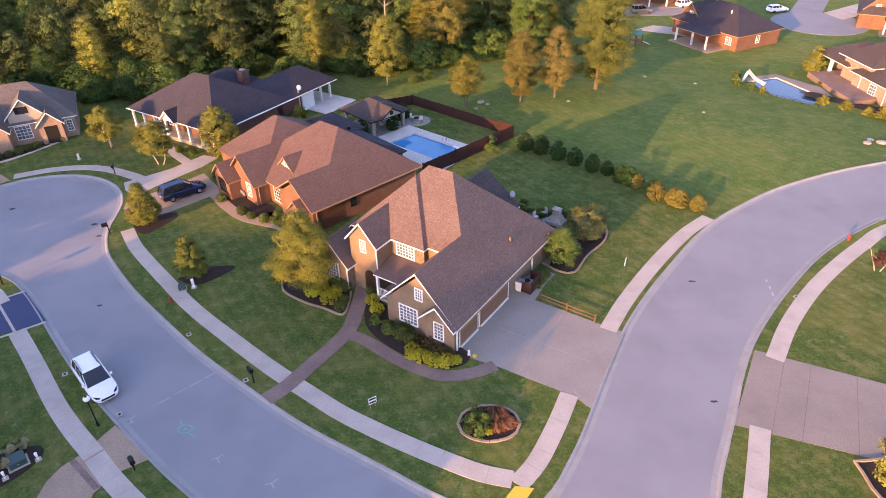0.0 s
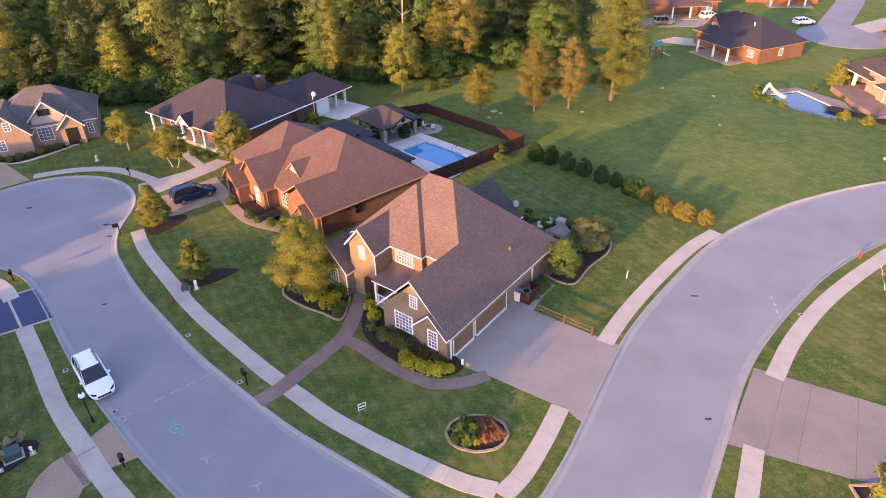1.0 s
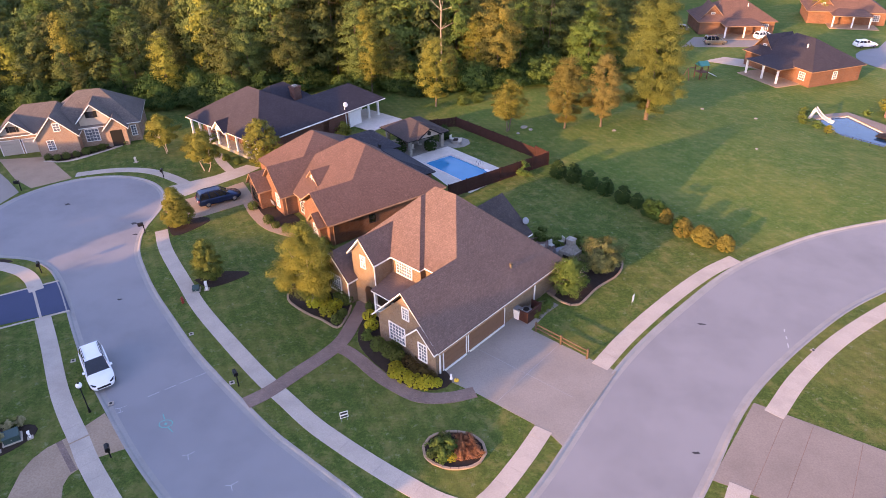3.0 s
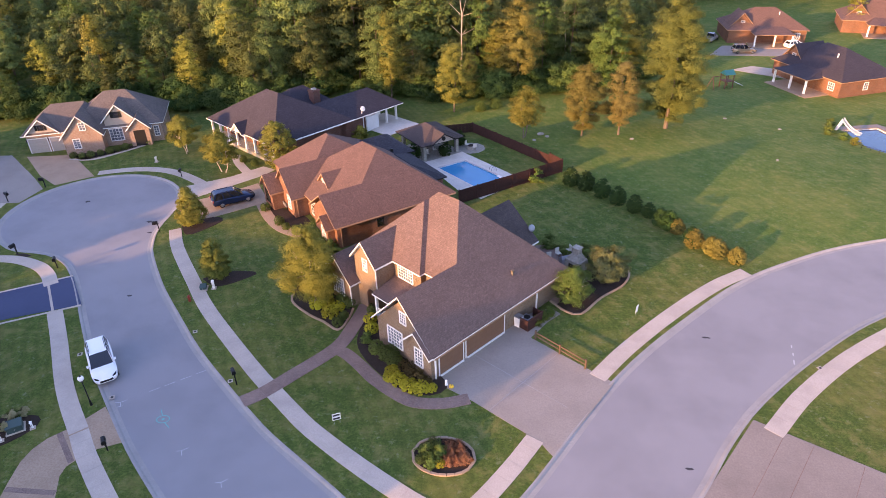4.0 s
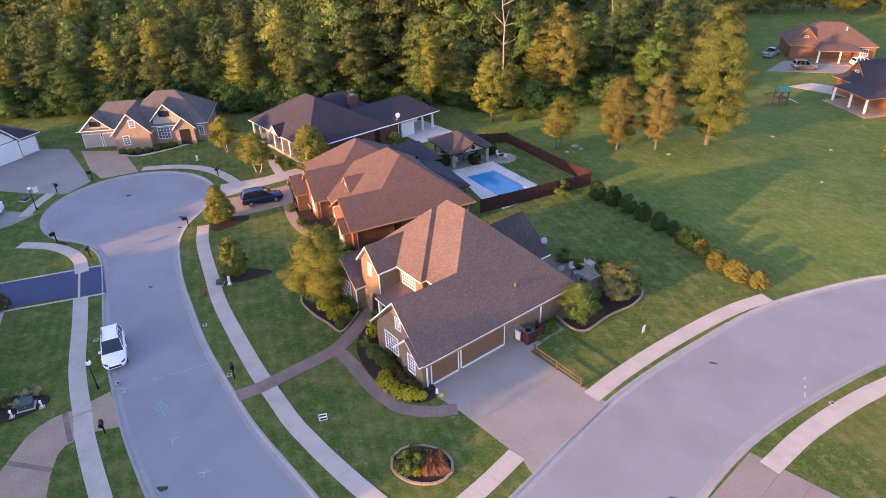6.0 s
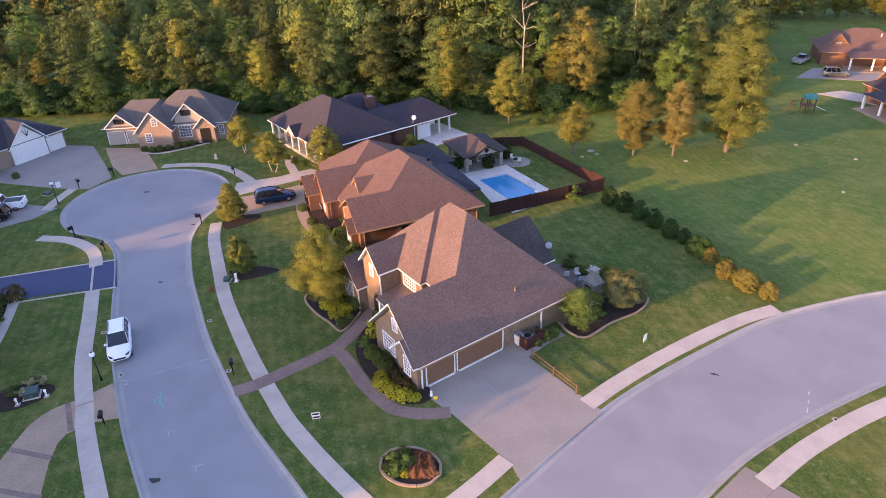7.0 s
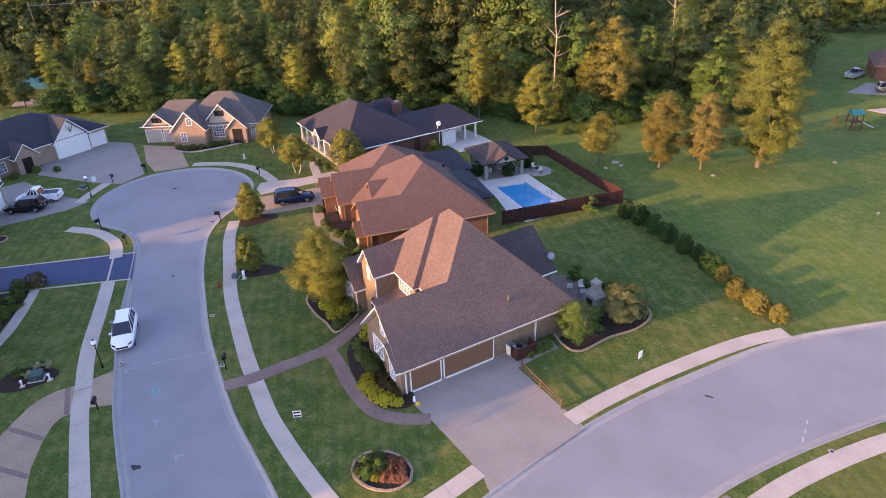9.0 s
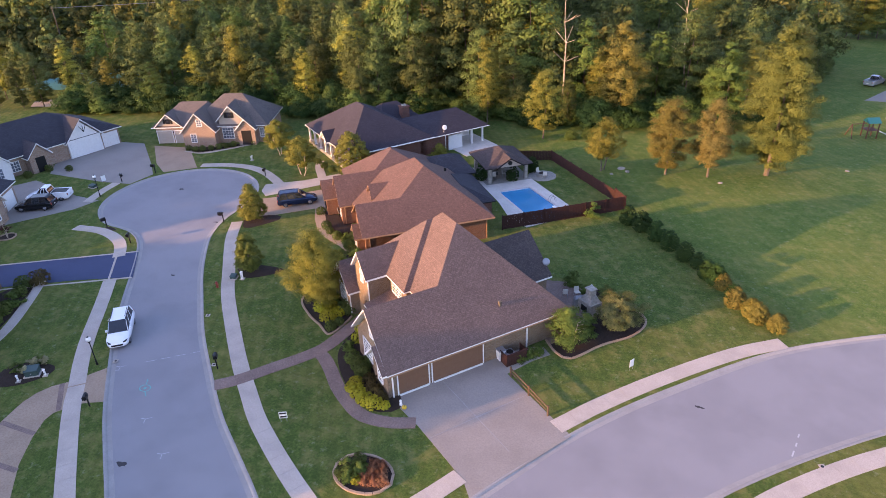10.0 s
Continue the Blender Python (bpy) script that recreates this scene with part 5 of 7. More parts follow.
# trees that stand out at the wood's edge
stem = trunk_mesh(9, 0.16, M_BARK, 95, 6, 1.2)
plant("tree", crown_mesh("crown", L_LEMON, 1.0, 11.2, egg(2.7), 110, 20000, 0.19, 0.85, 96, 0.0, 0.45), stem, (-9.0, 101.5), "rounded golden-yellow tree at the wood's edge", "tree", "woodland trees")
plant("tree", crown_mesh("crown", L_LEMON, 2.0, 14.6, column(1.7), 90, 14000, 0.19, 0.8, 97, 0.0, 0.45), stem, (-20.6, 106.0), "slim bright yellow columnar tree in the wood", "tree", "woodland trees", 1.0, 60)
plant("tree", crown_mesh("crown", L_AMBER, 3.0, 16.4, egg(4.0), 130, 24000, 0.2, 1.1, 98, 0.0, 0.4), stem, (0.4, 112.7), "broad amber-green tree with open crown at the wood's edge", "tree", "woodland trees", 1.0, 200)
plant("tree", crown_mesh("crown", L_GREEN, 1.0, 14.0, egg(3.3), 110, 20000, 0.2, 1.0, 99, 0.0, 0.45), stem, (15.6, 118.5), "full pale-green tree at the wood's edge", "tree", "woodland trees", 1.0, 20)
plant("tree", crown_mesh("crown", L_LEMON, 1.0, 12.6, egg(2.7), 90, 16000, 0.2, 0.95, 100, 0.0, 0.45), stem, (18.6, 122.5), "yellow-green tree at the wood's end", "tree", "woodland trees", 1.0, 120)
for i in range(44):
    t = i / 43
    x, y = 36 + 95 * t + rng.uniform(-1.5, 1.5), 214 + 12 * t + rng.uniform(-4, 6)
    k = rng.choices(range(8), (5, 5, 3, 4, 1, 4, 4, 0.5))[0]
    plant("tree", kinds[k][0], kinds[k][1], (x, y), "tall mixed woodland tree turning gold at the tips", "tree", "woodland trees", rng.uniform(0.85, 1.2), rng.uniform(0, 360))
# undergrowth along the wood's edge
under = [crown_mesh("crown", m_, 0.0, 2.6, egg(1.9), 60, 5200, 0.15, 0.6, 80 + i, 0.0, 0.55) for i, m_ in enumerate((L_DARK, L_DARK, L_GREEN))]
for i in range(120):
    t = rng.random() * 9.99 + 1
    a, b = WOOD[int(t)], WOOD[int(t) + 1]
    f_ = t - int(t)
    x, y = a[0] + (b[0] - a[0]) * f_ + rng.uniform(-2, 2), a[1] + (b[1] - a[1]) * f_ + rng.uniform(-0.8, 6.0)
    plant("bush", under[i % 3], None, (x, y), "dark tangled bush at the wood's edge", "bush", "wood edge bushes", rng.uniform(0.8, 2.0), rng.uniform(0, 360))

# bare pale snag standing over the wood
def snag(at, h, seed):
    r = random.Random(seed)
    bm = bmesh.new()
    p, q = Vector((0, 0, 0)), 0.22
    for k in range(6):
        nx = p + Vector((r.uniform(-0.4, 0.4), r.uniform(-0.4, 0.4), h / 6))
        tube(bm, p, nx, q, q * 0.78, 7)
        if k > 1:
            for j in range(3):
                an = r.uniform(0, 6.28)
                tube(bm, nx, nx + Vector((2.4 * math.cos(an), 2.4 * math.sin(an), r.uniform(0.8, 2.4))), q * 0.4, 0.03, 5)
        p, q = nx, q * 0.78
    o = link_mesh("dead_tree", bm, M_PALEBARK, uv=False)
    o.matrix_world = pose(at[0], at[1], terrain(*at))
    tagged(o, "bare pale dead tree standing in the wood", "tree")


snag((-9.5, 113.0), 19, 1)
snag((8.0, 128.0), 20, 4)

# rows of unseen trees, added behind the camera to shade the near ground
for x, y, s in SHADE:
    plant("tree", far_kinds[int(abs(x * 7 + y)) % 2][0], kinds[0][1], (x, y), "broad leafy tree added out of view to cast shade", "tree", "neighbour trees", s, x * 9, 1.6)

# hedge row on the lot line
hedge = crown_mesh("crown", L_DARK, -0.1, 1.75, column(0.68), 150, 9000, 0.075, 0.15, 30, 0.0, 0.85)
hedge_gold = crown_mesh("crown", L_AMBER, -0.1, 1.5, column(0.7), 150, 9000, 0.075, 0.15, 31, 0.0, 0.85)
for x, y, gold, s in ((10.1, 76.3, 0, 1.05), (11.9, 75.1, 0, 1.1), (13.8, 73.4, 0, 1.05), (15.6, 71.7, 0, 1.0), (17.4, 70.0, 0, 0.95), (18.9, 68.9, 0, 0.8), (20.0, 67.0, 0, 0.95), (20.9, 66.3, 0, 1.0), (21.6, 65.6, 1, 0.85), (22.7, 63.6, 0, 0.85), (23.0, 62.9, 1, 1.0), (24.5, 61.7, 1, 0.95), (25.0, 61.1, 1, 1.0), (26.7, 60.2, 1, 0.9)):
    plant("shrub", hedge_gold if gold else hedge, None, (x, y), "gold-tipped round evergreen shrub in a lawn row" if gold else "dark green upright evergreen shrub in a lawn row", "shrub", "hedge row", s * 1.25, x * 37)

# shrubs of the corner house
boxwood = crown_mesh("crown", L_BOX, -0.05, 1.0, dome(0.58), 130, 7000, 0.055, 0.10, 33, 0.0, 0.86)
lime = crown_mesh("crown", L_LIME, -0.05, 0.9, dome(0.72), 110, 6500, 0.065, 0.13, 34, 0.0, 0.82)
loose = crown_mesh("crown", L_GREEN, -0.1, 1.2, egg(0.8), 34, 2600, 0.11, 0.26, 35)
rusty = crown_mesh("crown", L_BRONZE, -0.05, 0.95, dome(0.72), 110, 6000, 0.065, 0.11, 36, 0.0, 0.86)
SHRUBS = [
    (lime, "yellow-lime mounded shrub in mulch", ((-3.2, 38.9, 0.85), (-3.3, 38.3, 0.7), (-2.45, 38.0, 0.95), (-1.5, 37.5, 0.95), (-0.55, 37.4, 0.95), (0.3, 37.6, 0.6), (-6.9, 45.4, 0.85), (-6.4, 44.1, 0.85), (-12.4, 46.9, 1.1), (-11.7, 47.2, 1.1), (-10.8, 45.7, 1.1), (-10.4, 46.6, 0.95))),
    (rusty, "bronze-leaved rounded shrub by a brick wall", ((-2.15, 39.5, 1.0), (-1.2, 38.55, 1.0), (-0.3, 38.2, 0.7))),
    (boxwood, "clipped dark boxwood ball in mulch", ((-5.2, 41.4, 1.1), (-4.2, 40.8, 1.15), (-3.35, 40.1, 1.1), (-3.65, 41.5, 1.0), (-7.0, 46.7, 0.95), (-9.5, 47.4, 1.0), (-10.2, 47.7, 1.15), (-9.65, 44.5, 0.9), (-9.4, 45.5, 0.75))),
    (loose, "loose green shrub in a mulched bed", ((-6.4, 42.7, 0.75), (-12.4, 48.6, 1.1), (-16.0, 49.0, 1.0), (7.7, 47.2, 0.75), (8.25, 48.0, 0.8), (8.8, 48.7, 0.75), (9.8, 59.6, 0.9), (8.2, 60.8, 1.2), (11.8, 59.8, 1.0))),
]
for crown, label, places in SHRUBS:
    for x, y, s in places:
        plant("shrub", crown, None, (x, y), label, "shrub", "foundation shrubs", s, x * 53 + y * 17)
plant("tree", crown_mesh("crown", L_GREEN, 0.2, 3.8, egg(1.75), 120, 11000, 0.12, 0.48, 37), small_trunk, (10.7, 51.0), "bright green bushy young tree in a curved bed", "tree", "yard trees", 1.0)
plant("tree", crown_mesh("crown", L_MYRTLE, 0.1, 3.5, egg(2.1), 110, 17000, 0.11, 0.5, 38, 0.0, 0.5), trunk_mesh(2.6, 0.06, M_BARK, 39, 8, 1.2, 4), (14.0, 55.6), "spreading pale-flowered crape myrtle in a curved bed", "tree", "yard trees", 1.0)
for x, y, s in ((11.6, 53.6, 1.5), (12.2, 57.8, 1.4), (9.6, 53.2, 1.2)):
    plant("shrub", loose, None, (x, y), "loose green shrub in a mulched bed", "shrub", "foundation shrubs", s, x * 31)

terrace_ball = crown_mesh("crown", L_YARD, -0.1, 1.0, egg(0.62), 60, 3000, 0.08, 0.2, 44)
# shrubs of the other houses
for x, y, s, c in ((-60.0, 76.3, 0.9, 0), (-58.8, 76.5, 0.8, 0), (-57.8, 77.1, 0.9, 0), (-56.8, 77.9, 0.8, 0), (-55.9, 78.7, 0.9, 0), (-55.1, 79.6, 0.8, 0), (-54.4, 80.4, 0.9, 0), (-52.0, 82.6, 0.8, 0), (-36.4, 79.0, 0.9, 0), (-34.6, 78.0, 0.9, 0), (-39.4, 81.0, 0.9, 0), (-41.6, 82.4, 1.0, 0), (-32.6, 77.2, 0.9, 0), (-25.4, 64.6, 1.0, 0), (-22.4, 61.6, 1.0, 0), (-21.2, 60.6, 0.8, 0), (-19.6, 59.8, 1.0, 0), (-18.2, 59.6, 0.9, 1), (-17.0, 58.4, 1.1, 0), (-15.6, 57.2, 1.2, 0), (-14.4, 56.2, 1.3, 1), (-15.2, 54.6, 1.2, 1), (-16.2, 55.6, 1.2, 1), (-27.6, 70.6, 1.1, 0), (-44.0, 37.6, 1.4, 0), (-42.8, 36.4, 1.2, 0), (-41.8, 35.0, 1.2, 1), (-41.0, 33.6, 1.3, 0), (-43.4, 39.0, 1.5, 2), (-40.0, 32.0, 1.2, 0), (-37.6, 29.2, 1.1, 2), (-70.8, 62.6, 0.9, 0), (-73.8, 61.4, 1.0, 0), (-74.4, 58.4, 1.0, 0), (-30.6, 29.8, 0.6, 1), (-31.2, 28.4, 0.7, 1)):
    plant("shrub", (boxwood, loose, rusty)[c], None, (x, y), ("clipped dark green shrub at a house front", "loose green shrub at a house front", "reddish shrub at a house front")[c], "shrub", "neighbour shrubs", s, x * 41)
for x, y, s, c in ((57.4, 94.0, 1.5, 0), (59.6, 91.8, 1.5, 0), (61.4, 89.2, 1.3, 0), (62.8, 88.0, 1.7, 0), (64.4, 86.6, 1.7, 0), (48.6, 105.4, 0.9, 1), (48.0, 103.0, 1.0, 1), (49.4, 101.0, 0.9, 1), (50.2, 98.8, 1.1, 0), (49.8, 108.2, 0.9, 1), (59.6, 108.6, 0.8, 1), (61.4, 103.0, 0.7, 1), (69.4, 117.4, 1.6, 1)):
    plant("shrub", (terrace_ball, loose)[c], None, (x, y), "rounded sunlit shrub beside a pool terrace", "shrub", "pool shrubs", s, x * 23)
plant("tree", crown_mesh("crown", L_YARD, 0.2, 5.0, tear(1.9), 110, 7000, 0.15, 0.5, 71), pear_trunk, (63.4, 109.4), "bright yellow-green conifer by a terrace", "tree", "yard trees", 1.0)
for x, y, s in ((-2.6, 104.2, 0.6), (-4.8, 102.6, 0.55)):
    plant("bush", under[2], None, (x, y), "pale green leafy bush by a fence", "bush", "wood edge bushes", s, x)
for x, y in ((-7.2, 83.6), (-11.2, 82.2), (-5.8, 87.6)):
    plant("shrub", hedge, None, (x, y), "dark columnar evergreen beside a pavilion", "shrub", "pavilion evergreens", 1.25, x * 11, 0.9)
plant("shrub", loose, None, (5.8, 77.0), "yellowish shrub by a fence corner", "shrub", "pool shrubs", 1.4)
for x, y, s in ((74.0, 176.0, 0.9), (92.0, 118.0, 0.8)):
    plant("tree", kinds[2][0], kinds[2][1], (x, y), "golden tree among far houses", "tree", "far trees", s * 0.75, x)

# ---- beds and edging ----


def bed(outline, label, z=0.03, edge=None):
    pts = [(p.x, p.y) for p in spline(outline + [outline[0]], 0.6)[:-1]]
    o = tagged(flat("mulch_bed", pts, z, M_MULCH, 0.06), label, "mulch bed", kind="structure")
    if edge:
        line = [Vector(p) for p in pts]
        root = thing("bed_edging", (pts[0][0], pts[0][1], 0), 0, "low tan stone edging round a planted bed", "edging", kind="structure")
        nr = normals(line, True)
        for i in range(len(line)):
            j = (i + 1) % len(line)
            if edge == "all" or (edge[0] <= i / len(line) <= edge[1]):
                a, b = line[i], line[j]
                d = (b - a) * 0.03
                q = [a + d + nr[i] * 0.09, b - d + nr[j] * 0.09, b - d - nr[j] * 0.09, a + d - nr[i] * 0.09]
                flat("edging_stone", [(p.x - pts[0][0], p.y - pts[0][1]) for p in q], 0.13 + random.uniform(-0.01, 0.01), M_PAVE, 0.12, root)
    return o


bed([(2.4 + 2.2 * math.cos(a), 31.3 + 1.65 * math.sin(a)) for a in np.arange(0, 6.28, 0.52)], "round mulch bed with low shrubs", edge="all")
bed([(-7.2, 47.2), (-7.5, 45), (-7.4, 43), (-6.9, 41.6), (-5.7, 40.1), (-4.0, 38.6), (-1.9, 37.2), (0.3, 37.0), (1.4, 38.0), (0.6, 39.4), (-2.2, 42.0), (-5.4, 44.6)], "dark mulch bed along a brick house front")
bed([(-15.6, 49.8), (-15.2, 47.4), (-13.0, 45.6), (-11.0, 44.6), (-9.4, 43.7), (-9.0, 45.2), (-9.2, 47.6), (-11.0, 49.6), (-13.2, 50.8)], "dark mulch bed under a birch", edge=(0.05, 0.62))
bed([(8.8, 50.8), (10.2, 49.4), (11.6, 49.2), (13.4, 52.0), (15.6, 54.6), (16.0, 57.4), (13.2, 59.4), (10.2, 60.6), (8.8, 56.0)], "dark mulch bed round shrubs behind the house", edge=(0.0, 0.55))
bed([(-33.6, 59.6), (-32.0, 57.8), (-30.8, 58.6), (-29.4, 61.4), (-30.4, 62.2), (-32.0, 61.4)], "dark mulch bed under a conical tree")
bed([(-25.6, 49.6), (-23.4, 48.6), (-21.0, 50.6), (-20.8, 51.6), (-24.2, 51.2)], "dark mulch ring under a young tree")
bed([(-26.2, 65.8), (-24.2, 63.4), (-21.2, 61.2), (-18.0, 59.8), (-15.6, 58.2), (-13.0, 56.0), (-14.6, 53.6), (-17.6, 55.8), (-17.0, 58.0), (-21.0, 60.2), (-19.0, 62.4), (-22.0, 64.8)], "dark mulch bed along a red brick front")
bed([(-61.0, 76.6), (-58.0, 75.9), (-55.4, 78.2), (-53.2, 81.4), (-54.4, 81.6), (-57.0, 79.2), (-60.4, 77.6)], "dark mulch bed before a gabled house")
bed([(-32.4, 28.4), (-32.0, 26.6), (-30.4, 26.4), (-28.9, 27.6), (-28.1, 29.3), (-28.7, 30.2), (-30.4, 29.9), (-31.4, 29.5)], "dark mulch bed round a utility box")
tuft = crown_mesh("crown", L_STRAW, 0.0, 0.75, (lambda t: 0.12 + 0.34 * t), 24, 900, 0.13, 0.13, 91)
for x, y, s in ((-29.7, 30.0, 1.0), (-30.3, 29.45, 1.1), (-30.1, 28.4, 0.95)):
    plant("ornamental_grass", tuft, None, (x, y), "pale feathery ornamental grass clump in mulch", "grass clump", "grass clumps", s, x * 44)
bed([(-45.0, 39.8), (-42.0, 36.6), (-39.4, 32.4), (-38.0, 29.0), (-41.0, 28.0), (-45.0, 34.0)], "dark mulch bed along a front walk")
bed([(-57.6 + 1.0 * math.cos(a), 44.4 + 1.0 * math.sin(a)) for a in np.arange(0, 6.28, 0.7)], "round dark mulch ring in the lawn", edge="all")
bed([(-48.6, 51.2), (-47.0, 50.7), (-46.4, 51.1), (-47.6, 51.4)], "small mulch patch at a mailbox")
bed([(26.0, 27.4), (28.8, 27.2), (30.0, 24.0), (26.4, 24.2)], "dark mulch bed across the street", edge="all")
bed([(56.6, 98.4), (60.0, 94.6), (63.6, 90.4), (66.6, 88.2), (67.0, 90.6), (62.0, 95.6), (58.6, 99.6)], "brown mulch strip of a terrace hedge", terrain(60, 96) + 0.12)
for x, y, s, c in ((1.2, 31.2, 0.9, loose), (1.6, 32.1, 0.8, boxwood), (2.3, 30.5, 0.5, lime), (1.7, 30.4, 0.65, loose), (0.9, 30.6, 0.6, boxwood), (2.1, 31.3, 0.75, loose)):
    plant("shrub", c, None, (x, y), "low green shrub in a round bed", "shrub", "round bed shrubs", s, x * 99)
red_cover = crown_mesh("crown", L_RED, -0.1, 0.75, egg(0.75), 40, 2600, 0.085, 0.26, 39)
for x, y in ((2.9, 31.6), (3.3, 31.0), (2.7, 32.2), (3.6, 31.7), (3.9, 31.2), (3.3, 32.3), (2.8, 30.9)):
    plant("shrub", red_cover, None, (x, y), "rust-red low groundcover in a round bed", "shrub", "round bed shrubs", 0.62, x * 57, 1.2)

# ---- pools ----


def pool(outline, zd, water, deck, deck_label, label, rim=None, floor=None):
    z = zd
    root = thing("swimming_pool", (outline[0][0], outline[0][1], z), 0, label, "pool")
    loc = [(x - outline[0][0], y - outline[0][1]) for x, y in outline]
    bm = bmesh.new()
    lo = [bm.verts.new((x, y, -1.4)) for x, y in loc]
    hi = [bm.verts.new((x, y, 0.03)) for x, y in loc]
    bm.faces.new(lo)
    for i in range(len(loc)):
        j = (i + 1) % len(loc)
        bm.faces.new((lo[i], lo[j], hi[j], hi[i]))
    part("basin", bm, M_WHITE, root)
    bm = bmesh.new()
    bm.faces.new([bm.verts.new((x, y, -0.12)) for x, y in loc])
    part("water", bm, water, root)
    cen = Vector((sum(p[0] for p in loc), sum(p[1] for p in loc))) / len(loc)
    for i in range(len(loc)):
        a, b = Vector(loc[i]), Vector(loc[(i + 1) % len(loc)])
        n = ((a + b) / 2 - cen).normalized() * 0.32
        flat("coping", [tuple(a), tuple(b), tuple(b + n), tuple(a + n)], 0.075, rim or M_POOLDECK, 0.1, root)
    v, f = cdt([], [deck, outline])
    bm = bmesh.new()
    bv = [bm.verts.new((p.x, p.y, z + 0.04)) for p in v]
    for t in f:
        c = sum((v[i] for i in t), Vector((0, 0))) / len(t)
        if inside(c.x, c.y, deck) and not inside(c.x, c.y, outline):
            bm.faces.new([bv[i] for i in t])
    tagged(link_mesh("pool_deck", bm, floor or M_POOLDECK), deck_label, "pool deck", kind="structure")
    return root


pl = pool(POOL, 0.0, M_POOL, [(-12.4, 82.6), (-8.6, 87.2), (-5.6, 85.6), (4.4, 76.8), (-0.4, 70.8), (-3.4, 72.6), (-6.0, 76.0)], "pale concrete deck round a swimming pool", "bright blue rectangular in-ground swimming pool")
db = thing("diving_board", (2.3, 75.2, 0.04), 133, "white diving board at the pool's end", "diving board")
part("board", boxes((-0.5, 2.0, -0.22, 0.22, 0.48, 0.54), bev=0.01), M_WHITE, db)
part("stand", boxes((-0.4, 0.0, -0.2, 0.2, 0.0, 0.48)), M_GREY, db)
ladder = thing("pool_ladder", (0.0, 79.0, 0.04), 43, "chrome pool ladder at the water's edge", "ladder")
for s in (-0.25, 0.25):
    bm = bmesh.new()
    for a in range(6):
        p0, p1 = math.pi * a / 6, math.pi * (a + 1) / 6
        tube(bm, (0.4 * math.cos(p0), s, 0.55 * math.sin(p0) + 0.2), (0.4 * math.cos(p1), s, 0.55 * math.sin(p1) + 0.2), 0.03, 0.03, 6)
    tube(bm, (0.4, s, 0.0), (0.4, s, 0.2), 0.03, 0.03, 6)
    part("rail", bm, M_RIM, ladder)
ZE = terrain(55, 104)
pool(POOL_EAST, terrain(50.8, 105.6) - 0.05, M_POOLDARK, [(48.8, 104.6), (50.4, 107.2), (56.8, 109.0), (61.2, 102.0), (60.8, 97.0), (56.0, 92.2), (50.6, 96.6)], "tan paved deck round a many-sided pool", "dark blue many-sided in-ground pool", M_PAVE, M_TANCONC)
tagged(flat("terrace", [(61.8, 108.0), (71.2, 109.0), (67.8, 95.4), (62.2, 94.0), (61.6, 100.0)], ZE + 0.7, M_WALK, 0.9), "red brick terrace beside a pool", "terrace", kind="structure")
sl = thing("water_slide", (50.3, 105.4, terrain(50.3, 105.4) + 0.05), -40, "white curved water slide at the pool's edge", "water slide")
bm = bmesh.new()
prev = None
for i in range(9):
    t = i / 8
    c = Vector((t * 3.2, -0.9 * math.sin(t * 2.4), 1.5 * (1 - t) ** 1.3 + 0.2))
    ring = [bm.verts.new(c + Vector((0, w, hgt))) for w, hgt in ((-0.4, 0.32), (-0.34, 0.0), (0.34, 0.0), (0.4, 0.32))]
    if prev:
        for k in range(3):
            bm.faces.new((prev[k], prev[k + 1], ring[k + 1], ring[k]))
    prev = ring
bmesh.ops.solidify(bm, geom=bm.faces[:], thickness=0.06)
part("chute", bm, M_WHITE, sl)
part("slide_base", hull([(-0.7, -0.35, 0), (-0.7, 0.35, 0), (-0.3, 0.35, 0), (-0.3, -0.35, 0), (-0.1, -0.35, 1.7), (0.3, -0.35, 1.6), (0.3, 0.35, 1.6), (-0.1, 0.35, 1.7)]), M_WHITE, sl)

# ---- fences ----


def plank_fence(a, b, h, red=False):
    a, b = Vector(a), Vector(b)
    d = b - a
    n = int(d.length / 2.44)
    root = thing("fence", (a.x, a.y, 0), math.degrees(math.atan2(d.y, d.x)), "dark red-brown stained board privacy fence", "fence", "pool fence")
    L = d.length
    for k in range(n + 1):
        x = L * k / n
        part("post", boxes((x - 0.06, x + 0.06, -0.06, 0.06, 0, h + 0.1)), M_FENCE, root)
    for k in range(n):
        part("rail", boxes((L * k / n, L * (k + 1) / n, 0.02, 0.06, 0.3, 0.4)), M_FENCE, root)
        part("rail", boxes((L * k / n, L * (k + 1) / n, 0.02, 0.06, h - 0.4, h - 0.3)), M_FENCE, root)
    m_ = int(L / 0.21)
    board = boxes((0.0, L / m_ - 0.015, -0.03, 0.0, 0.05, h))
    me = bpy.data.meshes.new("board")
    board.to_mesh(me)
    board.free()
    me.materials.append(M_FENCE)
    for j in range(m_):
        o = new("board", me)
        o.parent = root
        o.location = (L * j / m_, 0, random.uniform(-0.02, 0.02))
    return root


plank_fence((-12.6, 89.6), (-4.7, 92.8), 1.5)
plank_fence((-4.7, 92.8), (7.2, 81.9), 1.5)
plank_fence((7.2, 81.9), (8.9, 79.9), 1.8)
plank_fence((8.9, 79.9), (-2.8, 69.2), 1.8)
rf = thing("split_rail_fence", (7.8, 45.0, 0), math.degrees(math.atan2(-3.1, 4.2)), "cedar split-rail fence between drive and lawn", "fence")
for x in (0, 2.6, 5.2):
    part("post", tube(bmesh.new(), (x, 0, 0), (x, 0, 1.0), 0.09, 0.085, 7), M_CEDAR, rf)
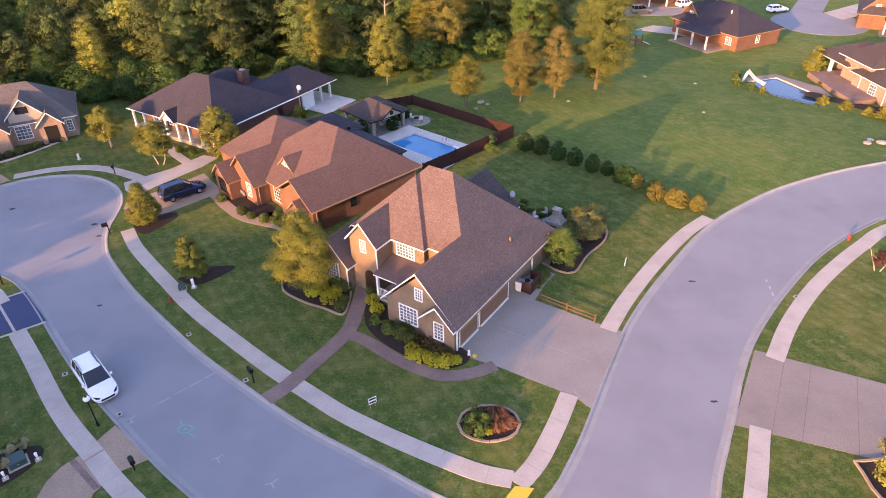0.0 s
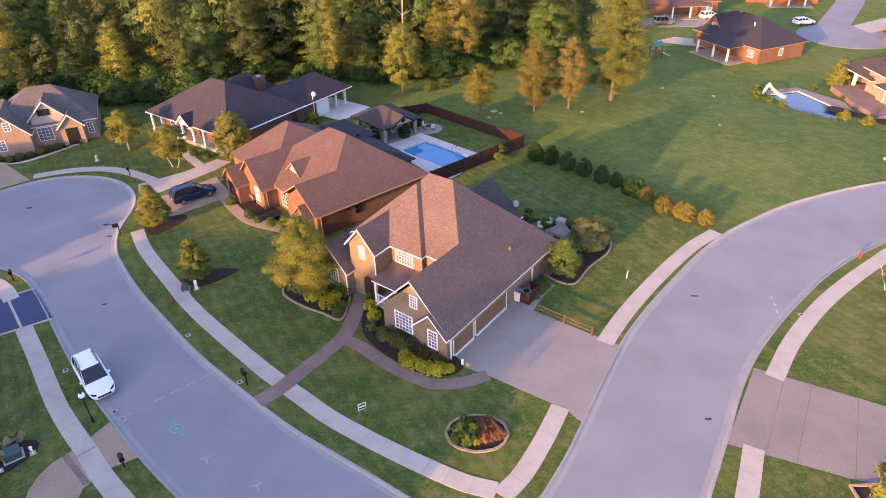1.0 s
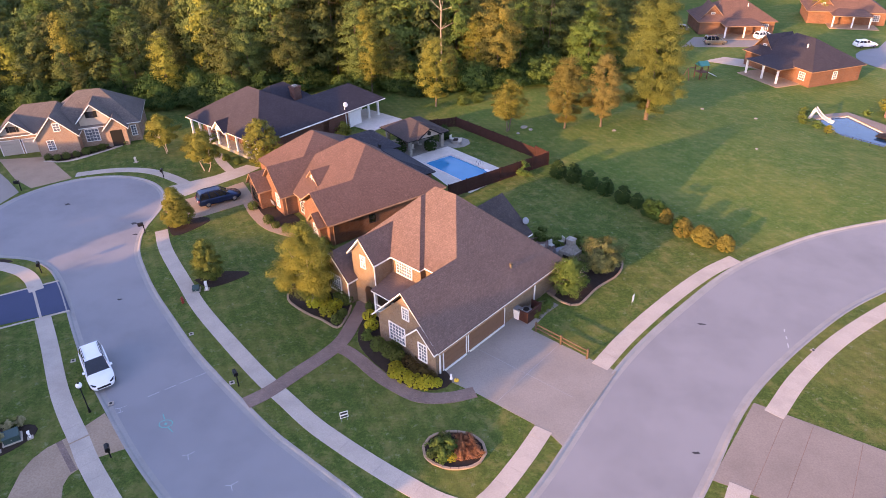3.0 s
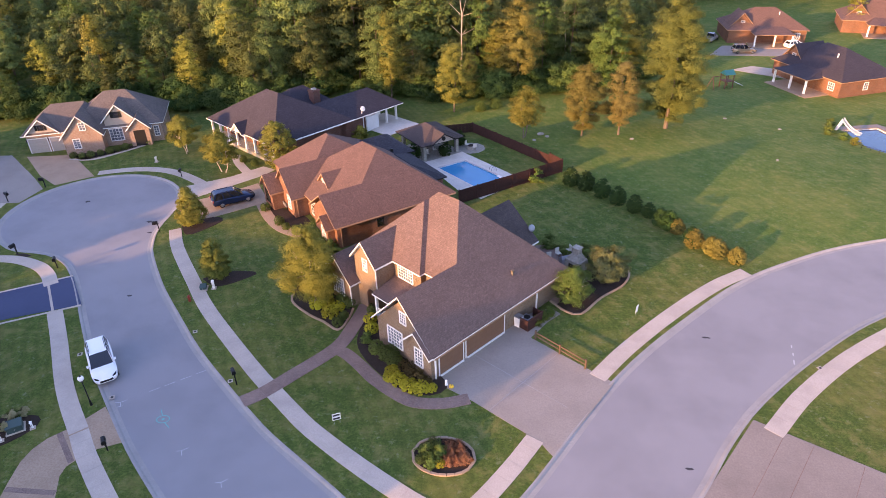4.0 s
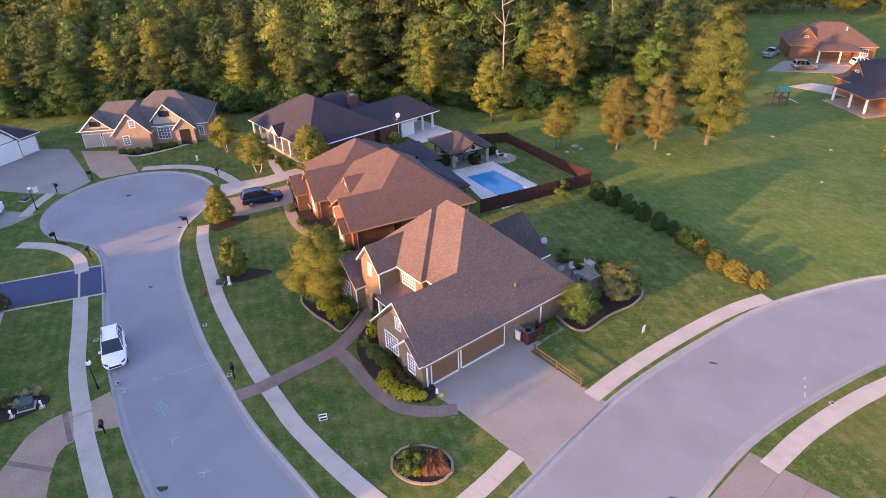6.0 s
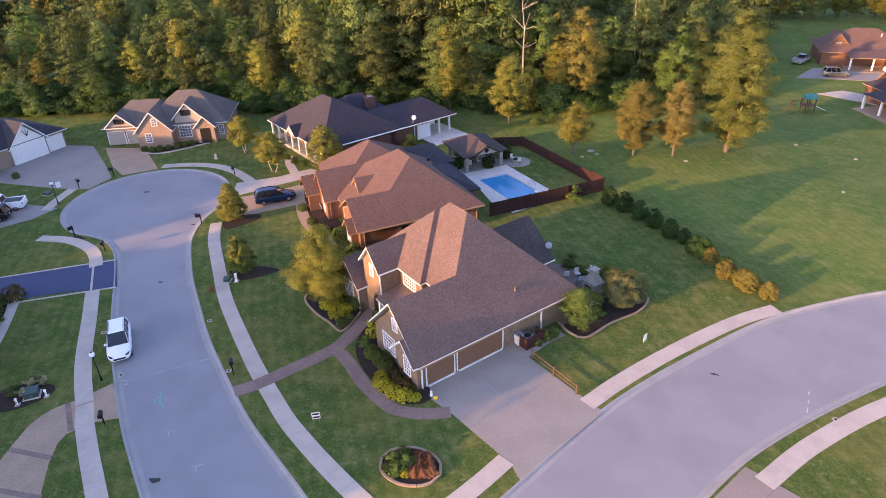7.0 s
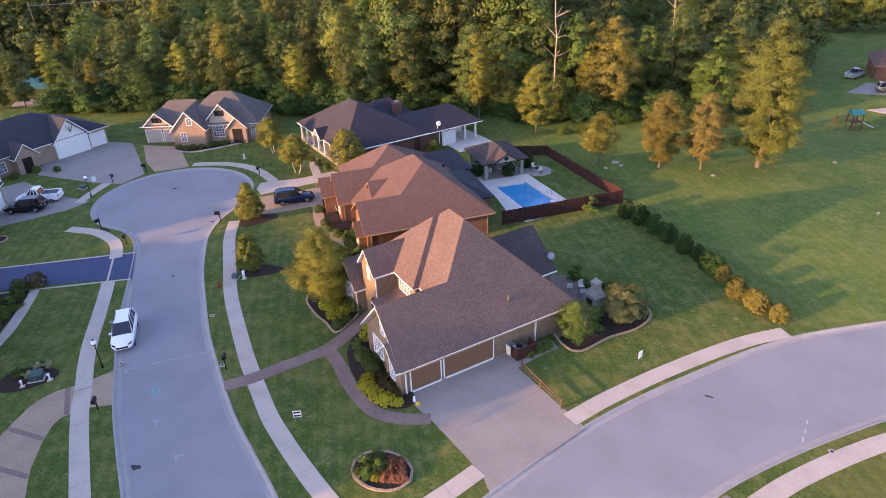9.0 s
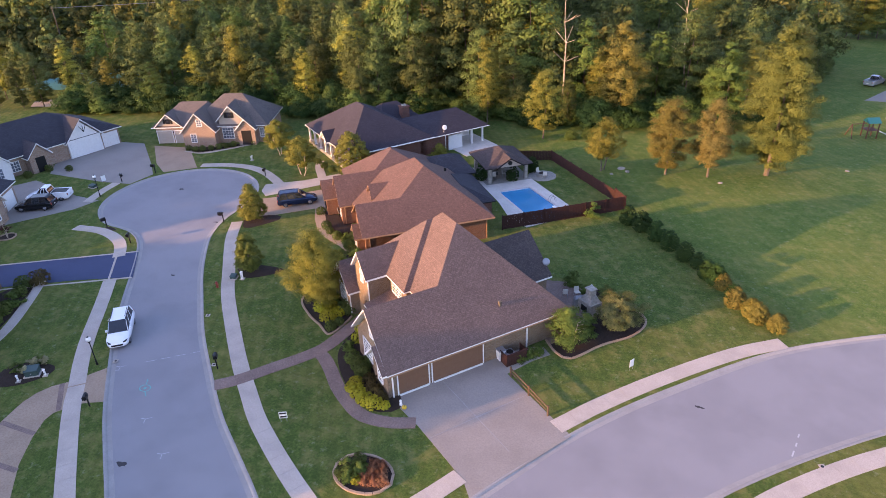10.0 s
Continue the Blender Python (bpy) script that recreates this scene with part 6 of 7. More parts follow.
for x in (0, 2.6):
    for z in (0.42, 0.78):
        part("rail", tube(bmesh.new(), (x - 0.1, 0.02, z), (x + 2.7, -0.02, z + 0.03), 0.06, 0.05, 6), M_CEDAR, rf)
ef = thing("metal_fence", (49.6, 97.8, ZE), -44, "thin black metal pool fence", "fence")
for k in range(8):
    part("post", boxes((k * 1.2 - 0.03, k * 1.2 + 0.03, -0.03, 0.03, 0, 1.2)), M_BLACK, ef)
part("rail", boxes((0, 8.4, -0.02, 0.02, 1.1, 1.15), (0, 8.4, -0.02, 0.02, 0.2, 0.25)), M_BLACK, ef)

# ---- pavilion, hearth, small structures ----
pv = thing("pool_pavilion", (-9.7, 85.3, 0), 43, "open brown-shingled pool pavilion on posts with a white gable", "pavilion")
for x in (-2.6, 2.6):
    for y in (-2.9, 2.9):
        part("post", boxes((x - 0.22, x + 0.22, y - 0.22, y + 0.22, 0, 2.3)), M_STONE, pv)
hip_roof(pv, -3.4, 3.4, -3.7, 3.7, 2.42, [(0, -0.9, 3.85), (0, 0.9, 3.85)], M_ROOF["umber"], M_DARK)
gable_roof(pv, "y", -4.0, 0.0, 0.0, 1.9, 2.47, 3.65, M_ROOF["umber"], M_DARK)
gable_wall(pv, "y", -3.75, -1.0, 0.0, 1.55, 2.4, 2.47, 3.4, M_SIDING)
bm = bmesh.new()
bmesh.ops.create_cone(bm, cap_ends=True, segments=16, radius1=0.3, radius2=0.3, depth=0.08, matrix=pose(0, -3.78, 2.9, 90, 0, 0))
part("gable_vent", bm, M_DARK, pv)
part("floor", boxes((-3.2, 3.2, -3.4, 3.4, 0.0, 0.06)), M_STONE, pv)


def patio_chair():
    c = thing("patio_chair", (-9.6, 82.9, 0.07), 20, "pale metal patio chair under a pavilion", "chair", "patio chairs")
    part("seat", boxes((-0.25, 0.25, -0.25, 0.25, 0.4, 0.46), bev=0.015), M_CREAM, c)
    part("backrest", boxes((-0.25, 0.25, 0.2, 0.26, 0.46, 0.95), bev=0.015), M_CREAM, c)
    for x in (-0.22, 0.22):
        for y in (-0.22, 0.22):
            part("leg", boxes((x - 0.02, x + 0.02, y - 0.02, y + 0.02, 0, 0.4)), M_GREY, c)
    return c


chair = patio_chair()
for x, y, r in ((-8.8, 84.4, 120), (-11.4, 84.8, 250), (-10.4, 86.2, 330), (-14.6, 83.4, 45), (-15.8, 84.4, 160), (-13.6, 81.6, 280), (-4.6, 86.8, 60), (-3.4, 86.0, 200)):
    copy_thing(chair, pose(x, y, 0.07, 0, 0, r))
tb = thing("patio_table", (-9.9, 84.6, 0.07), 10, "round dark patio table under a pavilion", "table")
bm = bmesh.new()
bmesh.ops.create_cone(bm, cap_ends=True, segments=20, radius1=0.6, radius2=0.6, depth=0.05, matrix=Matrix.Translation((0, 0, 0.72)))
part("tabletop", bm, M_STONE, tb)
part("pedestal", tube(bmesh.new(), (0, 0, 0), (0, 0, 0.7), 0.18, 0.06), M_BLACK, tb)
fp = thing("fire_pit", (-4.0, 86.6, 0), 0, "round pale stone fire pit on gravel", "fire pit")
bm = bmesh.new()
bmesh.ops.create_cone(bm, cap_ends=True, segments=16, radius1=0.75, radius2=0.7, depth=0.4, matrix=Matrix.Translation((0, 0, 0.22)))
part("ring", bm, M_STONE, fp)
bm = bmesh.new()
bmesh.ops.create_cone(bm, cap_ends=True, segments=16, radius1=0.5, radius2=0.5, depth=0.02, matrix=Matrix.Translation((0, 0, 0.44)))
part("ash_bed", bm, M_MULCH, fp)
tagged(flat("gravel_pad", [(-4.0 + 2.0 * math.cos(a), 86.6 + 2.0 * math.sin(a)) for a in np.arange(0, 6.28, 0.6)], 0.03, M_STONE, 0.05), "round gravel pad under a fire pit", "gravel", kind="structure")
fl = thing("pool_float", (-2.3, 71.9, 0.05), 20, "white inflatable float lying on a pool deck", "pool float")
for y in (-0.28, 0.0, 0.28):
    part("tube", tube(bmesh.new(), (-0.9, y, 0.13), (0.9, y, 0.13), 0.13, 0.13, 10), M_WHITE, fl)
part("pillow", boxes((0.55, 0.95, -0.4, 0.4, 0.22, 0.36), bev=0.05), M_CREAM, fl)
plant("shrub", terrace_ball, None, (-21.0, 88.6), "large clipped round green shrub by a porch", "shrub", "porch shrubs", 1.9)
sb = thing("garden_bench", (-23.1, 65.4, 0.03), 133, "pale grey metal garden bench in a mulch bed", "bench")
part("seat", boxes((-0.65, 0.65, -0.22, 0.22, 0.4, 0.45), bev=0.01), M_GREY, sb)
part("backrest", boxes((-0.65, 0.65, 0.2, 0.25, 0.45, 0.9), bev=0.01), M_GREY, sb)
for x in (-0.58, 0.58):
    part("leg", boxes((x - 0.03, x + 0.03, -0.2, 0.2, 0.0, 0.4)), M_BLACK, sb)
oh = thing("outdoor_hearth", (11.0, 56.8, 0), 55, "stepped grey fieldstone outdoor fireplace on a patio", "fireplace")
part("hearth_base", boxes((-0.7, 0.7, -0.9, 0.9, 0, 1.2), bev=0.04), M_STONE, oh)
part("hearth_shoulder", hull([(x, y, z) for z, s in ((1.2, 1.0), (1.8, 0.55)) for x in (-0.6 * s, 0.6 * s) for y in (-0.75 * s, 0.75 * s)]), M_STONE, oh)
part("hearth_flue", boxes((-0.32, 0.32, -0.36, 0.36, 1.8, 2.4), (-0.4, 0.4, -0.44, 0.44, 2.4, 2.5), bev=0.02), M_STONE, oh)
part("firebox", boxes((-0.72, -0.69, -0.4, 0.4, 0.2, 0.85)), M_DARK, oh)
tagged(flat("rear_patio", [(7.2, 52.0), (9.4, 50.4), (11.8, 55.2), (12.0, 58.4), (8.0, 61.0), (4.6, 60.2)], 0.04, M_WALK, 0.05), "brown paved patio behind the house", "patio", kind="structure")
gr = thing("grill", (10.0, 57.2, 0.04), 30, "covered grey barbecue grill on a patio", "grill")
part("cover", hull([(-0.7, -0.35, 0), (0.7, -0.35, 0), (0.7, 0.35, 0), (-0.7, 0.35, 0), (-0.6, -0.3, 0.95), (0.6, -0.3, 0.95), (0.5, 0, 1.2), (-0.5, 0, 1.2), (0.6, 0.3, 0.95), (-0.6, 0.3, 0.95)]), M_GREY, gr)
for x, y, r in ((9.2, 58.8, 40), (8.2, 58.2, 200), (10.2, 59.6, 300)):
    copy_thing(chair, pose(x, y, 0.05, 0, 0, r))
px = thing("planter_screen", (6.6, 46.3, 0), 55.2, "dark red-brown slatted wooden screen box beside a garage", "screen")
for k in range(12):
    part("slat", boxes((k * 0.16, k * 0.16 + 0.145, -0.62, -0.58, 0.05, 1.15)), M_FENCE, px)
for x in (-0.04, 1.92):
    part("side_screen", boxes((x, x + 0.04, -0.62, 0.45, 0.05, 1.15)), M_FENCE, px)
part("cap_rail", boxes((-0.08, 2.0, -0.68, -0.54, 1.15, 1.2)), M_FENCE, px)
ac = thing("air_conditioner", (6.9, 47.0, 0), 55.2, "grey metal outdoor air-conditioning unit behind a screen", "air conditioner")
part("cabinet", boxes((-0.4, 0.4, -0.4, 0.4, 0.02, 0.85), bev=0.03), M_GREY, ac)
part("fan_grille", tube(bmesh.new(), (0, 0, 0.85), (0, 0, 0.89), 0.3, 0.28, 16), M_BLACK, ac)
wb = thing("wheelie_bin", (6.2, 46.75, 0.02), 55.2, "white lidded refuse bin against a wall", "bin")
part("bin_body", hull([(-0.25, -0.25, 0), (0.25, -0.25, 0), (0.25, 0.25, 0), (-0.25, 0.25, 0), (-0.31, -0.31, 1.0), (0.31, -0.31, 1.0), (0.31, 0.31, 1.0), (-0.31, 0.31, 1.0)]), M_WHITE, wb)
part("lid", boxes((-0.34, 0.34, -0.34, 0.34, 1.0, 1.07), bev=0.02), M_GREY, wb)
urn = thing("garden_figure", (1.3, 38.35, 0.02), 0, "small white garden ornament by a garage corner", "ornament")
bm = tube(bmesh.new(), (0, 0, 0), (0, 0, 0.32), 0.13, 0.08, 10)
ball(bm, (0, 0, 0.4), 0.11)
part("ornament_body", bm, M_WHITE, urn)
pk = thing("pumpkin", (1.75, 38.1, 0.02), 0, "orange pumpkin by a garage corner", "pumpkin")
bm = bmesh.new()
for k in range(8):
    a = k * math.pi / 4
    ball(bm, (0.09 * math.cos(a), 0.09 * math.sin(a), 0.13), 0.12, 1, (1, 1, 1.05))
part("pumpkin_body", bm, M_YELLOW, pk)
part("stem", tube(bmesh.new(), (0, 0, 0.23), (0.03, 0, 0.34), 0.03, 0.02, 6), M_BARK, pk)

# ---- street furniture ----


def mailbox(at, rz):
    m = thing("mailbox", (at[0], at[1], 0), rz, "black metal mailbox on a decorative post at the kerb", "mailbox", "mailboxes")
    part("post", boxes((-0.05, 0.05, -0.05, 0.05, 0, 1.25), (-0.05, 0.05, -0.5, 0.1, 0.95, 1.03)), M_BLACK, m)
    bm = bmesh.new()
    bmesh.ops.create_cone(bm, cap_ends=True, segments=14, radius1=0.16, radius2=0.16, depth=0.58, matrix=pose(0, -0.25, 1.24, 90, 0, 0))
    box(bm, -0.16, 0.16, -0.54, 0.04, 1.05, 1.24)
    b = part("box", bm, M_BLACK, m)
    part("flag", boxes((0.165, 0.185, -0.3, -0.1, 1.3, 1.42)), M_BLACK, b)
    part("finial", ball(bmesh.new(), (0, 0, 1.32), 0.08, 1), M_BLACK, m)
    return m


for x, y, r in ((-35.4, 58.0, -60), (-15.2, 35.8, -140), (-48.2, 51.2, -10), (-41.9, 49.4, 35), (-57.2, 66.9, -70), (-21.3, 28.0, 40), (-59.0, 62.4, 70), (-40.6, 72.0, 20)):
    mailbox((x, y), r)


def street_lamp(at, h=2.7):
    s = thing("street_lamp", (at[0], at[1], 0), 0, "black post lamp with a white globe in the verge", "street lamp", "street lamps")
    bm = tube(bmesh.new(), (0, 0, 0), (0, 0, 0.5), 0.11, 0.07, 10)
    tube(bm, (0, 0, 0.5), (0, 0, h - 0.3), 0.05, 0.04, 10)
    part("pole", bm, M_BLACK, s)
    part("collar", tube(bmesh.new(), (0, 0, h - 0.34), (0, 0, h - 0.2), 0.09, 0.14, 10), M_BLACK, s)
    part("globe", ball(bmesh.new(), (0, 0, h), 0.23, 3), M_LAMP, s)
    part("cap", tube(bmesh.new(), (0, 0, h + 0.18), (0, 0, h + 0.3), 0.12, 0.03, 10), M_BLACK, s)


street_lamp((-25.4, 31.9))
street_lamp((-57.6, 57.6), 2.9)


def hydrant(at):
    f_ = thing("fire_hydrant", (at[0], at[1], 0), 0, "weathered red fire hydrant in the verge", "hydrant", "hydrants")
    bm = tube(bmesh.new(), (0, 0, 0), (0, 0, 0.55), 0.13, 0.12, 12)
    ball(bm, (0, 0, 0.57), 0.14, 2, (1, 1, 0.8))
    part("barrel", bm, M_RED, f_)
    part("outlet", tube(bmesh.new(), (-0.22, 0, 0.42), (0.22, 0, 0.42), 0.06, 0.06, 8), M_RED, f_)
    part("bonnet_nut", boxes((-0.03, 0.03, -0.03, 0.03, 0.66, 0.74)), M_RED, f_)


hydrant((-24.9, 45.9))
hydrant((39.4, 53.6))


def yard_sign(at, rz, w, h, dark):
    s = thing("yard_sign", (at[0], at[1], 0), rz, "small white yard sign with dark lettering bars on wire legs" if dark else "plain white yard sign on wire legs in the lawn", "sign", "yard signs")
    for x in (-w * 0.35, w * 0.35):
        part("leg", tube(bmesh.new(), (x, 0, 0), (x, 0, 0.4), 0.012, 0.012, 6), M_GREY, s)
    p = part("panel", boxes((-w / 2, w / 2, -0.012, 0.012, 0.35, 0.35 + h)), M_WHITE, s)
    if dark:
        for z0, z1 in ((0.12, 0.38), (0.62, 0.88)):
            part("lettering_bar", boxes((-w * 0.42, w * 0.42, -0.018, -0.012, 0.35 + h * z0, 0.35 + h * z1)), M_BLACK, p)
            part("lettering_bar", boxes((-w * 0.42, w * 0.42, 0.012, 0.018, 0.35 + h * z0, 0.35 + h * z1)), M_BLACK, p)


yard_sign((-5.9, 33.1), 30, 0.62, 0.62, True)
yard_sign((16.4, 49.8), 62, 0.5, 0.7, False)
yard_sign((-61.2, 61.2), 60, 0.6, 0.8, False)


def utility_box(at, rz, w, d, h, mat, label):
    u = thing("utility_box", (at[0], at[1], 0), rz, label, "utility box", "utility boxes")
    b = part("cabinet", boxes((-w / 2, w / 2, -d / 2, d / 2, 0.05, h), bev=0.03), mat, u)
    part("hood", hull([(-w / 2 - 0.03, -d / 2 - 0.04, h), (w / 2 + 0.03, -d / 2 - 0.04, h), (w / 2 + 0.03, d / 2 + 0.03, h), (-w / 2 - 0.03, d / 2 + 0.03, h), (-w / 2, d / 2, h + 0.1), (w / 2, d / 2, h + 0.1)]), mat, u)
    part("pad", boxes((-w / 2 - 0.12, w / 2 + 0.12, -d / 2 - 0.12, d / 2 + 0.12, 0.02, 0.09)), M_CONC, u)
    part("latch", boxes((-0.04, 0.04, -d / 2 - 0.03, -d / 2, h * 0.5, h * 0.62)), M_GREY, u)


utility_box((-29.4, 28.7), 40, 1.05, 0.85, 0.6, M_GREENBOX, "dull green transformer box in a mulch bed")
utility_box((-28.2, 29.0), 40, 0.14, 0.14, 0.6, M_WHITE, "slim pale cable pedestal in a mulch bed")
utility_box((-29.6, 27.5), 40, 0.13, 0.13, 0.6, M_WHITE, "slim pale cable pedestal in a mulch bed")
utility_box((-23.6, 48.2), 20, 0.22, 0.22, 0.85, M_WHITE, "slim pale cable pedestal beside a young tree")
utility_box((-24.6, 48.0), 20, 0.6, 0.6, 0.35, M_GREENBOX, "low dark green utility vault lid on the lawn")
utility_box((-61.4, 59.4), 0, 0.9, 0.6, 0.4, M_GREENBOX, "low green utility cabinet on a lawn")
utility_box((-47.0, 76.4), 0, 0.25, 0.25, 0.7, M_CREAM, "small pale lawn figure before a house")
for x, y in ((-22.0, 41.6), (-15.9, 36.1), (-24.3, 32.9), (-30.3, 37.2), (30.2, 44.8)):
    c = thing("valve_cover", (x, y, 0.0), 30, "small square pale utility cover in the verge", "utility cover", "utility covers")
    part("frame", boxes((-0.2, 0.2, -0.2, 0.2, 0.0, 0.03)), M_CONC, c)
    part("lid", tube(bmesh.new(), (0, 0, 0.03), (0, 0, 0.045), 0.11, 0.11, 12), M_BLACK, c)
tagged(flat("ramp_tiles", [(3.0, 25.2), (4.2, 25.0), (4.9, 25.9), (3.7, 26.1)], 0.05, M_YELLOW, 0.05), "yellow tactile paving at a kerb ramp", "tactile paving", kind="structure")
# rocks on the lawn
for x, y, s in ((5.4, 93.0, 0.7), (6.4, 92.2, 0.5), (54.5, 77.2, 0.8), (56.5, 77.4, 0.9), (55.6, 78.4, 0.6), (4.6, 90.6, 0.4), (41.0, 103.0, 0.4), (33.6, 106.2, 0.4), (37.0, 88.0, 0.35), (18.4, 92.6, 0.4)):
    bm = ball(bmesh.new(), (0, 0, 0.15 * s), 0.6 * s, 2, (1.3, 1.0, 0.5))
    for v_ in bm.verts:
        v_.co *= 1 + 0.25 * noise.noise(v_.co * 2.2 + Vector((x, y, 0)))
    o = link_mesh("boulder", bm, M_STONE, uv=False)
    o.matrix_world = pose(x, y, terrain(x, y), 0, 0, x * 70)
    tagged(o, "weathered pale boulder in the grass", "rock", "boulders")


# paint and stains on the street
def mark(pts, width, mat, label, name="road_marking"):
    bm = bmesh.new()
    for a, b in zip(pts, pts[1:]):
        a, b = Vector(a), Vector(b)
        n = Vector((a.y - b.y, b.x - a.x)).normalized() * width / 2
        bm.faces.new([bm.verts.new((p.x, p.y, -0.104)) for p in (a + n, b + n, b - n, a - n)])
    tagged(link_mesh(name, bm, mat), label, "road marking", "survey marks", kind="structure")


mark([(-19.1 + 0.5 * math.cos(a), 31.5 + 0.38 * math.sin(a)) for a in np.arange(0, 6.6, 0.5)], 0.07, M_CHALKG, "green sprayed survey ring on the asphalt")
mark([(-19.8, 32.4), (-19.4, 31.9)], 0.07, M_CHALKG, "green sprayed survey tick on the asphalt")
mark([(-18.8, 31.2), (-18.2, 30.8)], 0.07, M_CHALKG, "green sprayed survey tick on the asphalt")
for x, y in ((-16.1, 28.9), (-12.0, 26.8), (-23.4, 32.6)):
    mark([(x - 0.4, y - 0.1), (x, y), (x + 0.35, y + 0.35)], 0.045, M_CHALK, "white sprayed survey tick on the asphalt")
    mark([(x, y), (x + 0.25, y - 0.4)], 0.045, M_CHALK, "white sprayed survey tick on the asphalt")
for k in range(5):
    a, b = Vector((-21.9, 34.0)), Vector((-17.4, 38.2))
    p = a + (b - a) * (k / 5)
    mark([tuple(p), tuple(p + (b - a) * 0.15)], 0.05, M_CHALK, "thin white sprayed dash across the asphalt")
mark([(-19.2, 31.5), (-19.0, 31.5)], 0.2, M_CHALKG, "green sprayed survey dot on the asphalt")
for a, b in (((28.8, 47.6), (28.7, 47.2)), ((28.65, 46.6), (28.6, 46.2)), ((28.5, 45.7), (28.4, 45.1))):
    mark([a, b], 0.1, M_CHALK, "white sprayed dash on the asphalt")
for x, y in ((-23.8, 31.8), (-25.9, 45.0)):
    mark([(x + 0.28 * math.cos(a), y + 0.28 * math.sin(a)) for a in np.arange(0, 6.6, 0.6)], 0.05, M_CHALK, "white sprayed survey ring on the asphalt")
    mark([(x + 0.3, y + 0.2), (x + 0.8, y + 0.5)], 0.05, M_CHALK, "white sprayed survey tick on the asphalt")
for x, y, s in ((-13.9, 24.9, 0.5), (-38.0, 60.2, 0.5), (-36.6, 57.8, 0.4), (18.9, 33.0, 0.3), (22.0, 47.6, 0.35), (-49.0, 64.0, 0.5), (-31.4, 46.0, 0.3)):
    r = random.Random(x)
    pts = [(x + s * r.uniform(0.4, 1.2) * math.cos(a), y + s * 0.5 * r.uniform(0.4, 1.2) * math.sin(a)) for a in np.arange(0, 6.2, 0.5)]
    bm = bmesh.new()
    bm.faces.new([bm.verts.new((p[0], p[1], -0.105)) for p in pts])
    tagged(link_mesh("oil_stain", bm, M_PATCH), "dark oil stain on the asphalt", "stain", "stains", kind="structure")

# ---- vehicles ----


def loft(stations, n_side=5):
    """A body from cross-sections: x, half width at floor, at belt, at top, floor, belt, top."""
    bm, rows = bmesh.new(), []
    for x, wf, wb, wt, zf, zb, zt in stations:
        half = [(wf * 0.9, zf), (wf, zf + 0.12), (wb, (zf + zb) / 2 + 0.05), (wb * 0.985, zb), (wt, zt - 0.06), (wt * 0.86, zt)]
        rows.append([bm.verts.new((x, y, z)) for y, z in half] + [bm.verts.new((x, -y, z)) for y, z in half[::-1]])
    for a, b in zip(rows, rows[1:]):
        for i in range(len(a)):
            j = (i + 1) % len(a)
            bm.faces.new((a[i], a[j], b[j], b[i]))
    bm.faces.new(rows[0])
    bm.faces.new(rows[-1][::-1])
    return bm


def wheel(car, x, y, r):
    bm = bmesh.new()
    bmesh.ops.create_cone(bm, cap_ends=True, segments=20, radius1=r, radius2=r, depth=0.22, matrix=pose(x, y, r, 90, 0, 0))
    bmesh.ops.bevel(bm, geom=[e for e in bm.edges if e.calc_face_angle(0) > 1.0], offset=0.03, segments=2, affect="EDGES")
    w = part("wheel", bm, M_TYRE, car, "black rubber tyre")
    bm = bmesh.new()
    s = 1 if y > 0 else -1
    bmesh.ops.create_cone(bm, cap_ends=True, segments=18, radius1=r * 0.66, radius2=r * 0.6, depth=0.02, matrix=pose(x, y + s * 0.115, r, -90 * s, 0, 0))
    part("rim", bm, M_RIM, w)


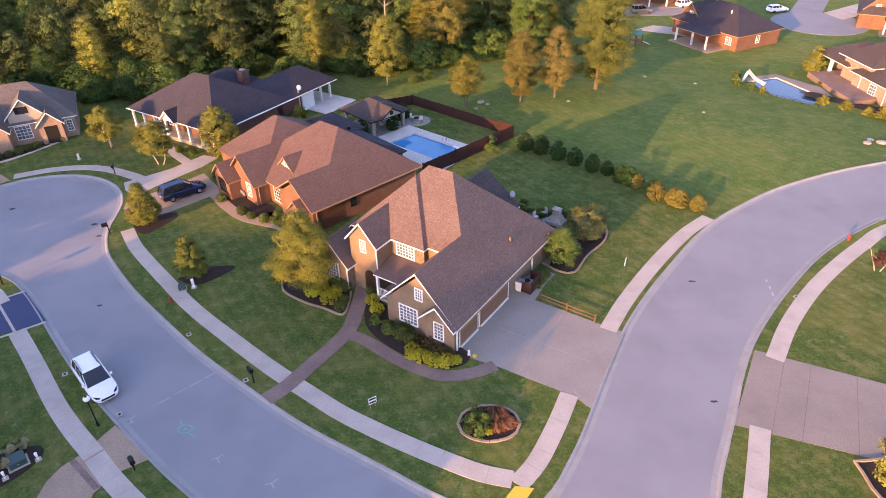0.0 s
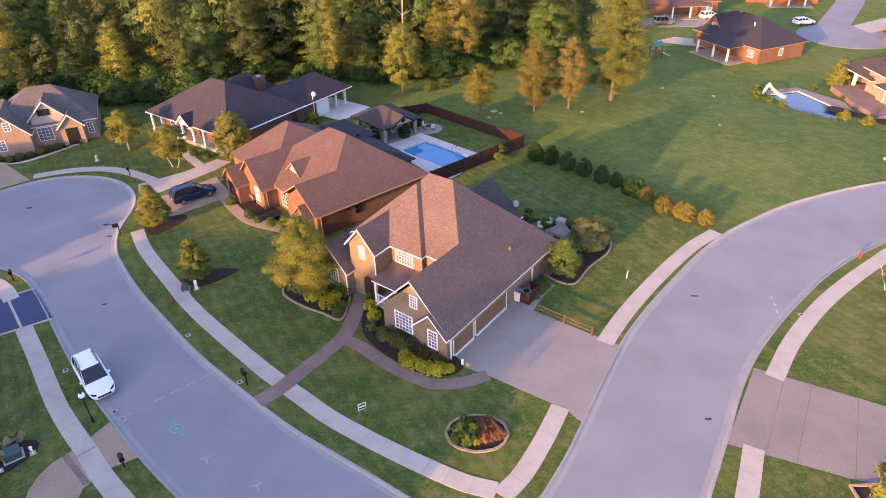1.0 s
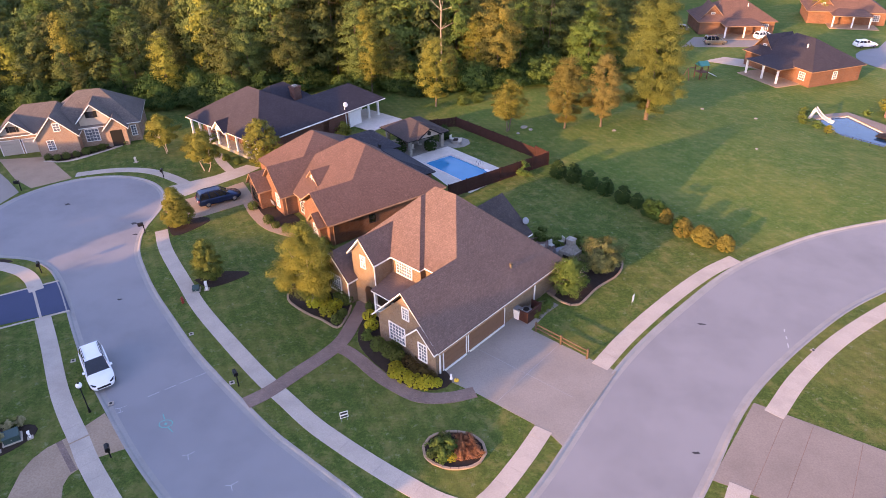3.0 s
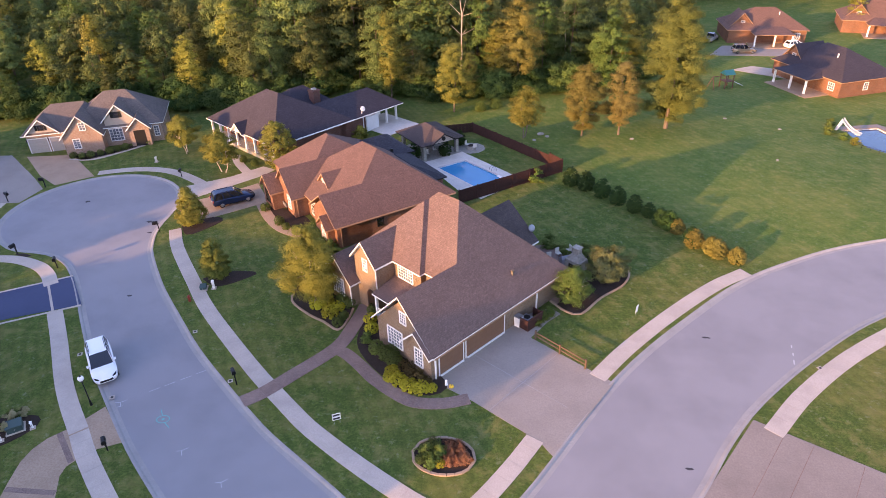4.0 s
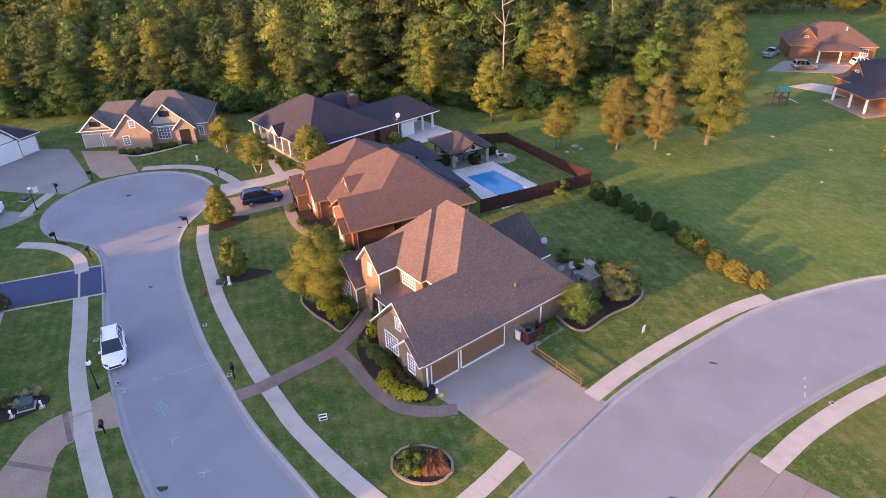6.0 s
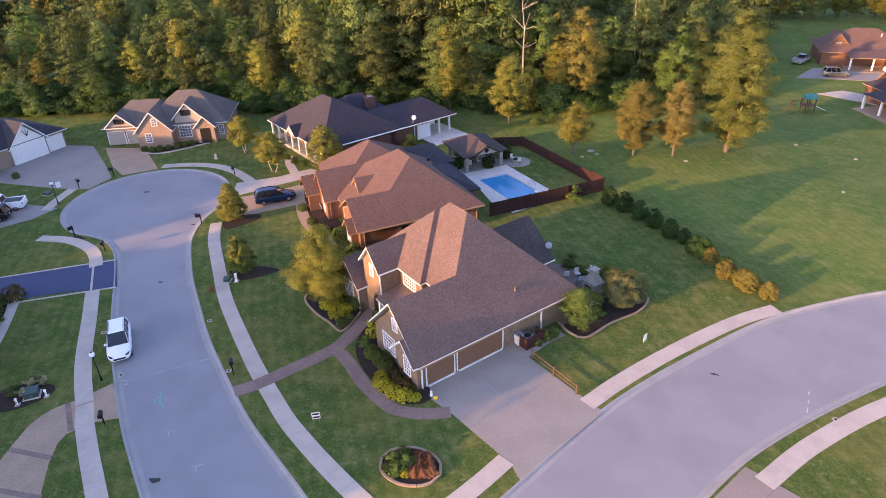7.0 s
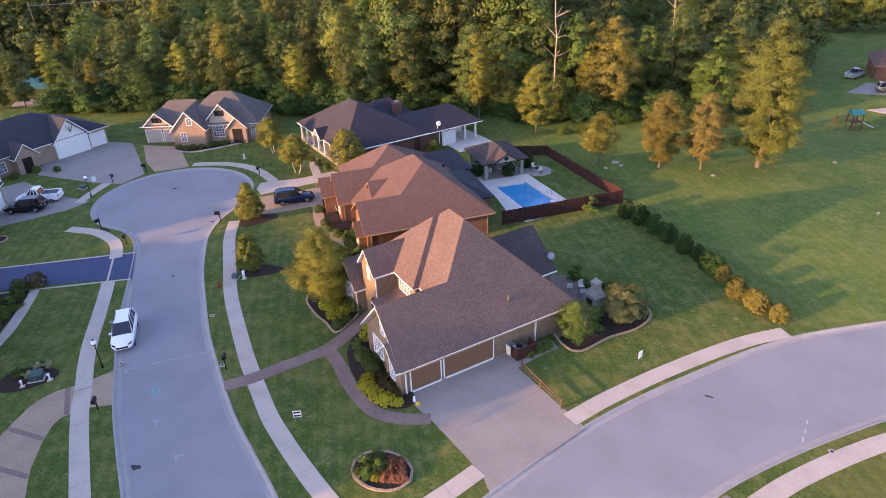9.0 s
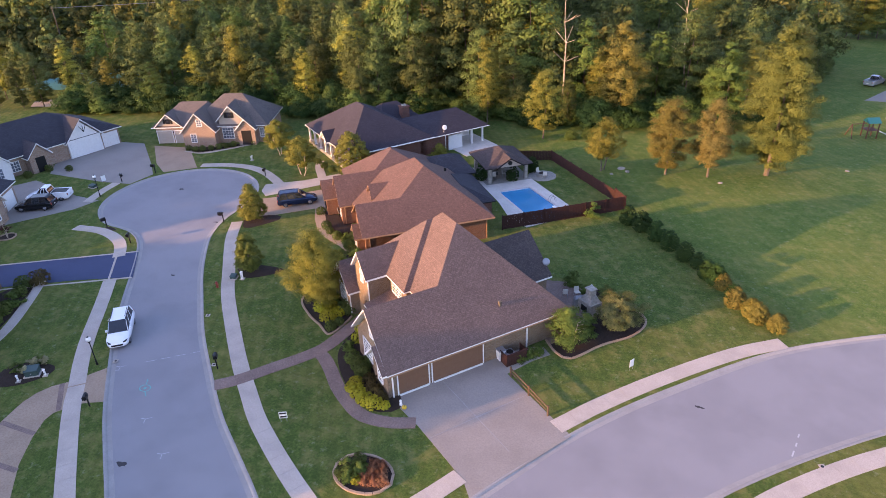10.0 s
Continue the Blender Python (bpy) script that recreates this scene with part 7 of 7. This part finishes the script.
def vehicle(name, at, rz, paint, label, category, kind="van", L=5.1, W=1.96, H=1.75):
    """The nose points to +x."""
    c = thing(name, (at[0], at[1], at[2] if len(at) > 2 else 0), rz, label, category, "vehicles")
    h, w = L / 2, W / 2
    hood = {"van": 1.02, "suv": 1.05, "pickup": 1.12}[kind]
    body = [(-h, w * 0.86, w * 0.9, w * 0.84, 0.42, 0.8, hood - 0.08), (-h + 0.12, w * 0.94, w * 0.98, w * 0.92, 0.3, 0.85, hood + 0.02), (-h + 0.9, w * 0.97, w, w * 0.95, 0.24, 0.88, hood + 0.04), (0, w * 0.98, w, w * 0.95, 0.22, 0.88, hood + 0.02), (h - 1.3, w * 0.97, w, w * 0.92, 0.24, 0.86, hood - 0.01), (h - 0.8, w * 0.95, w * 0.98, w * 0.85, 0.26, 0.82, hood - 0.09), (h - 0.45, w * 0.9, w * 0.93, w * 0.74, 0.28, 0.76, hood - 0.2), (h - 0.18, w * 0.8, w * 0.83, w * 0.6, 0.32, 0.68, hood - 0.33), (h, w * 0.55, w * 0.6, w * 0.42, 0.38, 0.56, 0.62)]
    b = link_mesh("body", loft(body), paint, c, smooth=True)
    b.data.set_sharp_from_angle(angle=0.7)
    x0, x1 = {"van": (-h + 0.12, h - 1.35), "suv": (-h + 0.2, h - 1.55), "pickup": (-0.55, h - 1.6)}[kind]
    slope = 0.95 if kind == "van" else 0.75
    tail = 0.35 if kind != "pickup" else 0.3
    cab = [(x0, w * 0.9, hood - 0.05), (x1, w * 0.88, hood - 0.08)]
    top = [(x0 + tail, w * 0.74, H), (x1 - slope, w * 0.72, H)]
    pts = [(x, s * y, z) for x, y, z in cab + top for s in (-1, 1)]
    part("glasshouse", hull(pts), M_DARKGLASS, c, "dark tinted glass")
    bm = hull([(x0 + tail - 0.16, s * w * 0.76, H - 0.1) for s in (-1, 1)] + [(x0 + tail + 0.06, s * w * 0.66, H + 0.05) for s in (-1, 1)] + [(x1 - slope + 0.1, s * w * 0.74, H - 0.1) for s in (-1, 1)] + [(x1 - slope - 0.12, s * w * 0.64, H + 0.04) for s in (-1, 1)])
    part("roof_panel", bm, paint, c)
    for s in (-1, 1):
        for t, wd in ((0.0, 0.10), (0.34, 0.055), (0.66, 0.055), (1.0, 0.08)):
            xb, xt = x0 + (x1 - x0) * t, x0 + tail + (x1 - slope - x0 - tail) * t
            part("pillar", hull([(xb - wd, s * w * 0.905, hood - 0.06), (xb + wd, s * w * 0.905, hood - 0.06), (xt - wd, s * w * 0.755, H - 0.04), (xt + wd, s * w * 0.755, H - 0.04), (xb, s * w * 0.86, hood - 0.06), (xt, s * w * 0.7, H - 0.04)]), paint, c)
        part("mirror", boxes((x1 - 0.55, x1 - 0.35, s * w * 1.03 - 0.1, s * w * 1.03 + 0.1, hood, hood + 0.16), bev=0.03), paint, c)
        part("headlight", hull([(h - 0.5, s * w * 0.90, 0.66), (h - 0.5, s * w * 0.88, 0.80), (h - 0.14, s * w * 0.52, 0.60), (h - 0.16, s * w * 0.50, 0.73), (h - 0.2, s * w * 0.80, 0.60), (h - 0.24, s * w * 0.78, 0.74)]), M_DARKGLASS, c, "dark glossy headlight")
        part("tail_light", boxes((-h - 0.02, -h + 0.12, s * w * 0.84 - 0.07, s * w * 0.84 + 0.07, 0.75, 1.05), bev=0.02), M_RED, c, "red tail light")
        for x in (-h + 1.0, h - 0.98):
            wheel(c, x, s * (w - 0.13), 0.35)
        if kind == "van":
            part("roof_rail", boxes((x0 + 0.7, x1 - slope - 0.4, s * w * 0.62 - 0.02, s * w * 0.62 + 0.02, H + 0.05, H + 0.09)), M_BLACK, c)
    part("grille", boxes((h - 0.04, h + 0.015, -w * 0.5, w * 0.5, 0.45, 0.62), bev=0.01), M_BLACK, c)
    part("number_plate", boxes((-h - 0.02, -h, -0.2, 0.2, 0.62, 0.74)), M_CREAM, c)
    if kind == "pickup":
        part("bed_liner", boxes((-h + 0.12, -0.65, -w * 0.8, w * 0.8, hood - 0.02, hood + 0.045)), M_BLACK, c)
        part("bed_rail", boxes((-h + 0.05, -0.6, -w * 0.97, -w * 0.82, hood, hood + 0.12), (-h + 0.05, -0.6, w * 0.82, w * 0.97, hood, hood + 0.12), (-h + 0.02, -h + 0.12, -w * 0.9, w * 0.9, hood, hood + 0.12), bev=0.015), paint, c)
    return c


vehicle("minivan", (-27.25, 36.05, -0.1), -47, M_CARWHITE, "white minivan parked at the kerb", "van")
vehicle("minivan", (-30.3, 66.2, 0.03), 40, M_CARBLUE, "dark blue minivan parked on a tan drive", "van")
vehicle("pickup_truck", (-63.4, 54.2, 0.03), 212, M_CARWHITE, "white pickup truck parked on a drive", "pickup truck", "pickup", 5.8, 2.0, 1.9)
vehicle("sport_utility", (-62.2, 51.4, 0.03), 212, M_CARBLACK, "black sport utility parked beside a pickup", "car", "suv", 5.0, 1.98, 1.8)
vehicle("sport_utility", (45.4, 152.6, -2.42), 5, M_CARTAN, "tan sport utility parked at a far house", "car", "suv", 5.0, 1.98, 1.8)
vehicle("sport_utility", (57.0, 157.6, -2.42), 20, M_CARWHITE, "white car parked before a far garage", "car", "suv", 4.8, 1.9, 1.6)
vehicle("pickup_truck", (40.2, 163.0, -2.48), 60, M_CARSILVER, "silver pickup parked beside a far house", "pickup truck", "pickup", 5.6, 1.98, 1.85)
vehicle("sport_utility", (75.5, 151.0, -2.42), 12, M_CARWHITE, "white car on the far turning street", "car", "suv", 4.8, 1.9, 1.5)

# ---- play set, far houses ----
ps = thing("play_set", (37.4, 127.0, terrain(37.4, 127)), 25, "wooden play set with teal canopy, swings and slide", "play set")
for x in (-0.8, 0.8):
    for y in (-0.8, 0.8):
        part("post", boxes((x - 0.07, x + 0.07, y - 0.07, y + 0.07, 0, 2.6)), M_REDWOOD, ps)
part("deck", boxes((-0.9, 0.9, -0.9, 0.9, 1.3, 1.4)), M_REDWOOD, ps)
part("canopy", hull([(-1, -1, 2.6), (1, -1, 2.6), (1, 1, 2.6), (-1, 1, 2.6), (-1, 0, 3.3), (1, 0, 3.3)]), M_TEAL, ps)
bm = bmesh.new()
tube(bm, (-0.8, 0, 2.3), (-3.0, 0, 2.3), 0.07, 0.07, 6)
tube(bm, (-3.0, 0, 2.3), (-3.2, -1.1, 0), 0.07, 0.07, 6)
tube(bm, (-3.0, 0, 2.3), (-3.2, 1.1, 0), 0.07, 0.07, 6)
part("swing_frame", bm, M_REDWOOD, ps)
part("slide", hull([(0.9, -0.3, 1.35), (0.9, 0.3, 1.35), (3.4, -0.3, 0.15), (3.4, 0.3, 0.15), (0.9, -0.3, 1.25), (0.9, 0.3, 1.25), (3.4, -0.3, 0.08), (3.4, 0.3, 0.08)]), M_WHITE, ps)
house_far((60.5, 161.5, -2.5), 92.0, M_BRICK["red"], M_ROOF["rust"], "far red brick house with an open garage court")
house_far((87.5, 170.0, -2.5), 80.0, M_BRICK["red"], M_ROOF["rust"], "distant red brick house with a rust roof")
house_far((100.0, 128.0, -2.5), 60.0, M_BRICK["red"], M_ROOF["umber"], "distant brick house across the far street")
for x, y, r in ((-118, 232, 40), (-150, 210, 60), (-70, 262, 90), (2, 268, 80), (-178, 182, 50)):
    house_far((x, y, 0), r, M_BRICK["dark"], M_ROOF["umber"], "distant brick house beyond the wood")
tagged(flat("sports_court", [(-128, 92), (-104, 101), (-110, 118), (-134, 110)], 0.03, M_COVER, 0.05), "teal-green surfaced court beyond the wood", "sports court", kind="structure")
tagged(flat("gravel_path", [(-112, 84), (-100, 89), (-101, 93), (-116, 88)], 0.03, M_CONC, 0.05), "pale sandy path beside a field", "path", kind="structure")
# overhead wires beyond the wood
wl = thing("power_line", (-150, 120, 0), 0, "thin overhead power line on wooden poles", "power line")
for x, y in ((0, 0), (120, 130)):
    part("pole", tube(bmesh.new(), (x, y, 0), (x, y, 13), 0.16, 0.12, 8), M_BARK, wl)
for o in (-0.6, 0.6):
    bm, last = bmesh.new(), None
    for k in range(13):
        t = k / 12
        p = Vector((120 * t + o, 130 * t, 12.6 - 6 * t * (1 - t)))
        if last:
            tube(bm, last, p, 0.03, 0.03, 4)
        last = p
    part("wire", bm, M_GREY, wl)
